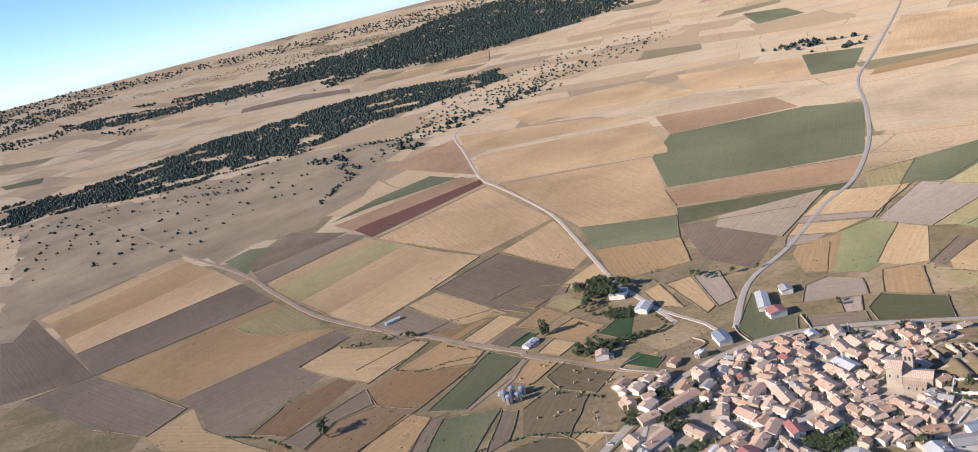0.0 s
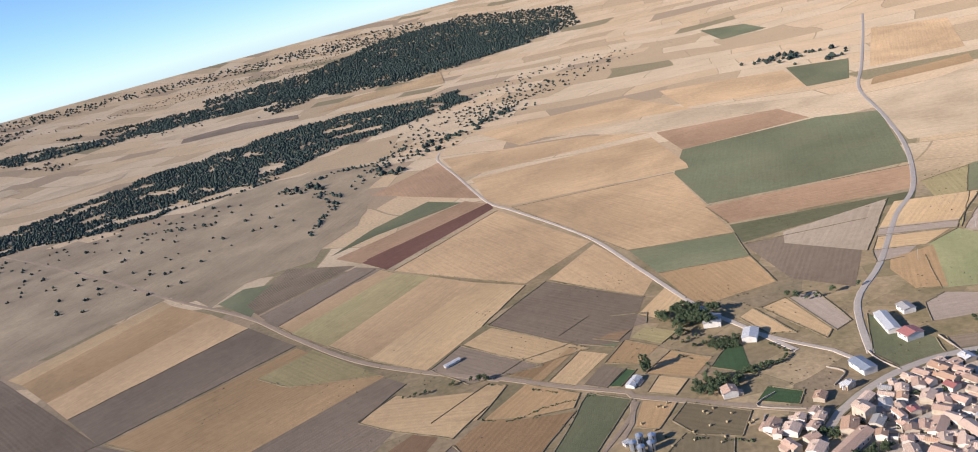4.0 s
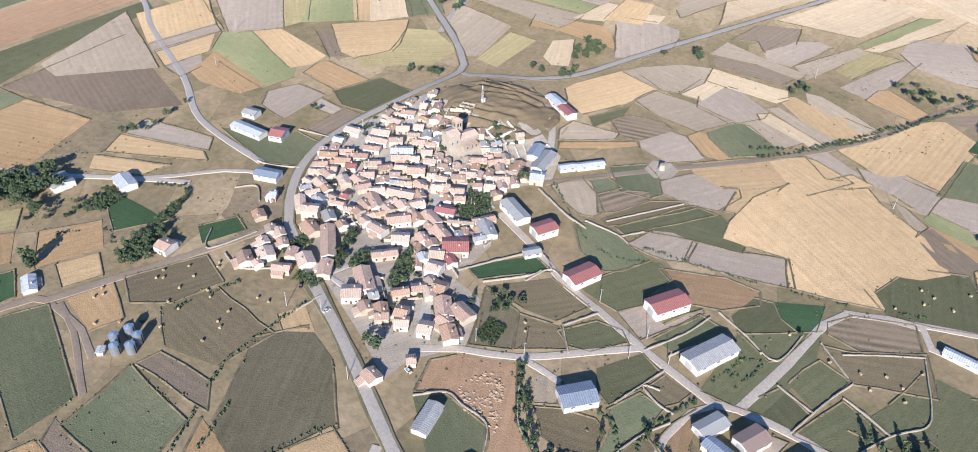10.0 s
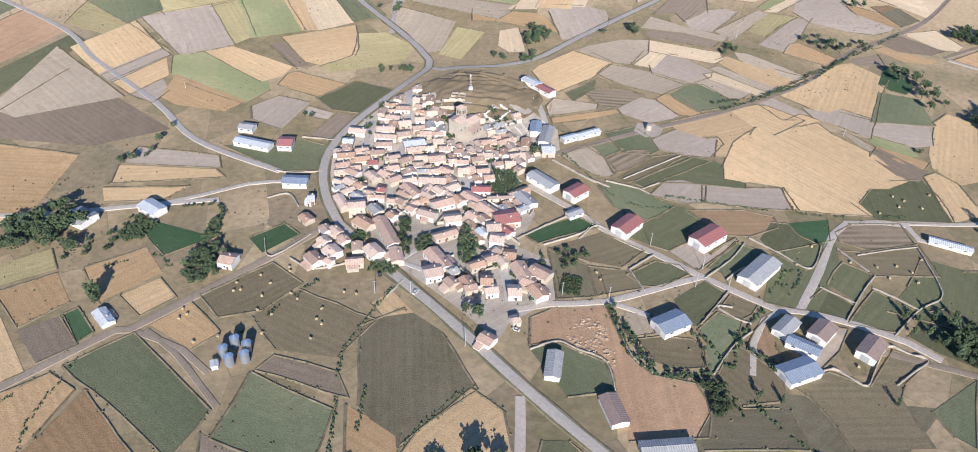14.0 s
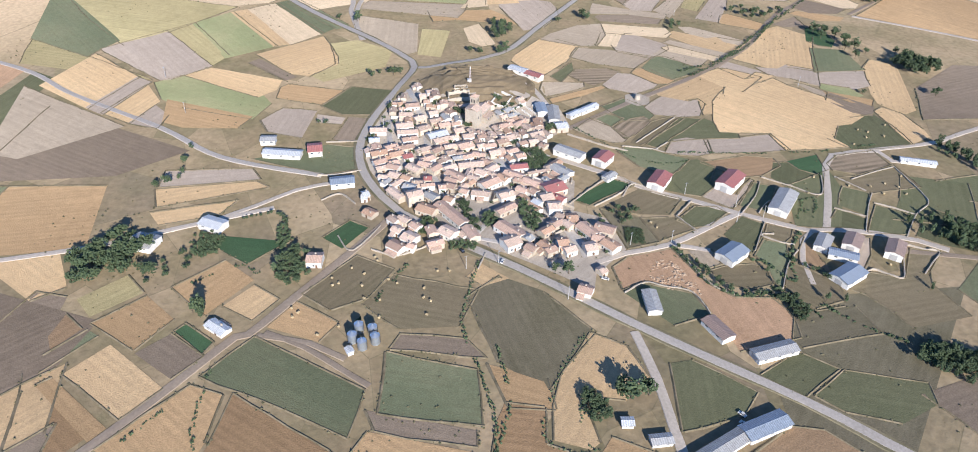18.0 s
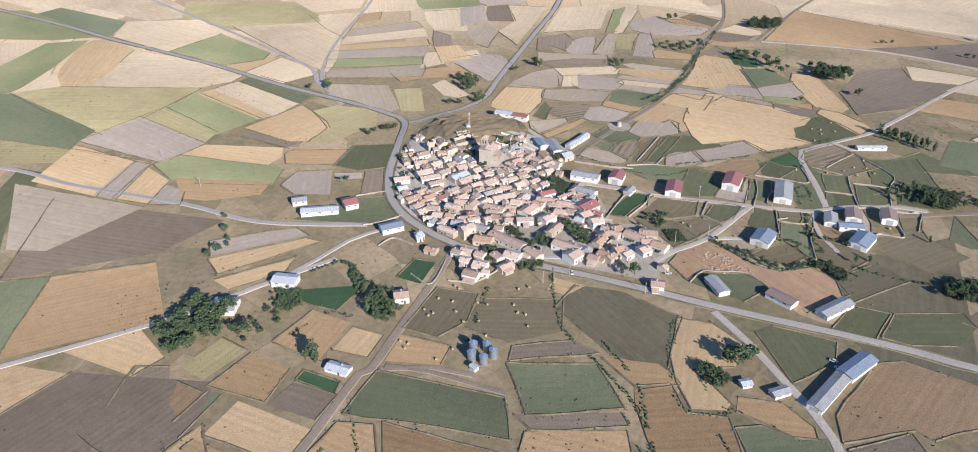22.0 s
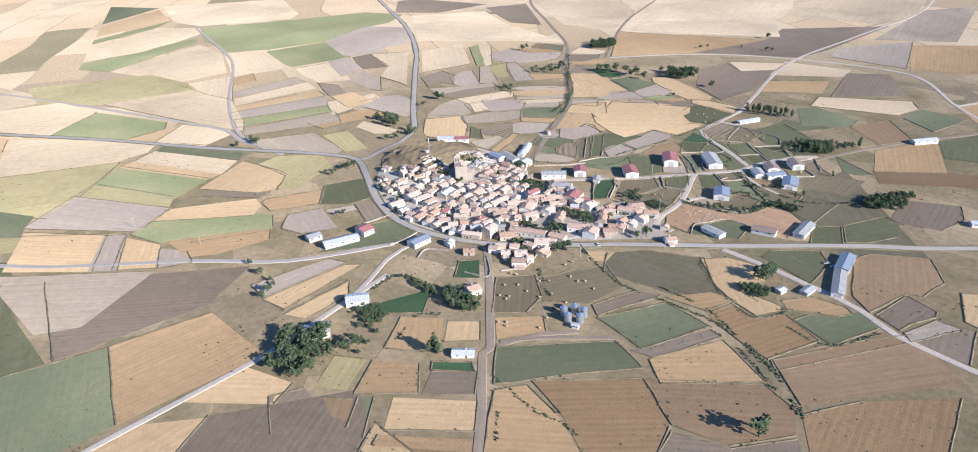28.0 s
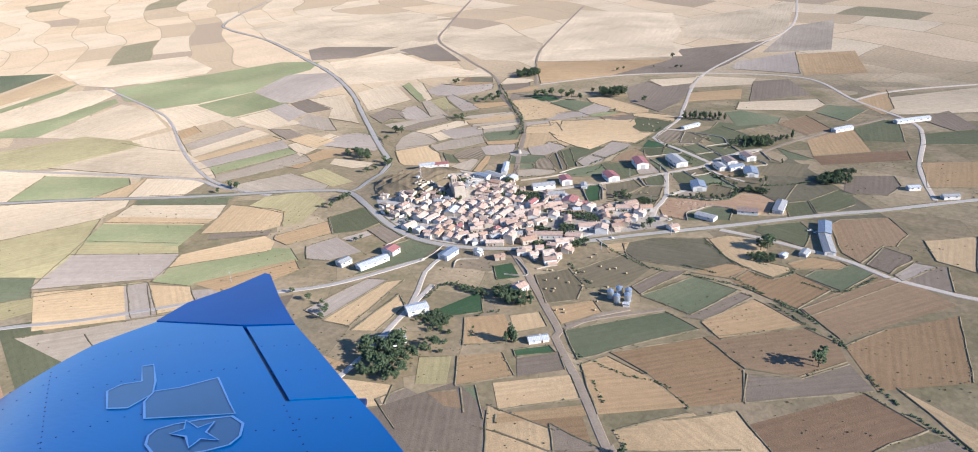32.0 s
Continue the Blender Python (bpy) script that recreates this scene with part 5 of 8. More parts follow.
field("straw", (765.9, 777.0), (746.2, 721.6), (680.5, 768.8), lift=0.202)
field("sage", (742.0, 724.8), (734.1, 676.9), (633.7, 713.2), (565.5, 745.4), (567.1, 759.6), (663.4, 768.7), lift=0.130)
field("gold", (732.0, 672.8), (719.9, 646.0), (663.0, 626.0), (611.5, 640.7), (556.7, 670.1), (567.8, 708.6), (629.0, 705.2), (709.2, 687.7), lift=0.142)
field("straw", (566.6, 748.8), (615.9, 709.0), (566.2, 701.8), lift=0.154)
field("straw", (625.2, 644.8), (665.3, 628.9), (605.9, 572.6), (521.6, 522.1), (504.9, 538.2), (500.3, 574.4), (553.9, 673.3), lift=0.166)
field("olive", (564.7, 748.2), (565.9, 702.8), (497.8, 569.0), (434.4, 628.6), (408.5, 662.7), (489.1, 710.8), lift=0.178)
field("green", (566.8, 758.9), (561.2, 744.3), (422.3, 667.7), (404.0, 680.4), (387.2, 689.0), (438.3, 748.2), lift=0.190)
field("pale", (404.3, 682.4), (441.8, 629.5), (349.9, 580.7), (327.0, 611.6), (326.6, 620.7), lift=0.202)
field("olive", (436.8, 746.8), (388.4, 687.8), (328.3, 625.0), (381.8, 743.0), lift=0.130)
field("olive", (440.0, 632.4), (459.0, 606.4), (371.3, 567.8), (348.0, 583.1), lift=0.142)
field("sage", (457.3, 609.3), (484.3, 572.3), (386.8, 527.1), (364.9, 571.6), lift=0.154)
field("gold", (482.9, 575.1), (490.7, 556.2), (387.9, 512.8), (385.5, 530.6), lift=0.166)
field("straw", (489.3, 559.4), (505.1, 529.6), (411.0, 484.8), (386.8, 515.5), lift=0.178)
field("green", (503.5, 532.7), (511.0, 519.3), (424.5, 472.8), (409.1, 487.4), lift=0.190)
field("gold", (370.2, 545.6), (404.0, 485.1), (353.1, 473.8), (335.8, 474.9), (315.1, 500.4), (321.8, 514.6), lift=0.202)
field("olive", (384.8, 480.0), (389.3, 455.6), (358.8, 425.3), (323.6, 435.3), (301.2, 488.1), (315.3, 498.2), (336.5, 476.7), lift=0.130)
field("fallow", (360.3, 542.1), (315.2, 509.4), (308.9, 518.4), (351.9, 551.0), lift=0.142)
field("sage", (324.0, 625.1), (335.0, 601.8), (292.2, 539.0), (267.4, 528.8), (242.4, 541.8), (272.1, 596.0), (290.1, 613.8), lift=0.154)
field("gold", (333.9, 602.3), (346.9, 581.1), (310.5, 521.5), (292.0, 525.4), (280.5, 539.6), lift=0.166)
field("honey", (289.4, 609.8), (247.2, 541.8), (229.9, 552.3), (238.2, 592.5), (250.2, 608.3), lift=0.178)
field("gold", (393.9, 683.3), (336.5, 637.6), (281.7, 667.4), (332.2, 714.7), lift=0.190)
field("pale", (337.9, 639.6), (325.2, 625.9), (269.4, 654.1), (284.8, 669.7), lift=0.202)
field("gold", (321.8, 629.4), (286.0, 614.4), (251.3, 631.5), (273.3, 656.1), lift=0.130)
field("pale", (281.4, 617.8), (260.4, 604.4), (239.7, 610.0), (251.9, 633.4), lift=0.142)
field("straw", (851.0, 288.0), (822.3, 231.1), (714.5, 261.2), (691.5, 260.2), (713.9, 343.1), (767.5, 320.0), lift=0.154)
field("sage", (810.4, 240.0), (793.8, 146.4), (675.6, 175.8), (696.0, 266.2), lift=0.166)
field("sage", (1066.7, 222.4), (995.7, 91.4), (942.4, -34.4), (868.7, -63.7), (831.0, -5.7), (832.8, 52.7), (796.3, 145.9), (819.6, 232.1), (858.2, 284.3), (924.5, 265.7), (956.3, 271.1), lift=0.178)
field("pale", (791.4, 148.6), (842.9, 39.8), (777.7, 0.4), (713.1, 32.8), (677.3, 62.9), (688.0, 103.6), (670.2, 129.2), (678.1, 171.5), (695.4, 177.8), lift=0.190)
field("pale", (681.0, 213.3), (683.2, 177.8), (606.1, 204.6), (595.8, 246.7), lift=0.202)
field("straw", (685.3, 264.2), (675.7, 215.0), (570.8, 246.4), (595.3, 282.3), (642.8, 276.6), lift=0.130)
field("dun", (578.0, 251.5), (602.1, 207.5), (552.3, 214.0), (498.4, 252.3), (515.8, 257.3), lift=0.142)
field("fallow", (675.6, 175.6), (670.1, 147.7), (586.8, 173.5), (607.2, 208.5), lift=0.154)
field("straw", (667.1, 147.9), (635.5, 103.9), (494.2, 216.1), (555.8, 211.9), (588.8, 175.4), lift=0.166)
field("honey", (703.3, 351.4), (708.6, 315.2), (671.7, 330.0), (669.6, 366.5), lift=0.178)
field("dun", (642.0, 378.4), (641.0, 288.9), (612.9, 290.4), (602.3, 385.8), lift=0.190)
field("straw", (612.8, 389.8), (607.0, 291.3), (572.2, 298.3), (585.1, 404.2), lift=0.202)
field("gold", (582.9, 414.5), (559.5, 303.7), (537.2, 308.0), (561.5, 416.7), lift=0.130)
field("pale", (563.7, 420.7), (535.5, 310.3), (499.6, 329.5), (535.3, 431.6), lift=0.142)
field("sage", (535.0, 430.8), (500.7, 329.7), (471.9, 339.7), (506.1, 439.9), lift=0.154)
field("dun", (498.2, 441.3), (469.9, 337.9), (452.6, 344.3), (432.8, 354.6), (473.6, 446.9), lift=0.166)
field("fallow", (593.5, 283.6), (561.9, 272.4), (524.9, 284.0), (531.3, 306.9), lift=0.178)
field("gold", (526.3, 307.1), (521.6, 278.8), (468.0, 283.8), (467.9, 319.6), lift=0.190)
field("straw", (511.7, 321.5), (508.6, 311.1), (462.2, 318.2), (459.3, 347.8), lift=0.202)
field("olive", (409.2, 392.5), (400.0, 366.9), (336.4, 385.1), (346.5, 404.8), lift=0.130)
field("dun", (458.3, 456.5), (423.3, 394.6), (351.5, 404.4), (345.5, 418.2), (404.4, 455.2), lift=0.142)
field("straw", (623.1, 89.2), (612.1, 19.3), (511.6, 93.4), (526.7, 164.7), lift=0.154)
field("sage", (585.3, 29.5), (591.6, 6.7), (492.8, 81.3), (493.8, 96.7), lift=0.166)
field("straw", (573.4, 21.0), (565.2, 4.7), (485.5, 76.6), (484.8, 91.0), lift=0.178)
field("straw", (467.7, -201.6), (270.1, -298.6), (322.3, -379.3), (502.1, -276.0), lift=0.190)
field("honey", (480.6, -187.1), (444.4, -198.7), (278.0, -266.6), (314.7, -136.9), (387.4, -55.4), lift=0.202)
field("fallow", (278.2, -267.4), (295.4, -350.5), (181.5, -460.0), (183.0, -266.0), (191.9, -206.3), (337.2, -133.6), lift=0.130)
field("pale", (177.0, -282.5), (116.3, -380.9), (67.2, -234.1), (164.6, -234.2), lift=0.142)
field("honey", (112.0, -359.8), (36.2, -415.0), (-13.9, -268.7), (60.3, -227.8), lift=0.154)
field("fallow", (258.4, -71.2), (247.6, -120.6), (217.3, -100.1), (185.4, -140.6), (158.2, -26.1), (162.4, 28.4), (217.0, -3.3), lift=0.166)
field("straw", (251.0, -129.9), (190.6, -169.2), (183.8, -129.5), (213.4, -97.5), lift=0.178)
field("straw", (196.7, -174.5), (114.6, -186.9), (107.4, -150.2), (178.3, -102.7), lift=0.190)
field("honey", (165.5, -78.0), (111.0, -122.5), (95.1, -70.2), (152.6, -29.8), lift=0.202)
field("fallow", (112.0, -170.7), (72.5, -197.0), (22.4, -122.6), (81.2, -64.2), lift=0.130)
field("straw", (91.7, -54.4), (9.9, -103.6), (-5.7, -81.3), (2.0, -44.6), (82.0, -16.5), lift=0.142)
field("green", (88.6, 0.6), (75.9, -16.0), (23.7, -3.0), (19.7, 24.0), (56.7, 52.1), lift=0.154)
field("green", (-5.7, -39.6), (-8.6, -81.8), (-54.2, -75.5), (-43.7, -16.6), lift=0.166)
field("tan", (21.8, 21.9), (1.0, -22.8), (-38.2, 21.4), (-21.2, 55.3), lift=0.178)
field("honey", (-26.4, 74.5), (-54.0, 5.0), (-91.9, 85.6), (-45.6, 122.7), lift=0.190)
field("pasture", (-58.1, 9.6), (-78.9, -39.4), (-93.1, -40.7), (-113.9, 37.6), (-77.3, 50.5), lift=0.202)
field("clay", (-45.0, 123.1), (-91.2, 84.6), (-121.6, 67.6), (-129.3, 93.9), (-60.0, 146.3), lift=0.130)
field("honey", (-28.1, -115.2), (-54.3, -180.9), (-79.6, -92.7), (-73.8, -60.5), lift=0.142)
field("pasture", (102.1, 146.7), (75.8, 151.6), (35.7, 177.4), (42.0, 205.1), (86.0, 188.7), lift=0.154)
field("pasture", (88.3, 100.0), (71.9, 58.9), (22.8, 88.5), (39.8, 139.0), (61.5, 118.7), lift=0.166)
field("honey", (-139.0, 98.5), (-182.8, 72.7), (-191.5, 146.8), (-154.2, 165.9), lift=0.190)
field("pasture", (-121.3, 1.1), (-170.4, -39.0), (-177.1, 14.7), (-129.7, 41.7), lift=0.202)
field("plough", (-109.7, -58.4), (-133.8, -105.0), (-171.1, -44.2), (-157.0, -18.4), lift=0.130)
field("fallow", (-86.8, 166.8), (-123.4, 147.9), (-134.2, 172.3), (-128.8, 200.9), (-95.6, 214.4), lift=0.142)
field("straw", (1336.3, 181.5), (1201.5, -11.3), (1032.6, 51.8), (1005.2, 84.9), (1080.7, 219.9), (1152.5, 236.7), lift=0.166)
field("green", (1426.6, 251.6), (1323.8, 194.0), (1250.7, 329.5), lift=0.178)
field("sage", (1121.6, 386.7), (1175.1, 230.3), (1127.1, 283.1), (1089.3, 401.0), lift=0.190)
field("gold", (1310.8, 200.5), (1181.4, 232.6), (1145.7, 376.0), (1223.0, 341.8), lift=0.202)
field("straw", (1137.3, 277.8), (1065.9, 228.4), (1021.3, 243.3), (950.4, 374.0), (973.5, 452.3), (1054.1, 416.6), lift=0.130)
field("sage", (991.3, 266.2), (956.2, 281.4), (880.9, 444.4), (929.7, 471.7), (966.0, 455.6), lift=0.142)
field("straw", (940.6, 285.1), (853.9, 289.1), (740.5, 337.1), (743.5, 402.2), (882.0, 446.6), lift=0.154)
field("fallow", (984.0, -140.3), (976.3, -175.0), (816.0, -221.0), (828.7, -114.5), (893.2, -65.7), lift=0.166)
field("straw", (845.3, -64.6), (773.2, -174.7), (667.4, -123.1), (505.3, -84.5), (678.0, 53.9), lift=0.178)
field("fallow", (793.8, -196.2), (761.1, -268.5), (608.7, -150.2), (664.1, -132.7), lift=0.190)

field("pasture", (59.6, 276.8), (72.9, 259.3), (70.1, 245.5), (62.2, 241.5), (50.3, 259.0), (50.6, 269.3), lift=0.130)
field("pasture", (40.6, 253.8), (57.4, 233.7), (47.8, 223.6), (34.9, 231.4), (19.8, 244.8), (26.3, 251.2), lift=0.142)
field("green", (18.4, 245.1), (32.4, 231.9), (26.2, 220.1), (16.7, 223.9), (2.8, 234.8), (-10.8, 241.4), (-8.2, 244.8), (8.9, 241.5), lift=0.154)
field("meadow", (36.5, 229.4), (46.4, 222.2), (39.0, 208.7), (31.3, 213.9), (27.6, 219.7), lift=0.166)
field("meadow", (9.5, 277.7), (11.7, 264.8), (10.5, 249.1), (4.4, 243.9), (-8.3, 246.4), (-10.1, 261.9), (-5.8, 270.4), (2.4, 273.9), lift=0.178)
field("dun", (28.9, 282.0), (27.5, 267.3), (13.7, 267.7), (10.9, 277.6), lift=0.190)
field("meadow", (-12.0, 241.0), (3.1, 231.7), (7.7, 225.9), (-10.0, 210.1), (-19.8, 209.8), (-27.7, 214.9), (-30.7, 233.2), (-21.6, 238.5), lift=0.202)
field("pasture", (46.3, 177.9), (57.5, 167.6), (43.2, 155.1), (30.2, 166.3), (36.2, 181.0), lift=0.130)
field("pasture", (60.3, 164.9), (80.9, 149.3), (71.0, 134.7), (45.9, 152.5), lift=0.142)
field("pasture", (43.5, 151.6), (57.2, 139.8), (40.9, 122.1), (23.0, 139.3), (29.0, 163.3), lift=0.154)
field("pasture", (21.1, 135.2), (41.5, 115.1), (45.0, 103.4), (33.7, 93.0), (1.4, 108.3), (10.8, 124.9), lift=0.166)
field("meadow", (-17.6, 206.2), (-7.0, 184.8), (-15.0, 167.8), (11.3, 147.1), (3.9, 131.0), (-11.8, 149.9), (-21.9, 155.4), (-39.9, 152.5), (-50.1, 151.1), (-53.1, 188.5), (-35.5, 193.9), (-24.8, 199.4), lift=0.178)
field("green", (-28.5, 143.3), (-7.1, 112.3), (-48.9, 132.1), (-42.6, 139.3), lift=0.190)
field("scrub", (-16.2, 244.9), (-23.6, 238.9), (-32.6, 233.6), (-31.5, 215.9), (-32.9, 210.5), (-54.3, 208.2), (-57.1, 255.7), (-49.8, 257.1), (-35.3, 248.7), lift=0.202)
field("pasture", (-70.7, 285.7), (-58.9, 259.6), (-73.9, 244.9), (-88.7, 273.1), (-75.8, 286.3), lift=0.130)
field("pasture", (-87.5, 266.4), (-74.8, 243.2), (-89.7, 206.7), (-102.5, 210.2), (-110.4, 234.9), (-99.0, 257.1), lift=0.142)
field("pasture", (-55.9, 327.2), (-55.5, 314.8), (-81.0, 292.0), (-93.2, 305.4), (-96.6, 327.9), (-97.2, 337.7), lift=0.154)
field("tan", (-123.6, 334.6), (-102.7, 287.1), (-107.1, 272.5), (-139.3, 251.0), (-158.1, 278.1), (-154.6, 304.4), (-145.8, 306.8), (-138.5, 344.8), lift=0.166)
field("plough", (-142.9, 345.5), (-147.2, 310.9), (-167.2, 316.8), (-168.5, 323.0), (-161.8, 340.3), (-159.8, 352.6), lift=0.178)
field("pale", (-161.8, 352.9), (-171.2, 326.5), (-185.1, 326.0), (-168.7, 359.2), lift=0.190)
field("gold", (-28.4, 359.6), (-40.3, 343.8), (-62.3, 340.3), (-75.4, 356.9), (-68.8, 375.2), (-96.5, 376.3), (-99.3, 381.0), (-91.2, 396.4), (-72.2, 390.9), (-53.1, 381.8), lift=0.202)
field("honey", (-94.3, 370.0), (-106.6, 351.8), (-125.8, 350.1), (-131.3, 353.9), (-126.3, 363.4), (-109.4, 371.6), (-101.5, 376.7), lift=0.130)
field("green", (-110.2, 384.7), (-114.3, 372.2), (-129.3, 362.3), (-133.4, 349.8), (-150.2, 358.1), (-138.3, 393.7), lift=0.142)
field("ochre", (-66.1, 412.9), (-72.6, 395.4), (-92.3, 399.3), (-103.6, 382.8), (-131.2, 394.6), (-118.7, 431.0), (-100.0, 427.2), (-78.5, 420.3), lift=0.154)
field("tan", (-120.9, 430.9), (-139.1, 396.4), (-153.7, 360.0), (-166.8, 363.0), (-127.4, 438.1), lift=0.166)

field("hill", *[(262 + 44 * math.cos(a * 0.3927) * (1.0 + 0.06 * math.sin(a * 2.1)), 366 + 48 * math.sin(a * 0.3927)) for a in range(16)], lift=0.3, fine=1.9)

# ---- village houses ----
house("pale", 242.3, 412.8, -91, 5.1, 6.9, 4.7)
house("tile", 235.0, 422.0, -87, 10.2, 7.7, 3.4)
house("tile", 234.9, 410.6, -96, 4.5, 6.0, 3.4)
house("pale", 223.0, 427.9, -98, 10.1, 6.9, 3.4)
house("pale", 214.0, 418.6, -71, 9.0, 6.9, 4.0)
house("pale", 218.2, 408.1, -80, 6.6, 6.9, 3.7)
house("pale", 207.7, 408.1, -75, 8.2, 6.9, 3.7)
house("tile", 201.1, 402.1, -82, 8.3, 6.9, 3.4)
house("pale", 198.9, 417.7, -70, 9.0, 7.7, 4.0)
house("pale", 206.1, 431.0, -85, 12.4, 8.6, 3.7)
house("pale", 196.2, 429.7, -93, 14.9, 6.9, 3.4)
house("white", 188.0, 409.1, -73, 14.5, 9.5, 3.7)
house("pale", 180.5, 407.2, -71, 12.2, 6.9, 3.4)
house("tile", 185.5, 429.4, -83, 10.9, 6.9, 3.4)
house("pale", 203.1, 450.3, -98, 11.8, 7.7, 3.4)
house("white", 188.4, 454.5, -92, 7.1, 6.9, 3.4)
house("tile", 176.4, 443.4, -73, 9.1, 6.9, 3.4)
house("tile", 174.6, 432.5, -78, 8.9, 6.9, 3.4)
house("orange", 169.2, 452.8, -77, 11.7, 7.7, 3.7)
house("orange", 165.3, 441.2, -76, 9.7, 7.7, 3.7)
house("tile", 154.2, 443.8, -77, 6.4, 6.9, 3.4)
house("red", 161.3, 433.8, -77, 6.6, 6.9, 3.4)
house("pale", 168.2, 421.9, -68, 10.8, 6.9, 3.4)
house("tile", 166.4, 412.5, -56, 8.8, 6.9, 3.4)
house("pale", 191.4, 393.0, -76, 7.2, 6.9, 3.4)
house("pale", 182.2, 387.4, -86, 7.9, 6.9, 3.4)
house("tile", 179.8, 378.1, -81, 6.4, 6.0, 3.4)
house("tile", 168.3, 392.0, -73, 11.0, 9.5, 4.0)
house("tile", 154.8, 384.6, -118, 8.3, 6.0, 3.4)
house("pale", 160.9, 403.6, -75, 6.4, 6.9, 3.4)
house("tile", 155.2, 420.5, -69, 9.5, 6.9, 3.4)
house("pale", 157.1, 370.2, -68, 8.3, 6.9, 3.4)
house("tile", 170.7, 364.7, -74, 8.4, 6.9, 3.4)
house("white", 117.6, 465.3, -75, 4.0, 6.9, 3.7)
house("orange", 97.6, 463.9, -135, 8.0, 6.9, 2.7)
house("pale", 175.1, 359.9, -80, 10.3, 7.7, 3.4)
house("tile", 192.7, 357.8, -73, 10.3, 6.9, 3.4)
house("tile", 194.7, 346.6, -57, 11.4, 6.0, 3.4)
house("pale", 177.0, 338.2, -73, 10.3, 6.9, 3.4)
house("pale", 166.7, 342.7, -83, 6.9, 6.0, 3.4)
house("tile", 160.0, 336.6, -139, 4.8, 6.0, 3.4)
house("orange", 194.2, 331.9, 177, 11.8, 6.9, 3.0)
house("white", 186.0, 316.9, -86, 8.9, 10.3, 4.0)
house("tile", 165.8, 374.3, -87, 7.9, 6.0, 3.4)
house("pale", 155.5, 373.0, -87, 7.7, 6.9, 3.4)
house("tile", 156.0, 360.6, -75, 8.2, 6.0, 3.4)
house("pale", 16.9, 339.3, -66, 4.3, 6.0, 3.0)
house("tile", 2.0, 353.3, -124, 7.8, 7.7, 3.4)
house("tile", 172.9, 438.9, -65, 6.4, 6.0, 3.4)
house("tile", 157.4, 453.1, -69, 9.1, 6.9, 3.4)
house("pale", 148.7, 452.7, -76, 7.6, 6.0, 3.4)
house("pale", 182.1, 398.3, -70, 6.0, 6.0, 3.4)
house("tile", 165.5, 350.9, -71, 6.2, 6.0, 3.4)
house("tile", 148.5, 356.6, -76, 6.7, 6.9, 3.4)
house("pale", 166.7, 381.1, -78, 5.5, 6.0, 3.4)
house("tile", 153.4, 392.9, -77, 6.8, 6.0, 3.4)
house("tile", 55.6, 498.1, -102, 8.7, 9.5, 4.0)
house("white", 116.4, 466.1, -97, 4.0, 6.9, 2.7)
house("white", 8.7, 548.0, -136, 13.1, 6.9, 2.0)

house("tile", 86.3, 414.6, -154, 28.0, 8.0, 3.7)
house("tile", 64.5, 406.1, -165, 12.6, 7.0, 3.7)
house("orange", 93.7, 428.8, -128, 12.1, 9.0, 3.7)
house("pale", 106.8, 435.1, -79, 9.9, 8.0, 7.5)
house("pale", 114.6, 446.0, -151, 14.2, 6.0, 3.7)
house("orange", 132.6, 437.4, -130, 6.4, 6.0, 3.7)
house("grey", 121.3, 436.6, -123, 7.7, 7.0, 3.7)
house("red", 129.3, 423.5, -100, 4.9, 6.0, 3.7)
house("grey", 107.7, 424.2, -140, 9.1, 7.0, 3.7)
house("tile", 117.3, 415.9, -91, 4.5, 6.0, 3.7)
house("tile", 117.6, 409.9, -122, 6.2, 7.0, 3.7)
house("tile", 129.4, 404.6, -140, 14.8, 8.0, 3.7)
house("pale", 142.0, 392.4, -89, 17.3, 8.0, 3.7)
house("pale", 124.5, 394.3, -126, 7.3, 7.0, 3.7)
house("tile", 117.2, 384.3, -62, 13.7, 9.0, 3.7)
house("orange", 121.4, 374.1, -142, 8.1, 7.0, 3.7)
house("pale", 105.3, 392.4, -111, 11.4, 7.0, 3.7)
house("orange", 102.3, 413.5, -131, 5.6, 6.0, 3.7)
house("tile", 109.6, 402.6, -125, 5.3, 6.0, 3.7)
house("tile", 85.3, 380.3, -61, 14.4, 6.0, 3.7)
house("pale", 101.2, 376.9, -74, 10.0, 8.0, 3.7)
house("tile", 62.4, 382.6, -147, 19.1, 9.0, 3.7)
house("pale", 50.5, 384.6, -70, 9.9, 10.0, 4.6)
house("pale", 85.1, 444.1, -138, 7.6, 6.0, 3.7)
house("pale", 66.1, 442.5, -136, 8.6, 9.0, 3.7)
house("tile", 59.2, 451.3, -138, 9.8, 8.0, 3.7)
house("tile", 70.7, 429.1, -169, 8.2, 6.0, 3.7)
house("pale", 67.7, 419.4, -139, 10.2, 9.0, 3.7)
house("tile", 57.9, 428.6, -78, 9.7, 6.0, 3.7)
house("tile", 57.3, 442.6, -124, 4.5, 5.0, 3.7)
house("red", 133.8, 361.0, -88, 11.8, 7.0, 3.7)
house("tile", 123.8, 366.6, -132, 13.4, 8.0, 3.7)
house("tile", 116.8, 364.7, -126, 5.4, 6.0, 3.7)
house("tile", 112.6, 356.9, -134, 12.3, 8.0, 3.7)
house("red", 103.4, 345.0, -72, 14.5, 13.0, 4.5)
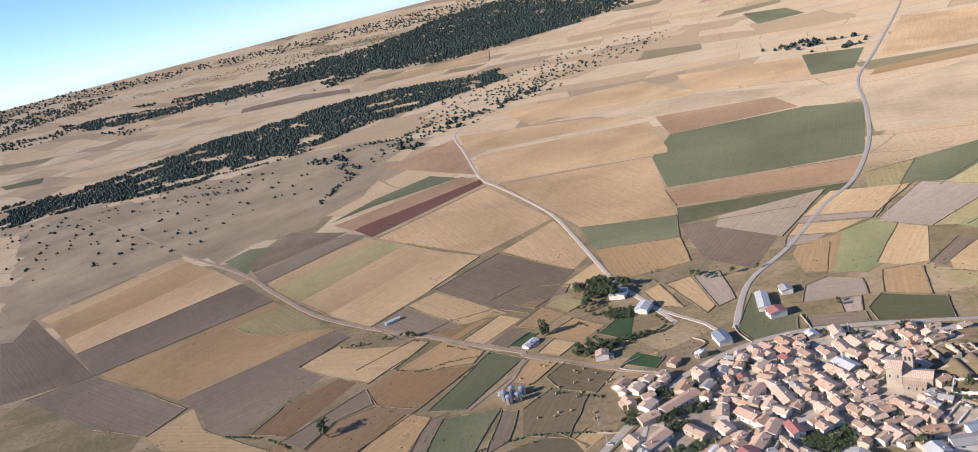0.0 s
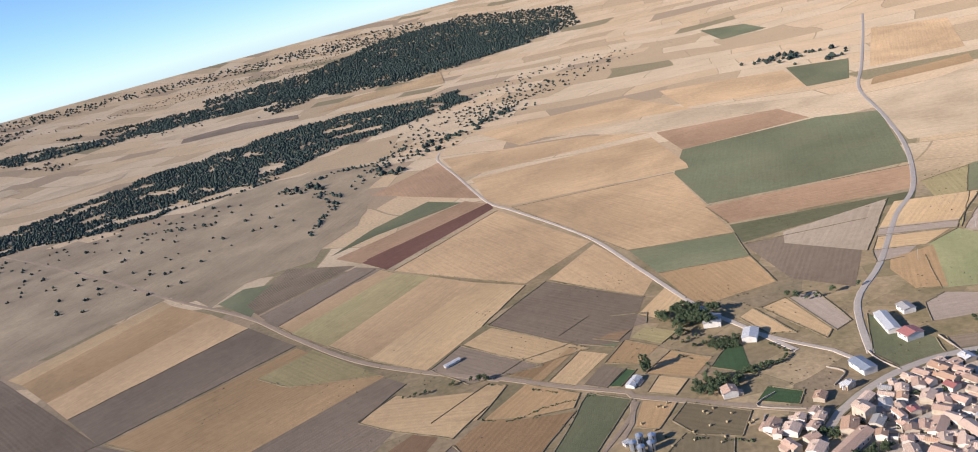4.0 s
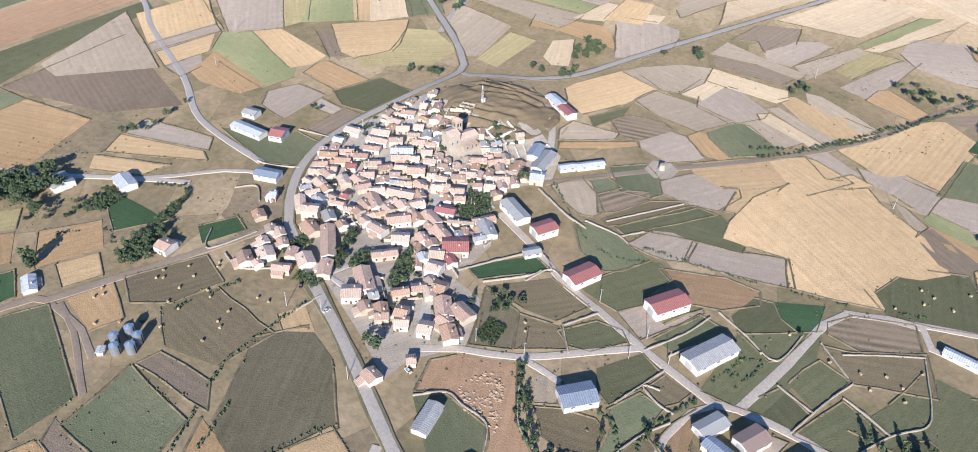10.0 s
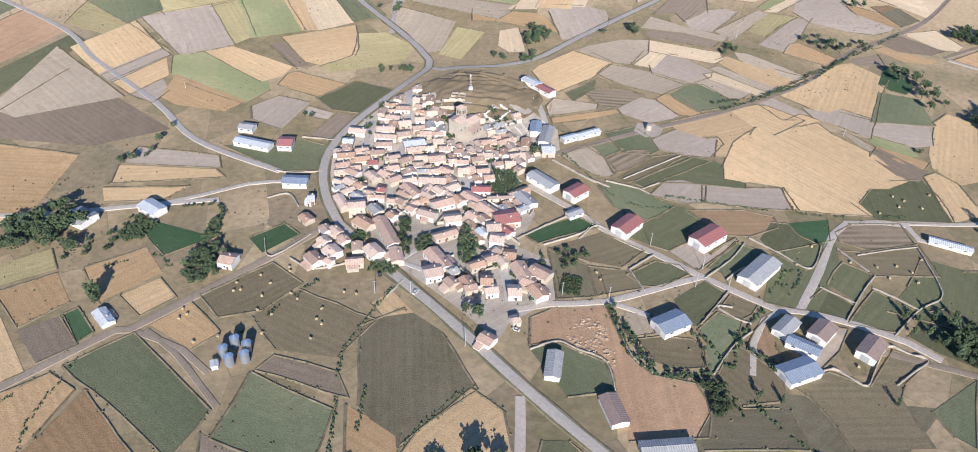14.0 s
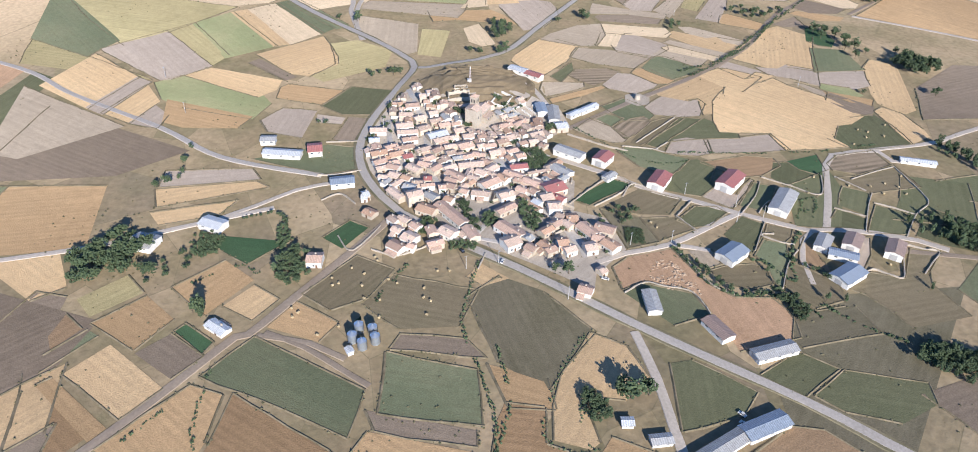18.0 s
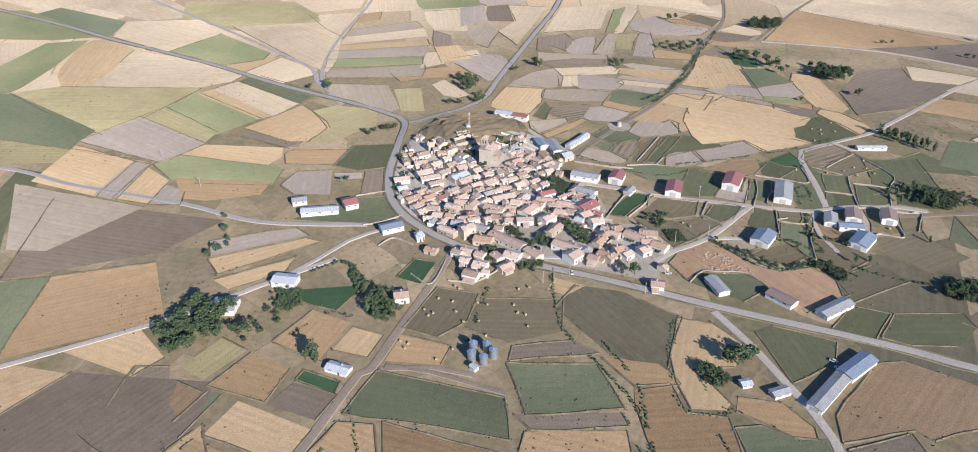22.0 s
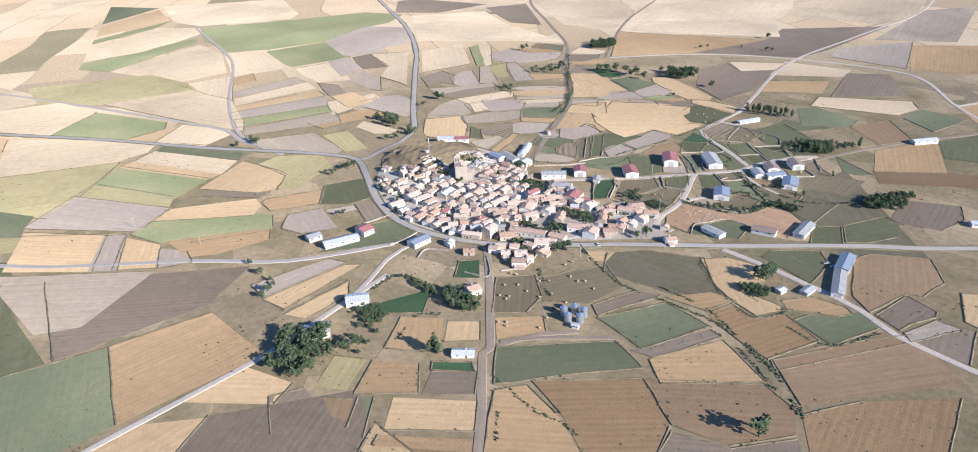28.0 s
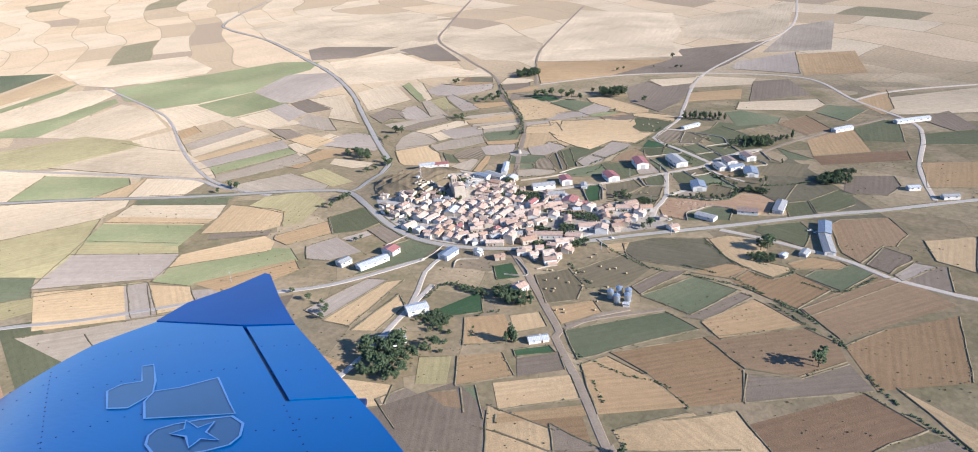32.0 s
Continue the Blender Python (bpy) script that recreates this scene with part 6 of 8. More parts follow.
house("tile", 102.0, 358.6, -144, 6.4, 7.0, 3.7)
house("pale", 93.1, 352.4, -79, 8.3, 9.0, 4.6)
house("pale", 81.5, 349.8, -95, 8.3, 9.0, 5.0)
house("red", 91.2, 344.0, -140, 7.8, 6.0, 3.7)
house("pale", 71.7, 348.4, -129, 5.5, 6.0, 3.7)
house("orange", 68.1, 342.4, -94, 7.0, 10.0, 3.7)
house("tile", 54.9, 335.9, -155, 14.0, 9.0, 3.7)
house("tile", 54.4, 325.5, -125, 12.1, 9.0, 3.7)
house("orange", 38.1, 327.3, -150, 10.3, 8.0, 3.7)
house("tile", 46.0, 332.4, -115, 7.1, 7.0, 3.7)
house("pale", 38.2, 339.7, -85, 7.1, 9.0, 3.7)
house("orange", 58.8, 360.8, -60, 9.0, 6.0, 3.7)
house("tile", 64.7, 352.6, -63, 7.7, 6.0, 3.7)
house("orange", 44.0, 365.6, -152, 7.6, 7.0, 3.7)
house("orange", 44.6, 354.7, -89, 6.5, 8.0, 4.4)
house("tile", 40.0, 363.6, -70, 7.1, 7.0, 3.7)
house("grey", 52.9, 373.8, -54, 5.2, 7.0, 3.7)
house("grey", 125.2, 333.0, -149, 15.0, 9.0, 3.0)
house("pale", 126.3, 349.1, -81, 15.5, 3.5, 2.8)
house("orange", 90.0, 363.2, -158, 20.2, 5.0, 2.8)
house("pale", 140.7, 407.2, -67, 8.9, 7.0, 3.7)
house("tile", 141.7, 417.0, -53, 8.9, 7.0, 3.7)
house("pale", 134.9, 379.3, -51, 8.6, 7.0, 3.7)
house("pale", 144.2, 431.1, -141, 10.0, 7.0, 3.7)
house("tile", 147.8, 423.3, -123, 8.5, 7.0, 3.7)
house("tile", 148.3, 444.4, -123, 8.5, 7.0, 3.7)
house("pale", 137.7, 444.7, -126, 7.2, 7.0, 3.7)
house("tile", 124.6, 408.5, -128, 8.4, 6.0, 3.7)
house("pale", 130.9, 387.0, -133, 7.4, 7.0, 3.7)
house("tile", 104.9, 365.2, -138, 7.3, 6.0, 3.7)
house("white", 89.0, 358.9, -144, 6.2, 6.0, 3.7)
house("pale", 62.6, 346.2, -150, 6.8, 6.0, 3.7)
house("tile", 77.2, 437.9, -144, 6.6, 6.0, 3.7)
house("pale", 75.3, 449.0, -131, 6.4, 6.0, 3.7)
house("pale", 86.2, 450.2, -144, 6.8, 6.0, 3.7)
house("tile", 43.3, 373.9, -139, 6.7, 7.0, 3.7)
house("pale", 38.3, 352.3, -75, 7.2, 7.0, 3.7)

# ---- farm sheds ----
barn("red", 92.7, 225.8, -49, 21.0, 12.0, 5.7)
barn("red", 101.1, 272.4, -41, 18.0, 11.0, 5.0)
barn("grey", 64.5, 202.2, -43, 27.6, 12.0, 4.5)
barn("blue", 18.8, 259.3, -59, 16.9, 12.0, 4.5)
barn("brown", 18.3, 181.3, -43, 14.3, 10.0, 4.4)
barn("brown", 7.4, 159.9, -42, 15.7, 10.0, 4.6)
barn("grey", 20.9, 199.1, -43, 15.0, 8.3, 3.6)
barn("blue", 7.7, 194.0, -123, 16.1, 7.4, 3.6)
barn("blue", -9.8, 201.5, -65, 19.1, 12.0, 4.0)
barn("grey", -12.8, 320.6, 172, 17.1, 7.4, 3.1)
barn("brown", -38.8, 294.1, -164, 16.9, 8.4, 3.3)
barn("grey", -58.7, 272.7, -82, 23.8, 8.3, 3.1)
barn("grey", -110.1, 325.4, -68, 36.9, 7.8, 2.7)
barn("blue", -102.1, 299.9, -76, 23.7, 9.2, 3.2)
barn("grey", -100.6, 349.2, -93, 9.6, 5.5, 2.3)
barn("white", -88.5, 360.8, -101, 5.3, 4.6, 2.3)
barn("grey", 203.8, 528.7, -98, 10.4, 8.3, 3.6)
barn("white", 181.9, 518.4, -106, 26.5, 8.3, 3.6)
barn("red", 182.6, 496.2, -89, 9.5, 12.0, 4.5)
barn("blue", 136.5, 479.2, -89, 15.3, 9.2, 4.0)
barn("white", 102.1, 558.0, -124, 14.8, 10.1, 4.0)
barn("grey", 90.6, 595.8, -116, 14.4, 12.9, 4.0)
barn("white", 286.1, 326.5, -135, 15.6, 8.3, 4.5)
barn("red", 275.3, 315.9, -136, 14.6, 8.3, 4.5)
barn("white", -107.4, 665.6, 24, 14.6, 3.7, 2.0)
barn("white", -106.5, -43.8, -134, 41.1, 7.4, 3.6)
barn("white", -49.1, 22.1, -124, 23.7, 7.4, 3.6)
barn("white", -144.5, 175.6, -144, 10.3, 6.4, 3.1)
barn("grey", -174.1, 183.5, -146, 13.4, 6.4, 3.1)
barn("white", 101.1, 77.5, -114, 23.8, 5.5, 2.7)
barn("red", 134.2, 301.0, -46, 13.6, 10.1, 5.4)
barn("grey", 146.4, 321.5, -136, 21.1, 9.2, 4.5)
barn("blue", 214.9, 324.7, 175, 15.2, 7.4, 4.0)
barn("grey", 205.9, 317.3, 169, 23.0, 8.3, 4.0)
barn("white", 205.4, 301.4, -59, 10.8, 5.5, 3.1)
barn("white", 212.9, 287.7, -59, 19.2, 5.5, 3.1)
barn("grey", 113.0, 303.1, -57, 9.8, 5.5, 3.1)

# ---- woods, trees and hedges ----
wood(8, (-1243, 2081), (-1048, 2061), (-969, 2117), (-871, 2237), (-761, 2366), (-583, 2437), (-377, 2545), (-170, 2543), (-9, 2396), (147, 2391), (143, 2159), (-53, 2015), (-150, 1963), (-300, 1865), (-406, 1775), (-501, 1805), (-580, 1716), (-723, 1719), (-856, 1765), (-999, 1791), (-1065, 1749))
wood(12, (-1748, 3562), (-1135, 3477), (-736, 3577), (-421, 3552), (116, 3504), (591, 3103), (759, 3168), (446, 2989), (206, 3007), (-241, 3281), (-608, 3267), (-1001, 3273), (-1470, 3277))
wood(14, (-862, 3801), (-323, 3904), (69, 4247), (349, 4332), (753, 3347), (455, 3040), (111, 3046), (-295, 3298), (-653, 3399))
wood(26, (-227, 1445), (-55, 1766), (151, 2066), (235, 1759), (23, 1605), (-107, 1473))
wood(40, (-1065, 1749), (-617, 1697), (-429, 1672), (-287, 1362), (-447, 1139), (-771, 1205))
wood(30, (-235, 1309), (-53, 1960), (193, 2286), (531, 2371), (200, 1717), (-29, 1643))
wood(24, (-1759, 3952), (-1282, 4023), (-937, 4230), (-334, 4185), (10, 4457), (-323, 3904), (-890, 3954), (-1415, 3942))
wood(18, (-2218, 4016), (-1896, 4147), (-1634, 4132), (-1810, 3779), (-2006, 3577))
wood(18, (-330, 1628), (-236, 1561), (-230, 1479), (-320, 1567))
wood(22, (-120, 1530), (38, 1736), (190, 1839), (188, 1756), (35, 1634), (-114, 1462))
wood(24, (-57, 1638), (187, 1964), (414, 2223), (376, 2020), (168, 1800), (-56, 1532))
wood(30, (310, 2090), (532, 2366), (662, 2287), (555, 2103), (345, 1871))
wood(16, (630, 1574), (722, 1550), (782, 1455), (724, 1371), (658, 1445))
wood(15, (-1457, 3685), (-627, 3607), (-82, 3769), (532, 3535), (627, 3174), (277, 2983), (32, 2908), (-455, 3203), (-1010, 3444))

wood(17, (-500, 2980), (-280, 3136), (-37, 3012), (158, 2908), (453, 3028), (760, 3168), (900, 3700), (500, 4350), (0, 4250), (-400, 3800), gaps=-0.2)
wood(26, (-2340, 4273), (-2083, 4453), (-1745, 4471), (-1417, 4548), (-1065, 4565), (-710, 4597), (-349, 4647), (17, 4628), (300, 4526), (251, 4036), (0, 4212), (-201, 4251), (-477, 4346), (-753, 4359), (-1028, 4360), (-1368, 4354), (-1672, 4247), (-1995, 4233), (-2092, 4155), (-2227, 4034), gaps=0.34, size=5.5)
wood(34, (-1253, 3413), (-1046, 3449), (-761, 3392), (-690, 3141), (-958, 3204), (-1163, 3208), gaps=0.5, size=4)
wood(26, (-1401, 3163), (-1307, 3182), (-1185, 3118), (-1213, 2918), size=5)
wood(22, (-1946, 3454), (-1754, 3389), (-1624, 3462), (-1599, 3336), (-1704, 3221), (-1834, 3227), size=6)
scrub_line(9, 3.4, (-201, 1418), (-247, 1496), (-216, 1359), (-231, 1316), (-249, 1210))
scrub_line(8, 3.6, (-322, 1600), (-271, 1613), (-220, 1649), (-138, 1634), (-70, 1706))
scrub_line(10, 3.2, (-161, 1568), (-109, 1572), (-57, 1595))
scrub_line(9, 3.0, (-586, 1553), (-534, 1551), (-447, 1486))
scrub_line(10, 2.6, (-343, 1353), (-284, 1338))
scrub_line(6, 3.6, (-592, 1759), (-443, 1740), (-348, 1774))
scrub_line(9, 3.0, (-367, 1483), (-317, 1482))
copse(4.5, (101.9, 408.4), (103.1, 403.3), (86.3, 401.0), (67.9, 399.7), (73.6, 405.6), (87.7, 408.7))
copse(4, (85.5, 396.4), (87.5, 388.1), (76.8, 386.3), (71.1, 391.4), (72.1, 397.0))
copse(4.5, (98.5, 368.7), (96.1, 363.9), (78.7, 358.0), (62.9, 364.0), (62.6, 369.9), (77.8, 372.2))
copse(4, (64.4, 341.9), (59.6, 333.4), (48.4, 335.6), (52.5, 341.4))
copse(3, (146.2, 438.9), (145.6, 436.0), (133.7, 436.8), (134.5, 441.3))
copse(3.5, (88.4, 431.3), (85.7, 423.9), (73.0, 427.6), (69.3, 435.6), (77.4, 437.3))
copse(3.5, (61.4, 419.8), (58.7, 405.2), (49.7, 403.1), (52.9, 421.1))
copse(1.6, (57.3, 312.1), (53.6, 301.4), (38.8, 304.8), (41.8, 315.5))
copse(10, (105.4, 614.4), (91.0, 589.3), (64.9, 603.8), (57.0, 627.4), (83.3, 635.2))
copse(11, (279.0, -28.9), (257.2, -64.1), (233.8, -27.0), (263.9, -4.5))
copse(9, (458.9, -100.3), (443.0, -133.6), (415.1, -96.9), (437.3, -71.5))
copse(7, (-67.5, 186.8), (-89.7, 152.1), (-99.2, 184.7), (-73.9, 205.3))
copse(2.2, (162.1, 352.3), (158.5, 339.2), (145.0, 335.7), (132.2, 345.6), (136.2, 360.2))
copse(6, (75.5, 507.5), (53.6, 505.5), (44.7, 501.3), (33.0, 513.0), (46.3, 522.2), (64.7, 516.9))
copse(3.5, (96.0, 564.1), (89.2, 550.1), (73.1, 554.7), (73.7, 569.4))
copse(3.5, (104.7, 515.6), (79.8, 511.9), (65.3, 517.5), (88.4, 520.7))
copse(5, (-63.8, 373.1), (-73.5, 366.2), (-85.3, 366.0), (-84.6, 378.1), (-72.9, 378.7))
copse(5, (33.4, 97.2), (12.9, 80.7), (-2.5, 108.3), (17.0, 124.6))
copse(5, (-61.6, 192.4), (-82.3, 167.8), (-91.4, 181.0), (-77.2, 201.3))
copse(4.5, (-18.3, 251.8), (-18.8, 239.3), (-33.0, 238.0), (-42.2, 248.6), (-28.4, 249.5))

row(5, (31.3, 287.7), (12.3, 281.9), (0.5, 277.8), (-12.3, 271.1), (-16.5, 259.9), (-17.3, 252.0))
row(4, (7.2, 225.1), (-1.4, 216.2))
row(7, (154.6, 599.0), (163.3, 585.2), (176.8, 586.1), (190.9, 581.8), (203.9, 581.5))
row(4, (-152.2, 633.5), (-133.7, 629.1), (-111.1, 628.6))
row(3, (274.6, 185.8), (290.3, 143.9), (331.1, 88.1), (415.0, 12.5))
row(3, (263.6, 181.1), (290.9, 138.9), (337.8, 89.2), (390.9, 28.0), (440.5, -26.2))
row(3, (79.8, 511.9), (107.7, 518.6), (107.4, 540.0))
row(5, (34.0, 110.7), (17.8, 102.7), (12.9, 80.7), (-6.2, 78.1))
row(10, (123.0, 47.0), (101.0, 39.5), (78.0, 32.0))
row(7, (119.0, 52.0), (98.0, 44.0), (84.0, 40.0))
row(4, (13.1, 227.2), (3.8, 221.2), (-8.6, 213.2))
row(9, (61.8, 589.1), (78.7, 613.0), (90.1, 619.6), (91.2, 602.4))

tree("broad", -147.8, 490.9, 15.0)
tree("broad", 416.2, 231.5, 11.0)
tree("broad", 382.3, 328.9, 11.0)
tree("broad", 344.0, 357.6, 7.0)
tree("broad", 339.2, 349.3, 7.0)
tree("broad", 447.9, 469.1, 7.0)
tree("broad", 304.3, 447.7, 6.0)
tree("broad", 312.5, 449.7, 5.0)
tree("broad", 513.8, -19.1, 8.0)
tree("broad", 200.7, -10.7, 10.0)
tree("broad", 213.0, 49.0, 5.0)
tree("broad", 279.4, -279.2, 10.0)
tree("broad", 278.3, -206.8, 5.0)
tree("broad", 243.6, -213.6, 7.0)
tree("broad", 237.5, -215.7, 6.0)
tree("broad", 315.8, -180.4, 6.0)
tree("broad", 320.9, -169.4, 6.0)
tree("broad", 396.1, 47.7, 7.0)
tree("broad", 408.8, 52.3, 6.0)
tree("broad", 421.6, 56.9, 6.0)
tree("broad", 289.0, -32.9, 8.0)
tree("broad", 292.7, -4.8, 7.0)
tree("broad", 382.6, 149.6, 6.0)
tree("poplar", 121.5, 45.7, 11.0)
tree("poplar", 116.3, 43.4, 10.0)
tree("poplar", 111.0, 41.1, 11.0)
tree("poplar", 105.8, 38.8, 9.0)
tree("poplar", 99.5, 39.1, 10.0)
tree("poplar", 94.3, 36.8, 11.0)
tree("poplar", 89.2, 34.5, 9.0)
tree("poplar", 83.0, 34.8, 12.0)
tree("poplar", 77.9, 32.5, 9.0)
tree("poplar", 14.2, 108.5, 12.0)
tree("poplar", 7.5, 114.9, 11.0)
tree("poplar", 17.4, 112.5, 10.0)
tree("poplar", -10.9, 73.7, 11.0)
tree("poplar", -8.3, 82.5, 8.0)
tree("poplar", 27.7, 107.7, 9.0)
tree("poplar", 35.7, 104.0, 7.0)
tree("poplar", -0.1, 94.0, 7.0)
tree("poplar", -3.3, 87.5, 8.0)
tree("poplar", 23.4, 556.8, 11.0)
tree("poplar", 24.1, 562.1, 9.0)
tree("poplar", 19.7, 558.0, 8.0)
tree("poplar", 49.9, 520.9, 9.0)
tree("broad", 42.2, 517.6, 8.0)
tree("broad", 57.7, 517.3, 8.0)
tree("broad", 55.0, 508.8, 7.0)
tree("broad", 67.2, 508.2, 7.0)
tree("broad", 47.3, 507.6, 7.0)
tree("broad", 62.8, 502.7, 6.0)
tree("bush", 85.3, 563.9, 4.0)
tree("bush", 78.3, 573.6, 4.0)
tree("bush", 72.0, 583.1, 4.0)
tree("bush", 82.3, 559.4, 4.0)
tree("bush", 71.7, 569.9, 4.0)
tree("bush", 64.8, 581.6, 4.0)
tree("bush", 75.5, 558.5, 4.0)
tree("bush", 64.1, 570.1, 4.0)
tree("bush", 59.5, 580.4, 4.0)
tree("bush", 69.0, 592.3, 4.0)
tree("bush", 62.2, 591.8, 4.0)
tree("bush", 54.5, 589.9, 4.0)
tree("broad", -74.2, 353.5, 14.0)
tree("broad", -70.7, 357.9, 11.0)
tree("broad", -73.9, 344.7, 10.0)
tree("broad", -69.6, 344.7, 9.0)
tree("broad", 20.1, 357.8, 10.0)
tree("broad", 23.2, 364.7, 7.0)
tree("broad", 217.2, 390.8, 7.0)
tree("broad", 214.3, 387.0, 6.0)
tree("broad", 237.7, 438.7, 5.0)
tree("broad", 182.6, 327.3, 7.0)
tree("broad", 184.0, 320.9, 6.0)
tree("broad", 211.7, 442.8, 5.0)
tree("broad", 201.1, 435.1, 4.0)
tree("broad", 224.9, 427.1, 5.0)
tree("broad", 219.5, 339.8, 4.0)
tree("bush", 157.9, 351.2, 5.0)
tree("bush", 150.0, 346.7, 5.0)
tree("bush", 143.3, 339.6, 4.0)
tree("bush", 148.9, 356.4, 4.0)
tree("bush", 159.3, 342.3, 4.0)
tree("bush", 228.1, 355.3, 5.0)
tree("bush", 220.3, 352.4, 5.0)
tree("bush", 183.7, 357.8, 4.0)
tree("bush", 74.1, 314.1, 5.0)
tree("bush", 69.2, 309.8, 5.0)
tree("bush", 71.6, 304.4, 5.0)
tree("bush", 76.5, 308.8, 5.0)
tree("bush", 64.3, 305.5, 5.0)
tree("bush", 73.9, 299.0, 5.0)
tree("bush", 62.1, 310.8, 5.0)
tree("broad", 401.5, 64.5, 9.0)
tree("broad", 404.0, 50.5, 10.0)
tree("broad", 400.0, 35.7, 8.0)
tree("broad", 413.7, 72.1, 8.0)
tree("broad", 408.9, 22.3, 8.0)
tree("broad", 392.0, 59.2, 8.0)
tree("broad", 391.6, 46.1, 8.0)
tree("broad", 348.1, 16.8, 12.0)
tree("broad", 342.6, 8.9, 12.0)
tree("broad", 332.5, 2.8, 13.0)
tree("broad", 317.8, 1.2, 12.0)
tree("broad", 302.2, 1.5, 13.0)
tree("broad", 333.4, 17.0, 10.0)
tree("broad", 302.8, 10.1, 11.0)
tree("broad", 282.7, 12.2, 10.0)
tree("broad", 408.7, 229.2, 10.0)
tree("broad", 378.1, 320.8, 10.0)
tree("broad", 370.0, 328.7, 9.0)
tree("broad", 386.3, 312.8, 9.0)
tree("broad", 336.7, 332.8, 6.0)
tree("broad", 381.1, 143.5, 7.0)
tree("broad", 372.5, 155.6, 7.0)
tree("broad", 389.7, 147.3, 6.0)
tree("broad", 509.9, -6.5, 10.0)
tree("broad", 442.2, 450.3, 8.0)
tree("broad", 309.9, 433.3, 5.0)
tree("broad", 307.0, 427.7, 5.0)
tree("broad", 309.0, 440.9, 5.0)
tree("broad", 406.7, 258.3, 7.0)
tree("broad", 185.2, 326.4, 8.0)
tree("broad", 94.5, 157.8, 4.0)
tree("broad", 224.7, 487.8, 5.0)
tree("broad", 226.0, 492.9, 5.0)
tree("poplar", -26.3, 224.6, 7.0)
tree("poplar", -28.4, 214.0, 6.0)
tree("poplar", 21.8, 132.4, 8.0)
tree("poplar", 23.1, 123.1, 8.0)
tree("poplar", 15.6, 118.4, 8.0)
tree("poplar", -26.4, 159.3, 6.0)
tree("poplar", 24.8, 110.5, 7.0)
tree("poplar", 2.7, 245.0, 5.0)
tree("poplar", -9.0, 244.8, 5.0)
tree("broad", -91.2, 621.9, 7.0)
tree("broad", -86.2, 618.9, 7.0)
tree("broad", -97.0, 626.7, 5.0)
tree("broad", 388.1, 320.5, 10.0)
tree("broad", 396.6, 317.6, 11.0)
tree("broad", 404.1, 314.2, 9.0)
tree("broad", 379.8, 321.1, 9.0)
tree("broad", 406.0, 324.3, 10.0)
tree("broad", 399.3, 308.8, 7.0)
tree("broad", 337.1, 331.5, 9.0)
tree("broad", 338.5, 325.4, 8.0)
tree("broad", 349.6, 324.3, 8.0)
tree("broad", 438.2, 452.7, 9.0)
tree("broad", 451.0, 451.4, 8.0)
tree("broad", 305.4, 429.9, 9.0)
tree("broad", 304.9, 423.8, 8.0)
tree("poplar", 34.6, 131.2, 8.0)
tree("poplar", 31.0, 126.3, 8.0)
tree("poplar", 34.6, 116.0, 8.0)
tree("poplar", 29.0, 110.5, 9.0)
tree("poplar", 20.7, 558.3, 15.0)
tree("poplar", 24.2, 558.4, 11.0)
tree("poplar", -145.2, 486.2, 4.0)
tree("broad", 216.4, 387.5, 4.0)
tree("broad", 213.9, 385.4, 4.0)
tree("broad", 199.8, 436.9, 4.0)
tree("broad", 201.8, 441.9, 4.0)
tree("broad", 179.2, 406.9, 5.0)
tree("broad", 159.5, 393.9, 5.0)
tree("broad", 169.1, 428.3, 4.0)
tree("broad", 169.4, 354.0, 5.0)
tree("broad", 158.5, 353.4, 5.0)
tree("broad", 185.8, 365.0, 4.0)
tree("broad", 230.0, 357.6, 5.0)
tree("broad", 184.8, 325.0, 8.0)
tree("broad", 241.4, 438.8, 6.0)
tree("broad", 193.6, 390.7, 4.0)
tree("broad", 165.5, 424.0, 5.0)
tree("broad", 219.1, 359.4, 3.0)
tree("broad", 216.3, 352.4, 4.0)
tree("broad", 211.9, 356.0, 4.0)
tree("broad", 216.7, 344.4, 3.0)
tree("bush", -9.3, 271.8, 3.0)
tree("bush", -11.9, 265.3, 3.0)
tree("bush", -13.7, 258.2, 3.5)
tree("bush", -14.3, 254.6, 3.0)

hedge(1.8, (14.5, 248.2), (11.1, 242.5), (-7.5, 233.1), (13.5, 224.2), (35.2, 206.8))
hedge(1.6, (-17.6, 254.3), (-19.5, 240.4), (-37.4, 234.5))
hedge(1.4, (-130.8, 451.0), (-153.0, 458.7), (-170.5, 482.5), (-188.9, 502.2), (-212.3, 518.5), (-229.8, 526.7))
hedge(1.2, (-20.6, 549.6), (-54.8, 554.1), (-77.3, 551.6), (-99.8, 565.0))
hedge(1.2, (-42.0, 568.7), (-63.3, 589.8), (-86.6, 613.8))
hedge(1.2, (-81.2, 428.5), (-104.3, 434.7), (-128.1, 448.2))
hedge(1.5, (46.3, 445.2), (21.9, 462.7), (2.9, 476.9))
hedge(1.3, (39.8, 406.3), (-6.4, 423.0), (-36.2, 421.3), (-76.0, 419.6), (-103.6, 426.7), (-134.9, 443.4), (-153.3, 463.8))
hedge(1.2, (140.0, 243.0), (134.4, 213.3), (128.9, 173.2), (126.8, 129.7), (130.8, 92.0))
hedge(1.2, (186.5, 305.4), (144.8, 281.4), (127.2, 263.0), (127.2, 240.4))
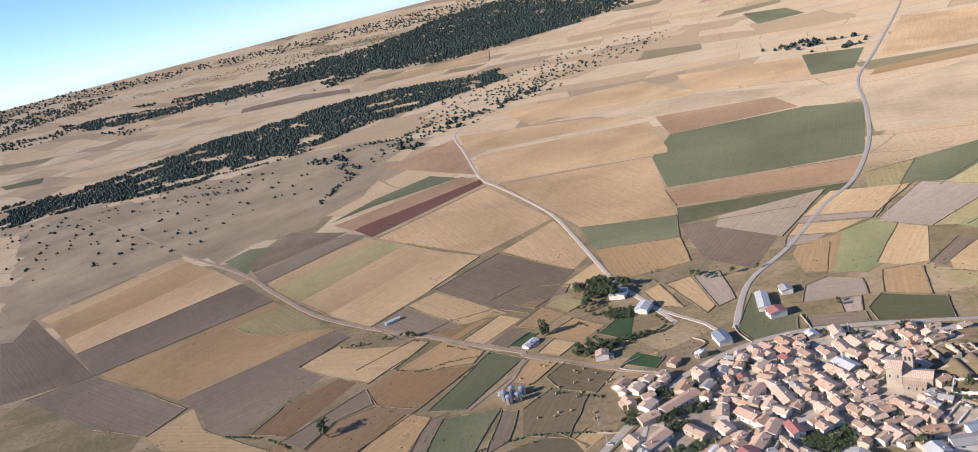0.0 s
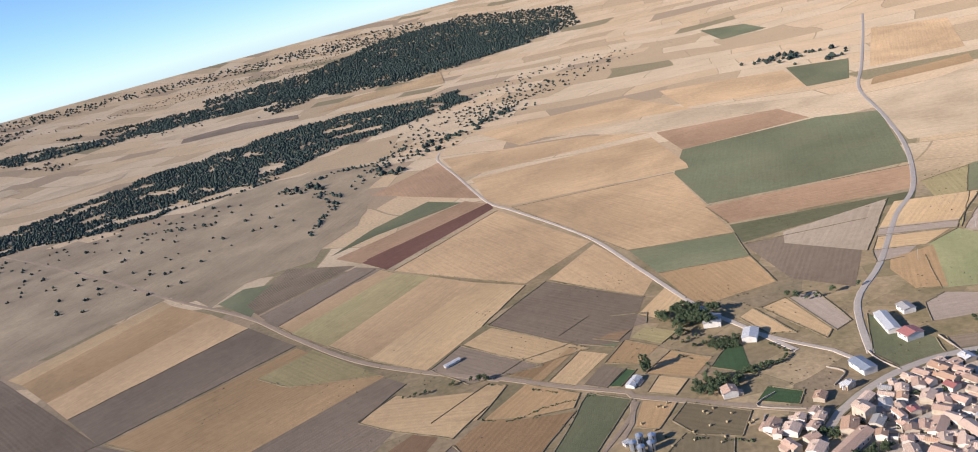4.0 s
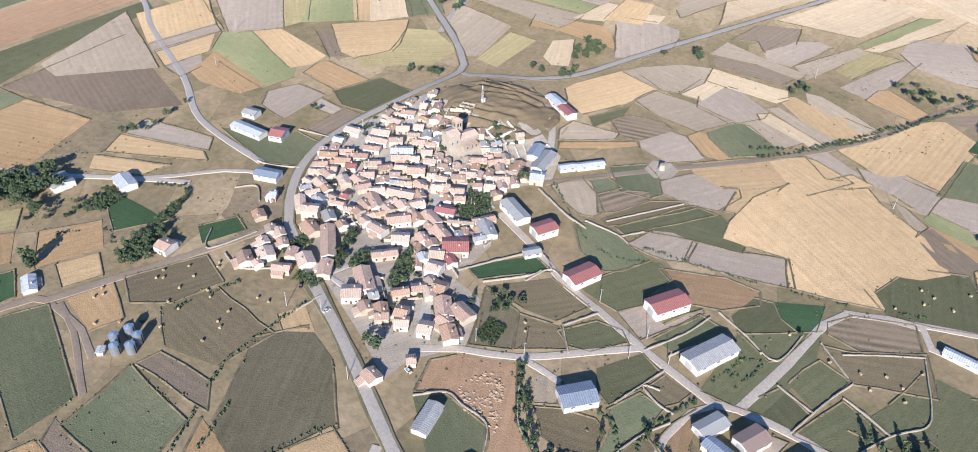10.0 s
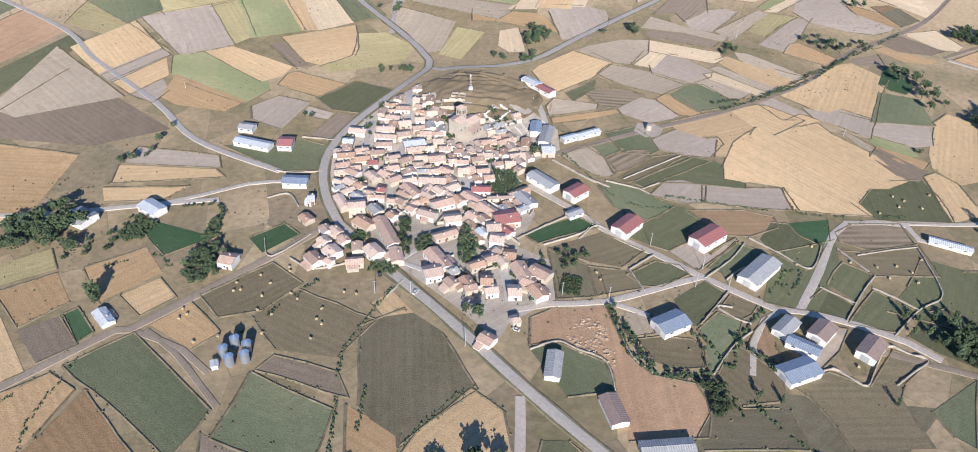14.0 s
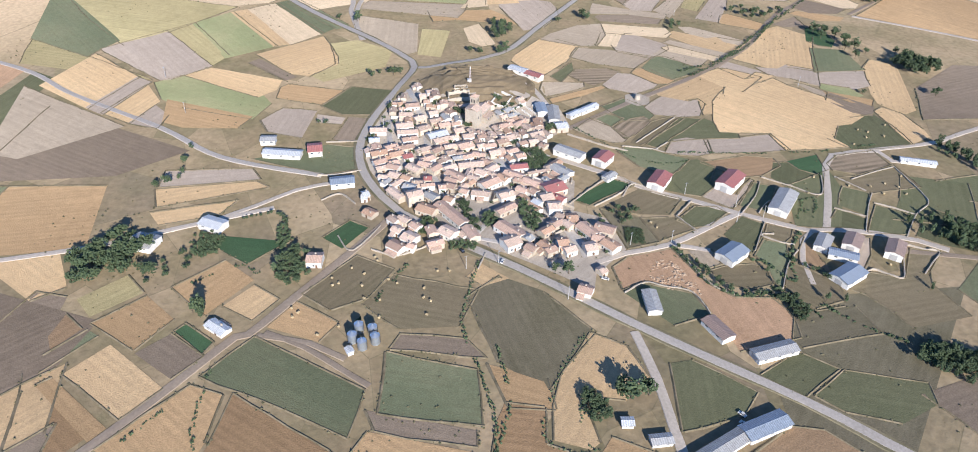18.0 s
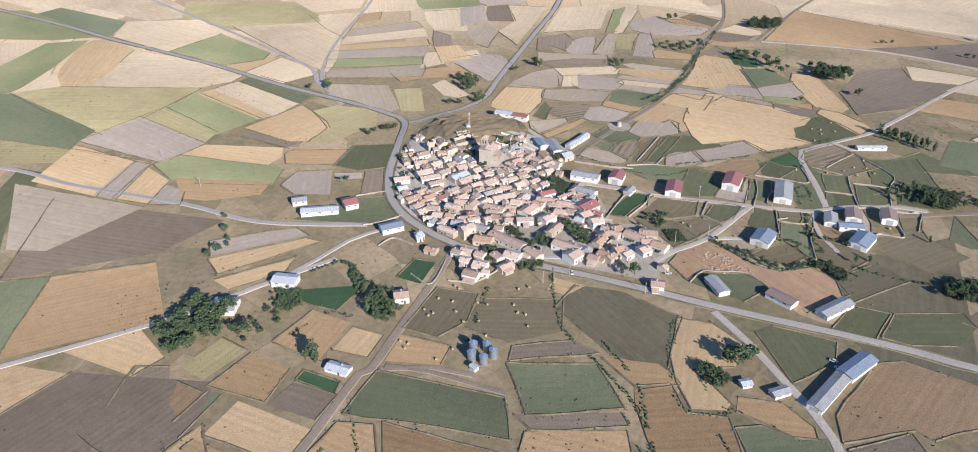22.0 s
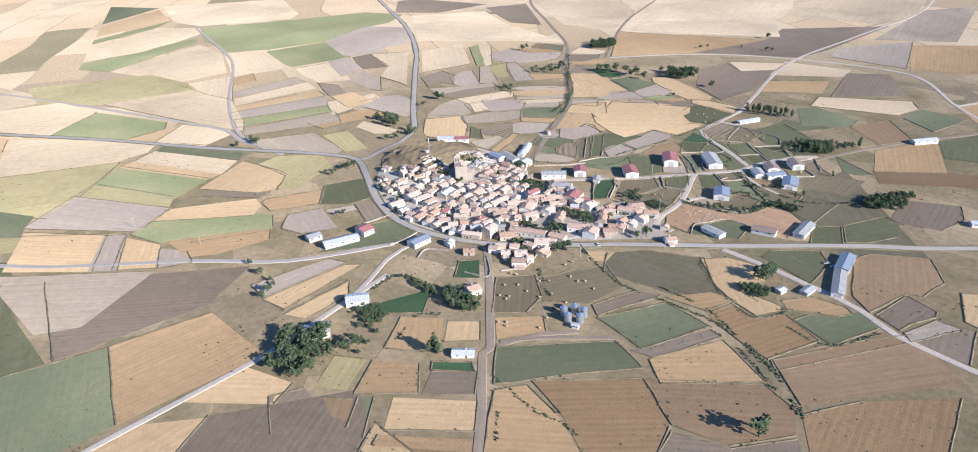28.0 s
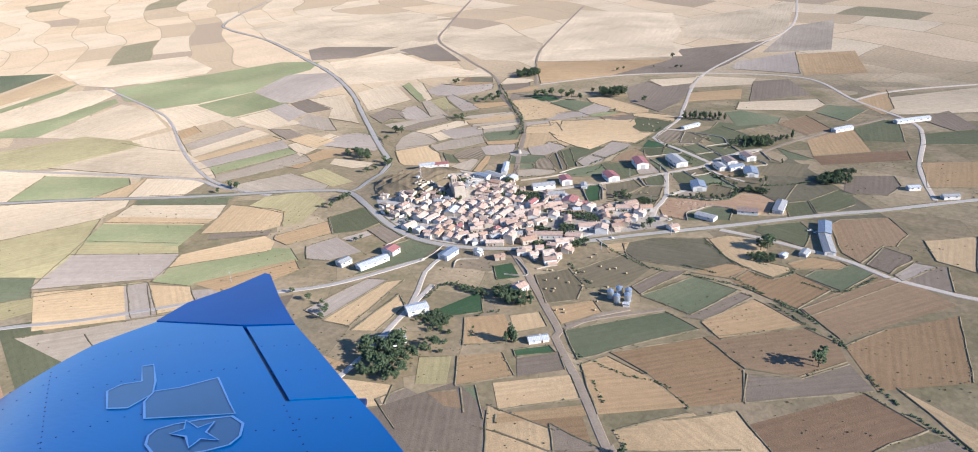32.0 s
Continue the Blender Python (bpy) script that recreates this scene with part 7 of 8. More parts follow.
hedge(1.2, (49.4, 566.0), (60.9, 542.1), (51.9, 529.9))
hedge(1.5, (88.1, 570.3), (89.4, 552.3), (71.7, 553.3))
hedge(1.3, (-29.1, 409.0), (-62.1, 409.9), (-80.8, 416.1), (-111.3, 432.3), (-126.3, 437.1))
hedge(1.1, (-29.7, 363.8), (-57.5, 385.2), (-89.7, 399.2), (-102.6, 379.7))
hedge(1.1, (-68.0, 376.7), (-93.5, 381.9), (-100.8, 378.1))
hedge(1.2, (-112.3, 394.7), (-137.7, 394.9), (-152.4, 362.5))
hedge(1.5, (-11.1, 249.2), (-25.2, 230.3), (-44.4, 217.9), (-62.2, 199.2))
hedge(1.4, (62.0, 190.1), (70.5, 182.5), (68.2, 177.1), (54.7, 184.9), (62.0, 190.1))
hedge(1.2, (49.7, 200.1), (57.8, 192.8), (49.9, 188.7))
hedge(2.2, (32.3, 289.5), (17.1, 285.7), (0.3, 282.6), (-12.2, 273.2), (-15.3, 259.0), (-12.7, 245.3))
tree("broad", 93.7, 568.1, 3.0)
tree("broad", 86.0, 567.8, 3.3)
tree("broad", 79.0, 568.1, 3.6)
tree("broad", 72.2, 568.4, 3.0)
tree("broad", 64.9, 569.0, 3.3)
tree("broad", 94.7, 562.3, 3.6)
tree("broad", 86.9, 562.1, 3.0)
tree("broad", 79.6, 562.2, 3.3)
tree("broad", 71.9, 562.6, 3.6)
tree("broad", 95.6, 558.4, 3.0)
tree("broad", 87.8, 558.2, 3.3)

# ---- dry-stone walls ----
stone_wall(1.1, (63.7, 275.2), (46.1, 268.8))
stone_wall(1.1, (82.7, 322.8), (95.2, 300.3), (101.1, 295.0))
stone_wall(1.1, (63.7, 275.2), (78.0, 259.3))
stone_wall(1.1, (22.2, 242.3), (35.7, 232.4), (48.6, 222.7))
stone_wall(1.2, (-12.3, 242.7), (7.2, 229.0), (18.5, 216.7))
stone_wall(1.1, (58.7, 221.6), (68.5, 211.3), (73.2, 199.7))
stone_wall(1.0, (56.8, 169.7), (50.9, 162.2), (44.7, 153.8))
stone_wall(1.0, (92.6, 148.2), (72.6, 136.6))
stone_wall(1.0, (58.8, 139.6), (51.3, 130.3), (42.2, 120.8))
stone_wall(1.0, (30.2, 163.9), (44.7, 153.8), (57.6, 144.3), (69.1, 134.6))
stone_wall(1.3, (-16.0, 205.8), (-10.5, 194.7), (-5.0, 182.5), (-10.6, 175.6), (-15.0, 169.1), (-4.3, 161.4), (12.8, 148.7), (8.5, 140.6), (4.1, 131.6), (-5.2, 143.4), (-13.4, 153.9))
stone_wall(1.0, (87.7, 138.1), (93.8, 118.6), (99.2, 97.6))
stone_wall(1.0, (98.2, 97.9), (81.8, 98.8), (65.5, 99.8), (52.9, 103.7), (42.0, 120.5), (20.9, 141.8))
stone_wall(1.0, (36.2, 223.0), (36.7, 231.3), (27.8, 223.3), (24.2, 215.7))
stone_wall(1.0, (99.0, 199.2), (86.2, 185.2), (72.8, 170.2), (95.3, 156.7))
stone_wall(1.0, (59.5, 233.2), (77.2, 214.9), (93.4, 203.2))
stone_wall(1.1, (31.9, 288.7), (-0.8, 282.3), (-13.2, 272.4))
stone_wall(1.1, (-1.4, 331.8), (5.1, 317.8), (0.2, 308.7), (-7.0, 295.0), (-25.4, 291.9))
stone_wall(1.1, (151.2, 495.4), (149.9, 483.2), (152.6, 465.8))
stone_wall(1.1, (196.3, 488.4), (194.6, 475.3), (193.2, 464.3))
stone_wall(1.1, (120.2, 493.4), (125.4, 481.5), (112.1, 472.1))
stone_wall(1.1, (62.3, 465.8), (53.7, 451.3), (59.8, 432.6))
stone_wall(1.1, (32.9, 407.5), (46.4, 400.6))
stone_wall(1.1, (79.2, 484.5), (63.1, 476.7), (84.9, 458.5))
stone_wall(1.1, (153.9, 279.8), (146.6, 259.7), (140.5, 252.9))
stone_wall(1.2, (87.4, 338.4), (115.0, 301.6), (103.9, 289.8))
stone_wall(1.0, (90.5, 301.3), (103.9, 289.8), (93.4, 279.1))
stone_wall(1.0, (157.6, 267.8), (191.3, 224.7))
stone_wall(1.0, (145.8, 257.6), (154.8, 245.0))
stone_wall(1.4, (133.7, 338.1), (120.6, 328.1), (111.0, 330.3))
stone_wall(1.4, (222.3, 359.2), (213.9, 352.0), (202.4, 357.4))
stone_wall(1.4, (242.2, 399.9), (223.8, 390.8), (206.3, 389.5))
stone_wall(1.6, (214.6, 370.2), (225.9, 363.9), (215.6, 352.2))
stone_wall(1.4, (177.6, 314.0), (164.6, 300.9), (153.8, 289.4), (146.8, 278.2))

bales(1, (46.5, 477.9), (40.1, 471.2), (30.1, 473.2), (39.6, 489.1), (33.1, 489.2), (34.4, 485.7), (32.6, 458.3), (28.5, 454.0), (21.8, 439.7), (34.2, 423.9), (35.1, 430.4), (13.9, 441.0), (10.6, 437.6), (0.1, 441.0), (16.1, 464.6), (2.4, 465.9), (19.1, 472.7), (18.0, 511.0), (13.9, 507.6), (11.0, 510.7), (50.6, 462.9), (54.1, 464.3), (-0.5, 487.0), (-5.2, 498.0))
bales(1, (153.3, 91.8), (148.9, 85.8), (141.2, 77.4), (132.7, 107.8), (157.4, 65.8), (141.5, 92.1), (79.0, 118.2), (73.8, 111.6), (86.8, 100.5), (77.2, 130.4), (67.6, 126.8), (65.0, 111.5), (-4.8, 212.5), (-2.8, 169.1), (75.5, 177.6), (93.7, 163.2), (59.5, 293.8), (53.6, 292.2), (80.3, 144.5))



# ---- banks and scrub between the plots ----
def banks():
    """Dry grass banks and loose-stone boundaries along the plots, with scattered scrub."""
    rnd = random.Random(5)
    spots, stones, lines = [], [], bmesh.new()
    for outline in BORDERS:
        n = len(outline)
        cx, cy = sum(p[0] for p in outline) / n, sum(p[1] for p in outline) / n
        d = math.hypot(cx - 60, cy - 340)
        if d > 640:
            continue
        for i in range(n):
            a, b = Vector(outline[i - 1]), Vector(outline[i])
            length = (b - a).length
            if length < 6 or rnd.random() < (0.25 if d < 280 else 0.6):
                continue
            dirn = (b - a) / length
            side = Vector((-dirn.y, dirn.x))
            w = rnd.uniform(0.15, 0.5)
            steps = max(1, int(length / 12))
            prev = None
            for k in range(steps + 1):
                p = a + dirn * (length * k / steps)
                wob = 1.2 * noise.noise((p.x * 0.06, p.y * 0.06, 1))
                ww = w * (1 + 0.7 * noise.noise((p.x * 0.11, p.y * 0.11, 5)))
                cur = []
                for off, dz in ((-ww - 0.4, -0.1), (-ww * 0.3, 0.4), (ww * 0.4, 0.4), (ww + 0.4, -0.1)):
                    q = p + side * (off + wob)
                    cur.append(lines.verts.new((q.x, q.y, terr(q.x, q.y) + 0.15 + dz)))
                if prev:
                    for s in range(3):
                        lines.faces.new((prev[s], prev[s + 1], cur[s + 1], cur[s]))
                prev = cur
            if d < 620:
                k = 0.0
                while k < length:
                    p = a + dirn * k
                    if noise.noise((p.x * 0.035, p.y * 0.035, 9)) + rnd.uniform(-0.35, 0.35) > 0.12:
                        r = rnd.uniform(0.3, 0.8)
                        spots.append((p.x + rnd.uniform(-1, 1), p.y + rnd.uniform(-1, 1), r, r * rnd.uniform(0.8, 1.6)))
                    k += rnd.uniform(1.0, 2.6)
    bmesh.ops.recalc_face_normals(lines, faces=lines.faces)
    m = plain("dry_bank_and_stones", (0.25, 0.20, 0.125), (0.115, 0.098, 0.057), 0.15, 0.95, 0, 0.05, 0.0, 0.9, 0.9, 0.2)
    tagged(new("field_bank", mesh_of("field_bank", lines, m)), "dry grass banks with loose stones between plots", "bank", kind="stuff")
    tufts(spots, DRYBUSH, "scrub", "low dry scrub along the field banks", "scrub")


banks()


def loose_scrub():
    """Bushes dotted over the rough ground near the village."""
    rnd = random.Random(11)
    spots = []
    while len(spots) < 2600:
        x, y = rnd.uniform(-350, 520), rnd.uniform(-50, 760)
        if noise.noise((x * 0.014, y * 0.014, 4)) + rnd.uniform(-0.2, 0.2) > 0.22:
            r = rnd.uniform(0.3, 0.9)
            spots.append((x, y, r, r * rnd.uniform(0.7, 1.3)))
    tufts(spots, DRYBUSH, "scrub", "dry bushes dotted over rough ground", "scrub")


loose_scrub()


def soil_heaps(*outline):
    """Low tipped heaps of pale earth on the levelled plot."""
    rnd = random.Random(17)
    xs, ys = [p[0] for p in outline], [p[1] for p in outline]
    spots = []
    while len(spots) < 170:
        x, y = rnd.uniform(min(xs), max(xs)), rnd.uniform(min(ys), max(ys))
        if inside(x, y, outline) and noise.noise((x * 0.13, y * 0.13, 6)) > -0.12:
            r = rnd.uniform(0.45, 1.3)
            spots.append((x, y, r, r * rnd.uniform(0.45, 0.8)))
    tufts(spots, HEAP, "soil_heaps", "tipped heaps of pale orange earth", "soil heaps")


HEAP = plain("pale_tipped_earth", (0.50, 0.36, 0.235), (0.38, 0.265, 0.17), 0.8, 0.95, 0, 0.05, 0.1, 3.0)
soil_heaps((24.9, 304.2), (18.6, 292.5), (-3.8, 288.5), (-11.3, 290.3), (-3.0, 306.2), (9.4, 313.6))


# ---- church, castle hill, mast ----
def church():
    """A tall west block, a slender bell tower behind it and a lower nave with its aisle."""
    base = new("church")
    base.matrix_world = pose(207.5, 375.6, terr(207.5, 375.6) - 0.3, 0, 0, -38)
    stone = LIME
    part("front_block", block(-11, -5, -3, -3, 5, 12.5), stone, base, "tall pale ashlar block")
    part("front_roof", roof_slopes(8.2, 10.4, 12.5, 1.5), ROOFS["pale"], base).matrix_local = pose(-7, 0, 0)
    part("nave", gable_walls(15, 9.5, 7.2, 1.5), stone, base).matrix_local = pose(4.5, 0, 0)
    part("nave_roof", roof_slopes(15, 9.5, 7.2, 1.5), ROOFS["pale"], base).matrix_local = pose(4.5, 0, 0)
    part("apse", block(12, -3.2, -3, 15.5, 3.2, 5.4), stone, base)
    part("apse_roof", block(11.8, -3.5, 5.4, 15.8, 3.5, 5.7), ROOFS["tile"], base)
    part("side_aisle", block(-2, -8.6, -3, 9, -4.7, 4.0), stone, base)
    part("aisle_roof", lean_to(11, 4.2, 4.9, True), ROOFS["pale"], base).matrix_local = pose(3.5, -4.7, 0, 0, 0, 180)
    tower = part("tower", block(-2.9, 0.2, -3, 2.2, 5.3, 18.5), stone, base, "square stone bell tower")
    part("cornice", block(-3.2, -0.1, 18.5, 2.5, 5.6, 19.0), stone, tower)
    cap = bmesh.new()
    bmesh.ops.create_cone(cap, cap_ends=True, segments=4, radius1=3.9, radius2=0.2, depth=1.6, matrix=Matrix.Translation((-0.35, 2.75, 19.8)) @ Matrix.Rotation(radians(45), 4, "Z"))
    part("tower_roof", cap, ROOFS["tile"], tower)
    # The tower is solid: dark slabs on its faces imitate the shaded bell openings.
    for sx, sy, w in ((-0.35, 0.17, 0), (-0.35, 5.33, 0), (-2.93, 2.75, 1), (2.23, 2.75, 1)):
        for off in (-1.0, 1.0):
            q = (sx + (0 if w else off), sy + (off if w else 0))
            part("bell_opening", block(q[0] - (0.06 if w else 0.5), q[1] - (0.5 if w else 0.06), 14.4, q[0] + (0.06 if w else 0.5), q[1] + (0.5 if w else 0.06), 17.0), OPENING_SHADE, tower)
    for x in (-9, -5, 0.5, 4.5, 7.5):
        y, z = (-5.06, 6) if x < -2 else (-8.66, 1.4)
        part("window", block(x - 0.4, y, z, x + 0.4, y + 0.12, z + 1.7), GLASS, base)
    part("door", block(-11.06, -1.1, -0.3, -10.94, 1.1, 3.2), WOOD, base)
    FOOTPRINTS.append((208, 375, 14))
    tagged(base, "pale stone church with a square bell tower", "church")


church()


def ruin(x, y, turn, sides, height, thick, label):
    """Broken walls round a roofless plot."""
    base = new("ruined_wall")
    z = terr(x, y)
    base.matrix_world = pose(x, y, z, 0, 0, turn)
    ca, sa = math.cos(radians(turn)), math.sin(radians(turn))
    rnd = random.Random(int(x))
    for x0, y0, x1, y1 in sides:
        a, b = Vector((x0, y0)), Vector((x1, y1))
        n = max(2, int((b - a).length / 2.2))
        d = (b - a) / n
        s = Vector((-d.y, d.x)).normalized() * thick / 2
        bm = bmesh.new()
        for k in range(n):
            p, q = a + d * k, a + d * (k + 1)
            h = height * rnd.uniform(0.55, 1.1)
            m = (p + q) / 2
            g = terr(x + ca * m.x - sa * m.y, y + sa * m.x + ca * m.y) - z + 0.9
            vs = [bm.verts.new((*(p - s), g - 3)), bm.verts.new((*(q - s), g - 3)), bm.verts.new((*(q + s), g - 3)), bm.verts.new((*(p + s), g - 3))]
            ts = [bm.verts.new((v.co.x, v.co.y, g + h + rnd.uniform(-0.3, 0.3))) for v in vs]
            bm.faces.new(ts)
            for i in range(4):
                bm.faces.new((vs[i], vs[(i + 1) % 4], ts[(i + 1) % 4], ts[i]))
        part("wall", bm, WALLS["white" if "white" in label or "pale" in label else "stone"], base)
    FOOTPRINTS.append((x, y, 10))
    return tagged(base, label, "ruin", "ruined walls")


ruin(235, 385.5, 85, ((-8, -4.5, 8, -4.5), (8, -4.5, 8, 4.5), (8, 4.5, -8, 4.5), (-8, 4.5, -8, -4.5)), 2.6, 0.9, "low ruined castle walls on the bare hill")
ruin(247, 382, 85, ((-5, -2.5, 5, -2.5), (5, -2.5, 5, 2.5), (5, 2.5, -5, 2.5), (-5, 2.5, -5, -2.5), (0, -2.5, 0, 2.5)), 1.2, 0.8, "low broken stone walls at the hilltop")
ruin(229, 352, -38, ((-10, -5, 8, -5), (8, -5, 8, 5), (-10, 5, 2, 5), (-10, -5, -10, 5)), 1.2, 0.6, "broken pale yard walls below the hill")
ruin(214, 338, 30, ((-7, -6, 7, -6), (7, -6, 7, 6), (7, 6, -7, 6), (-7, 0, 4, 0)), 0.6, 0.6, "roofless pale stone house with inner walls")
ruin(222, 322, 30, ((-5, -6, 5, -6), (5, -6, 5, 6), (-5, 6, 5, 6)), 0.5, 0.6, "roofless pale stone house with broken walls")


def mast():
    base = new("lattice_mast")
    base.matrix_world = pose(253.5, 373.5, terr(253.5, 373.5))
    part("footing", block(-1.6, -1.6, -1.0, 1.6, 1.6, 0.5), WALLS["block"], base)
    for sx in (-1, 1):
        for sy in (-1, 1):
            bm = bmesh.new()
            a, b = Vector((sx * 0.7, sy * 0.7, 0.4)), Vector((sx * 0.2, sy * 0.2, 15))
            for p, q in ((a, b),):
                box(bm, -0.05, -0.05, 0, 0.05, 0.05, 1)
                for v in bm.verts:
                    t = v.co.z
                    c = p.lerp(q, t)
                    v.co = (c.x + v.co.x, c.y + v.co.y, c.z)
            part("leg", bm, RED_PAINT, base)
    for k in range(8):
        z, r = 1 + k * 1.8, 0.7 - 0.5 * (0.6 + k * 1.8) / 15
        bm = bmesh.new()
        for sx, sy in ((1, 0), (0, 1), (-1, 0), (0, -1)):
            box(bm, sx * r - (0.05 if sx else r), sy * r - (0.05 if sy else r), z, sx * r + (0.05 if sx else r), sy * r + (0.05 if sy else r), z + 0.1)
        part("brace", bm, RED_PAINT, base)
    part("panel_aerial", block(-0.25, -0.3, 12.6, 0.25, 0.3, 14.6), WALLS["white"], base)
    part("hut", block(2.2, -1.5, -0.8, 5.2, 1.5, 2.6), WALLS["white"], base)
    tagged(base, "red and white lattice radio mast on the hill", "mast")


mast()


# ---- grain silos ----
def silo(x, y):
    base = new("grain_silo")
    base.matrix_world = pose(x, y, terr(x, y)) @ Matrix.Diagonal((0.95, 0.95, 0.84, 1))
    bm = bmesh.new()
    bmesh.ops.create_cone(bm, segments=28, radius1=2.5, radius2=2.5, depth=6.6, matrix=Matrix.Translation((0, 0, 3.3)))
    part("drum", bm, STEEL, base)
    bm = bmesh.new()
    bmesh.ops.create_cone(bm, segments=28, radius1=2.62, radius2=0.35, depth=1.5, matrix=Matrix.Translation((0, 0, 7.3)))
    part("cone_roof", bm, STEEL, base)
    bm = bmesh.new()
    bmesh.ops.create_cone(bm, segments=12, radius1=0.42, radius2=0.42, depth=0.5, cap_ends=True, matrix=Matrix.Translation((0, 0, 8.15)))
    part("cap", bm, STEEL, base)
    for k in range(6):
        bm = bmesh.new()
        bmesh.ops.create_cone(bm, segments=28, radius1=2.55, radius2=2.55, depth=0.12, matrix=Matrix.Translation((0, 0, 0.7 + k * 1.1)))
        part("hoop", bm, STEEL, base)
    part("ladder", block(-0.25, -2.7, 0, 0.25, -2.52, 6.7), RUBBER, base)
    tagged(base, "round galvanised steel grain silo with cone roof", "silo", "grain silos")


for _x, _y in ((-12.5, 480.5), (-18.3, 476.0), (-5.8, 476.8), (-15.6, 469.2), (-8.9, 470.0)):
    silo(_x, _y)
barn("white", -20.5, 482.5, 20, 4, 3, 2.4)


def spring_house():
    base = new("limekiln")
    x, y = 227, 242
    base.matrix_world = pose(x, y, terr(x, y))
    bm = bmesh.new()
    bmesh.ops.create_cone(bm, cap_ends=True, segments=16, radius1=2.6, radius2=1.7, depth=4.4, matrix=Matrix.Translation((0, 0, 2)))
    part("drum", bm, LIME, base)
    part("annex", block(2, -1.6, -0.5, 6, 1.6, 2.4), LIME, base)
    tagged(base, "small white stone kiln on pale ground", "kiln")


spring_house()
field("dust", (216, 236), (228, 231), (238, 238), (236, 249), (224, 253), (215, 246), lift=0.3)
field("straw", (-932, 3103), (-664, 3134), (-378, 3020), (-330, 3038), (-517, 2967), (-781, 2975), lift=0.6)
field("gold", (-286, 2737), (-65, 2719), (135, 2628), (159, 2912), (53, 2867), (-180, 2886), lift=0.6)
field("straw", (-1225, 2415), (-1034, 2429), (-870, 2471), (-872, 2547), (-1043, 2564), (-1226, 2508), lift=0.6)
field("straw", (-1455, 2692), (-1340, 2675), (-1245, 2707), (-1311, 2814), (-1437, 2846), lift=0.6)
field("fallow", (-769, 2867), (-543, 2820), (-352, 2729), (-360, 2821), (-591, 2986), (-777, 2960), lift=0.6)
field("green", (-1452, 2478), (-1306, 2463), (-1271, 2369), (-1387, 2391), lift=0.6)
field("straw", (-359, 3268), (-185, 3122), (-232, 3039), (-309, 3096), lift=0.6)
field("scrub", (-20.9, 236.0), (-26.8, 137.1), (-140.4, 252.9), (-127.2, 292.5), (-78.5, 281.4), lift=0.07)


# ---- poles, cars ----
def pole(x, y, h=9.0):
    if "pole" not in SHARED:
        bm = bmesh.new()
        bmesh.ops.create_cone(bm, cap_ends=True, segments=8, radius1=0.2, radius2=0.12, depth=9.5, matrix=Matrix.Translation((0, 0, 4.5)))
        SHARED["pole"] = mesh_of("shaft", bm, WALLS["block"])
        SHARED["arm"] = mesh_of("crossarm", block(-0.9, -0.07, 8.6, 0.9, 0.07, 8.8), STEEL)
    base = new("power_pole")
    base.matrix_world = pose(x, y, terr(x, y), 0, 0, (x * 3) % 180)
    for name, key in (("shaft", "pole"), ("crossarm", "arm")):
        new(name, SHARED[key]).parent = base
    tagged(base, "grey concrete power pole with crossarm", "power pole", "power poles")


def car(x, y, turn, paint, label):
    base = new("car")
    base.matrix_world = pose(x, y, terr(x, y) + 0.33, 0, 0, turn)
    bm = block(-2.1, -0.85, 0.25, 2.1, 0.85, 0.85)
    bmesh.ops.bevel(bm, geom=list(bm.edges), offset=0.12, segments=2)
    part("body", bm, paint, base)
    bm = block(-1.3, -0.75, 0.8, 0.9, 0.75, 1.45)
    for v in bm.verts:
        if v.co.z > 1:
            v.co.x *= 0.75
    bmesh.ops.bevel(bm, geom=list(bm.edges), offset=0.08, segments=2)
    part("cabin", bm, GLASS, base)
    part("car_roof", block(-0.9, -0.62, 1.44, 0.62, 0.62, 1.49), paint, base)
    for wx in (-1.3, 1.3):
        for wy in (-0.8, 0.8):
            bm = bmesh.new()
            bmesh.ops.create_cone(bm, cap_ends=True, segments=14, radius1=0.33, radius2=0.33, depth=0.22, matrix=Matrix.Translation((wx, wy, 0.28)) @ Matrix.Rotation(radians(90), 4, "X"))
            part("wheel", bm, RUBBER, base)
    tagged(base, label, "car", "parked cars")


pole(68, 233)
pole(52, 240)
pole(87, 260)
pole(38, 289)
pole(40, 314)
pole(54, 221)
pole(410, 136)
pole(36, 395)
pole(35, 414)
pole(-1, 364)
pole(263, 593)
pole(334, 617)
pole(233, 97)
pole(209, 446)

car(86.5, 352.0, 60, RUBBER, "dark car parked beside the street")
car(60.7, 345.7, 70, WALLS["white"], "white car parked beside the street")
car(11.6, 338.8, 60, WALLS["white"], "white car parked beside the street")
car(50.7, 413.7, 20, RUBBER, "dark car parked beside the street")
car(-92.7, 306.3, 30, WALLS["white"], "white car parked beside the street")
car(-97.9, 308.2, 30, WALLS["white"], "white car parked beside the street")
car(82.8, 359.9, 60, ROOFS["red"], "red car parked beside the street")
car(76.9, 357.7, 60, RUBBER, "dark car parked beside the street")
car(36.9, 392.6, -30, WALLS["white"], "white car parked beside the street")



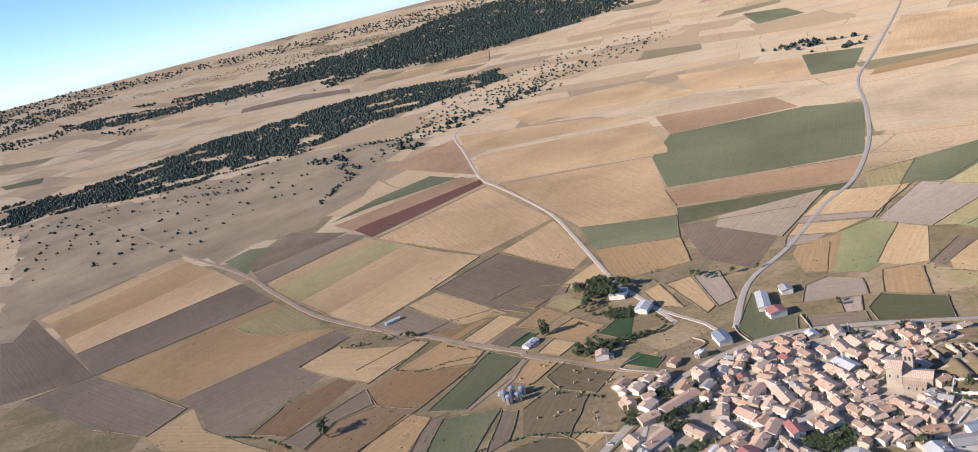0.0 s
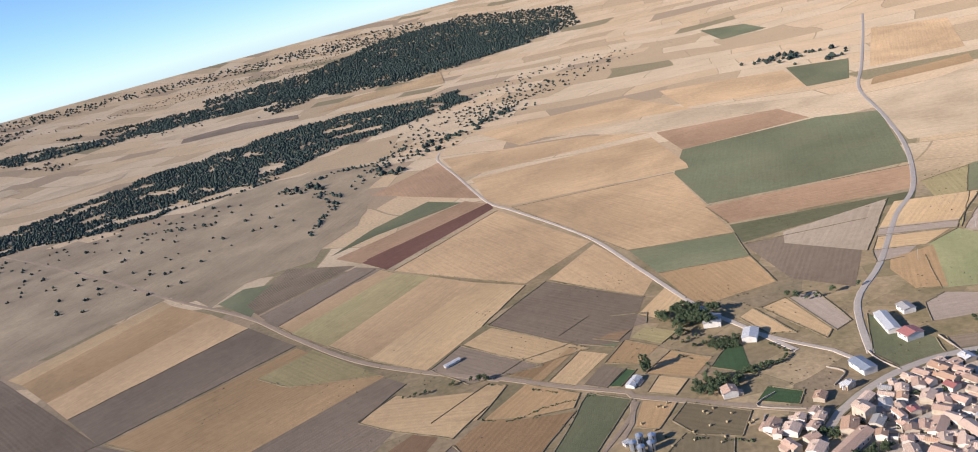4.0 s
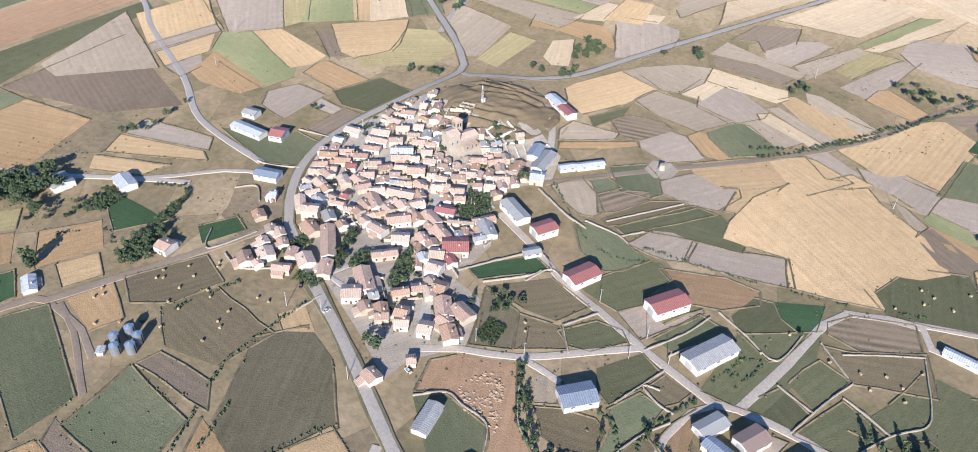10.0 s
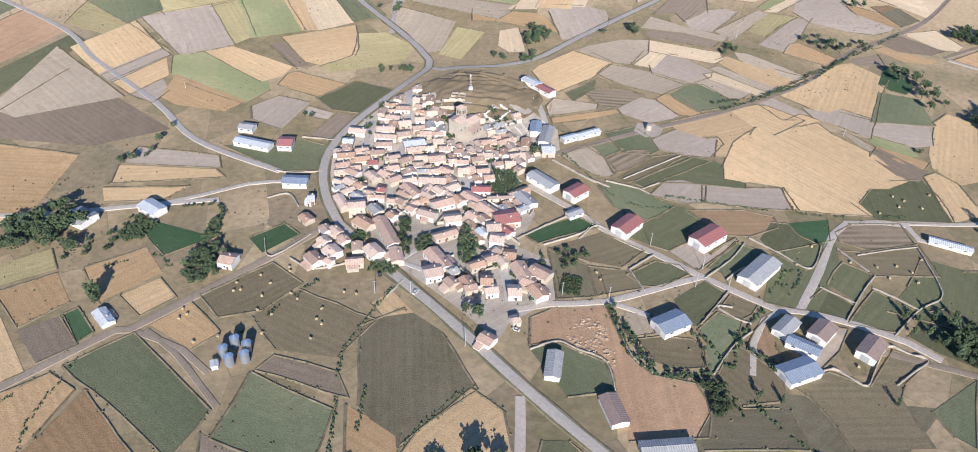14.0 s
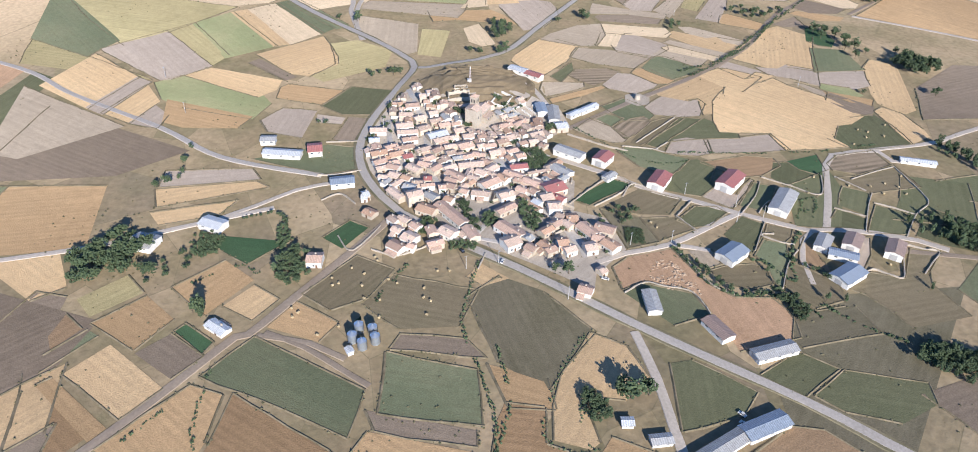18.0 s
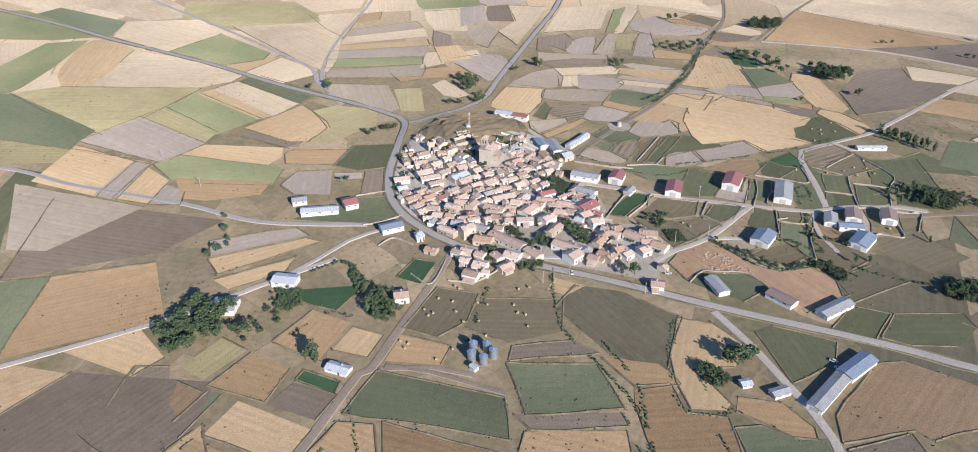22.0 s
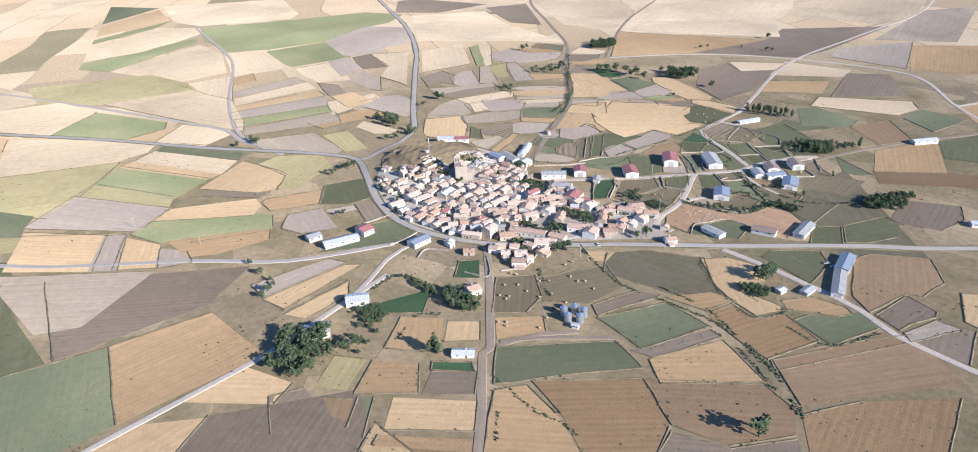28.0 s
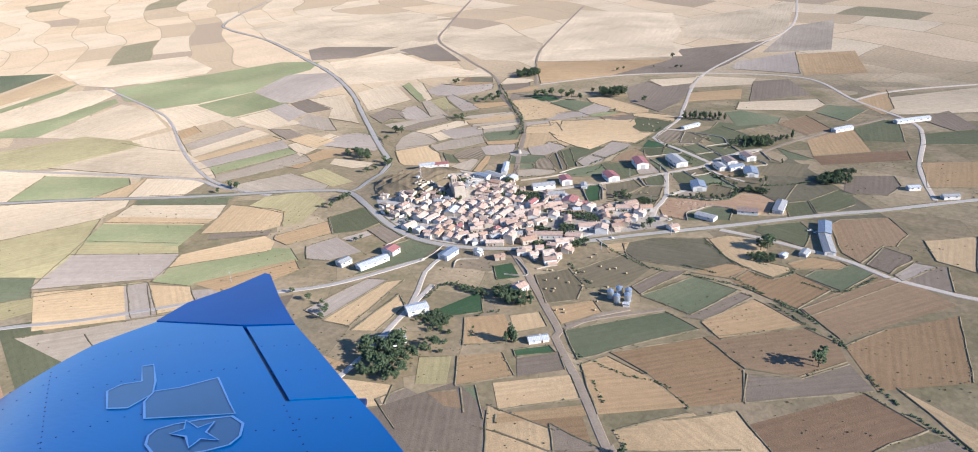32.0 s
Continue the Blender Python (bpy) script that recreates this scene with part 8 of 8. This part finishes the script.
# ---- infill: yards, low walls and lean-to sheds between the houses ----
def infill(outline, tries):
    rnd = random.Random(3)
    xs, ys = [p[0] for p in outline], [p[1] for p in outline]
    made = 0
    for _ in range(tries):
        x, y = rnd.uniform(min(xs), max(xs)), rnd.uniform(min(ys), max(ys))
        if x < 112 or not inside(x, y, outline):
            continue
        length, width = rnd.uniform(5.5, 9), rnd.uniform(4, 6)
        r = math.hypot(length, width) / 2 * 0.8
        if any((x - a) ** 2 + (y - b) ** 2 < (r * 0.8 + c * 0.85) ** 2 for a, b, c in FOOTPRINTS):
            continue
        if any((x - a) ** 2 + (y - b) ** 2 < (4.5 + r * 0.6) ** 2 for a, b in LANES):
            continue
        near = min(HOUSES, key=lambda h: (h[0] - x) ** 2 + (h[1] - y) ** 2)
        house(rnd.choice(("pale", "tile", "pale", "tile", "pale", "orange", "grey")), x, y, near[2] + rnd.choice((0, 90, 90)) + rnd.uniform(-14, 14), length, width, rnd.uniform(2.5, 3.7))
        made += 1
    return made


HOUSES = [(o.location.x, o.location.y, math.degrees(o.rotation_euler.z)) for o in scene.collection.objects if o.name.startswith("house") and o.parent is None]
VILLAGE = [(203.5, 460.4), (222.3, 453.1), (245.2, 437.5), (269.3, 417.2), (260.2, 404.2), (229.3, 393.0), (221.8, 367.2), (228.7, 339.7), (233.7, 322.4), (179.8, 324.8), (167.5, 336.2), (147.3, 333.5), (114.5, 329.1), (80.9, 339.4), (67.9, 318.9), (40.1, 320.4), (22.6, 339.8), (40.8, 360.2), (39.8, 380.2), (63.0, 404.6), (96.7, 428.6), (123.8, 450.3), (161.0, 461.7)]
LANES = [tuple(p) for line in STREETS for p in smooth_line(line, 5.0)]

infill(VILLAGE, 1500)


def yard_walls(n):
    """Low plastered walls closing the yards."""
    rnd = random.Random(8)
    for k in range(n):
        x, y, turn = rnd.choice(HOUSES)
        a = radians(turn + rnd.choice((0, 90, 180, 270)))
        x, y = x + math.cos(a) * rnd.uniform(7, 9), y + math.sin(a) * rnd.uniform(7, 9)
        if not inside(x, y, VILLAGE) or any((x - p) ** 2 + (y - q) ** 2 < 30 for p, q in LANES):
            continue
        length = rnd.uniform(4, 9)
        ob = new("yard_wall", mesh_of("yard_wall", block(-length / 2, -0.2, -1.0, length / 2, 0.2, rnd.uniform(1.6, 2.4)), WALLS[rnd.choice(("white", "stone", "adobe"))]))
        ob.matrix_world = pose(x, y, terr(x, y), 0, 0, turn + rnd.choice((0, 90)))
        tagged(ob, "low plastered yard wall between houses", "wall", "yard walls")


yard_walls(170)


def yard_bushes(n):
    """Small dark trees and bushes that stand in the yards between the roofs."""
    rnd = random.Random(21)
    made = 0
    while made < n:
        x, y = rnd.uniform(10, 265), rnd.uniform(318, 460)
        if not inside(x, y, VILLAGE) or any((x - a) ** 2 + (y - b) ** 2 < (0.75 * c) ** 2 for a, b, c in FOOTPRINTS):
            continue
        if any((x - p) ** 2 + (y - q) ** 2 < 12 for p, q in LANES):
            continue
        tree("bush" if rnd.random() < 0.6 else "broad", x, y, rnd.uniform(2.2, 4.8))
        made += 1


yard_bushes(85)


# ---- the aeroplane's wing, where it stands when the flight ends ----
WING_POSE = pose(-231.04, 904.56, 268.32, 0, 11.31, -28.86)
WING_PANEL = [(3.406, 1.144), (3.558, 0.955), (3.660, 0.830), (3.760, 0.692), (3.949, 0.463), (4.072, 0.171), (3.582, -0.216), (2.515, -0.242), (2.350, -0.471), (2.132, -0.483), (1.878, -0.486), (1.513, -0.484), (1.322, -0.473), (2.505, 1.152)]
WING_TIP = [(4.072, 0.171), (4.286, 0.004), (4.379, -0.242), (4.537, -0.461), (4.471, -0.485), (3.871, -0.445), (3.378, -0.433), (3.582, -0.216)]
AILERON = [(3.561, -0.226), (3.378, -0.433), (2.847, -0.453), (2.369, -0.465), (2.519, -0.252)]
STAR = [(2.607, 0.099), (2.509, 0.065), (2.518, 0.008), (2.451, 0.043), (2.353, 0.009), (2.410, 0.064), (2.370, 0.104), (2.466, 0.107), (2.531, 0.158), (2.535, 0.109)]
MARK_ROUND = [(2.577, 0.226), (2.612, 0.201), (2.611, 0.139), (2.582, 0.056), (2.527, -0.050), (2.433, -0.078), (2.341, -0.057), (2.300, -0.018), (2.311, 0.056), (2.348, 0.150), (2.420, 0.215), (2.509, 0.235)]
MARK_BLOCK = [(2.923, 0.236), (3.010, 0.198), (2.967, 0.101), (2.957, -0.043), (2.633, -0.057), (2.539, -0.064), (2.749, 0.237)]
MARK_SMALL = [(3.171, 0.376), (3.206, 0.323), (3.173, 0.243), (3.372, 0.242), (3.353, 0.194), (3.125, 0.191), (2.988, 0.205), (2.909, 0.296), (2.967, 0.370)]
RIVETS_A = [(3.707, 0.635), (3.296, 0.616), (2.741, 0.583), (2.364, 0.556)]
RIVETS_B = [(3.460, 0.802), (3.692, 0.452), (3.616, 0.180), (3.372, -0.177)]
RIVETS_C = [(3.201, 0.733), (3.283, 0.433), (3.197, 0.164), (2.984, -0.169)]
RIVETS_D = [(2.853, 0.598), (2.833, 0.306), (2.705, 0.025), (2.724, -0.183)]
RIVETS_E = [(2.485, -0.226), (2.198, -0.228), (1.836, -0.230)]
RIVETS_F = [(3.199, -0.251), (3.040, -0.441)]
RIVETS_G = [(2.861, -0.240), (2.706, -0.447)]
RIVETS_H = [(2.330, -0.252), (2.180, -0.454)]
RIVETS_I = [(2.351, -0.109), (2.214, -0.272)]


def paint(name, base, rough, coat=0.3):
    m, t, p, co, info = start(name, rough, 0.0, 0.14)
    n = ramped(t, noisy(t, co, 1.2, 4), 0.3, 0.7)
    t.links.new(mixed(t, scaled(base, 0.9), scaled(base, 1.1), n), p.inputs["Base Color"])
    p.inputs["Coat Weight"].default_value = coat
    p.inputs["Coat Roughness"].default_value = 0.08
    bumped(t, p, noisy(t, co, 0.9, 2), 0.25, 0.03)
    return m


BLUE = paint("glossy_blue_paint", (0.001, 0.115, 0.36), 0.4)
# The wing's blue, darkened: the upswept tip's shade put into its colour.
SHADED_BLUE = paint("shaded_blue_paint", (0.0, 0.07, 0.31), 0.45, 0.05)
MARK = paint("grey_blue_marking", (0.045, 0.10, 0.20), 0.35)
TRIM = paint("pale_blue_outline", (0.16, 0.31, 0.58), 0.35)
# Rivet heads, and the painted shade of the aileron's hinge slot.
RIVET_AND_GAP = paint("dark_rivet_and_gap_shade", (0.004, 0.02, 0.10), 0.4)


def camber(y):
    """How far the skin falls away towards the leading edge."""
    return -0.16 * max(0.0, (y - 0.35) / 0.8) ** 2.2


def bent(bm, step=0.09):
    """Cuts a plate fine enough to follow the camber, and bends it."""
    for _ in range(6):
        far = [e for e in bm.edges if e.calc_length() > step and abs(e.verts[0].co.z - e.verts[1].co.z) < 0.02]
        if not far:
            break
        bmesh.ops.subdivide_edges(bm, edges=far, cuts=1)
        bmesh.ops.triangulate(bm, faces=bm.faces)
    for v in bm.verts:
        v.co.z += camber(v.co.y)
    for f in bm.faces:
        f.smooth = False
    return bm


def sheet(points, top, deep):
    """A plate of an outline in the wing's plane, rounded along its rim."""
    bm = bmesh.new()
    n = len(points)
    cx, cy = sum(p[0] for p in points) / n, sum(p[1] for p in points) / n
    rings = []
    for shrink, z in ((1.0, top - deep * 0.5), (0.997, top - deep * 0.12), (0.99, top)):
        rings.append([bm.verts.new((cx + (x - cx) * shrink, cy + (y - cy) * shrink, z)) for x, y in points])
    low = [bm.verts.new((cx + (x - cx) * 0.98, cy + (y - cy) * 0.98, top - deep)) for x, y in points]
    for a, b in ((low, rings[0]), (rings[0], rings[1]), (rings[1], rings[2])):
        for k in range(n):
            bm.faces.new((a[k], a[(k + 1) % n], b[(k + 1) % n], b[k]))
    for ring, flip in ((rings[2], False), (low, True)):
        for tri in tessellate_polygon([[(v.co.x, v.co.y, 0) for v in ring]]):
            bm.faces.new([ring[i] for i in tri])
    bmesh.ops.recalc_face_normals(bm, faces=bm.faces)
    return bm


def outline_band(points, width, z):
    """A painted line round a shape."""
    bm = bmesh.new()
    n = len(points)
    cx, cy = sum(p[0] for p in points) / n, sum(p[1] for p in points) / n
    rings = []
    for off in (-width / 2, width / 2):
        ring = []
        for x, y in points:
            d = Vector((x - cx, y - cy))
            d = d.normalized() * off
            ring.append(bm.verts.new((x + d.x, y + d.y, z)))
        rings.append(ring)
    for k in range(n):
        bm.faces.new((rings[0][k], rings[0][(k + 1) % n], rings[1][(k + 1) % n], rings[1][k]))
    bmesh.ops.recalc_face_normals(bm, faces=bm.faces)
    if sum(f.normal.z for f in bm.faces) < 0:
        bmesh.ops.reverse_faces(bm, faces=bm.faces)
    return bm


def wing():
    base = new("aeroplane_wing")
    base.matrix_world = WING_POSE
    panel = part("wing_panel", bent(sheet(WING_PANEL, 0.0, 0.12)), BLUE, base)
    # The tip lies flat; its darker blue carries the shade of the upsweep.
    part("wing_tip", sheet(WING_TIP, 0.004, 0.07), SHADED_BLUE, base, "upswept blue wing tip")
    part("aileron", sheet(AILERON, 0.0, 0.06), BLUE, base, "blue aileron with a dark hinge gap")
    # A dark plate below the slot stands in for the shade inside it.
    part("hinge_gap", sheet([(3.60, -0.19), (3.60, -0.27), (2.55, -0.29), (2.38, -0.50), (2.30, -0.47), (2.47, -0.21)], -0.025, 0.02), RIVET_AND_GAP, base)
    for shape in (MARK_ROUND, MARK_BLOCK, MARK_SMALL):
        part("marking", sheet(shape, 0.002, 0.002), MARK, panel)
        part("marking_outline", outline_band(shape, 0.010, 0.004), TRIM, panel)
    part("star", sheet(STAR, 0.005, 0.002), BLUE, panel)
    part("star_outline", outline_band(STAR, 0.009, 0.007), TRIM, panel)
    for line in (RIVETS_A, RIVETS_B, RIVETS_C, RIVETS_D, RIVETS_E, RIVETS_F, RIVETS_G, RIVETS_H, RIVETS_I):
        for a, b in zip(line, line[1:]):
            a, b = Vector(a), Vector(b)
            n = max(1, int((b - a).length / 0.055))
            for k in range(n):
                p = a.lerp(b, k / n)
                shared_part("rivet", "rivet", lambda: block(-0.003, -0.003, -0.004, 0.003, 0.003, -0.0015), RIVET_AND_GAP, panel, (p.x, p.y, 0.003 + camber(p.y)))
    tagged(base, "glossy blue light aeroplane wing with grey markings", "aeroplane wing")


wing()
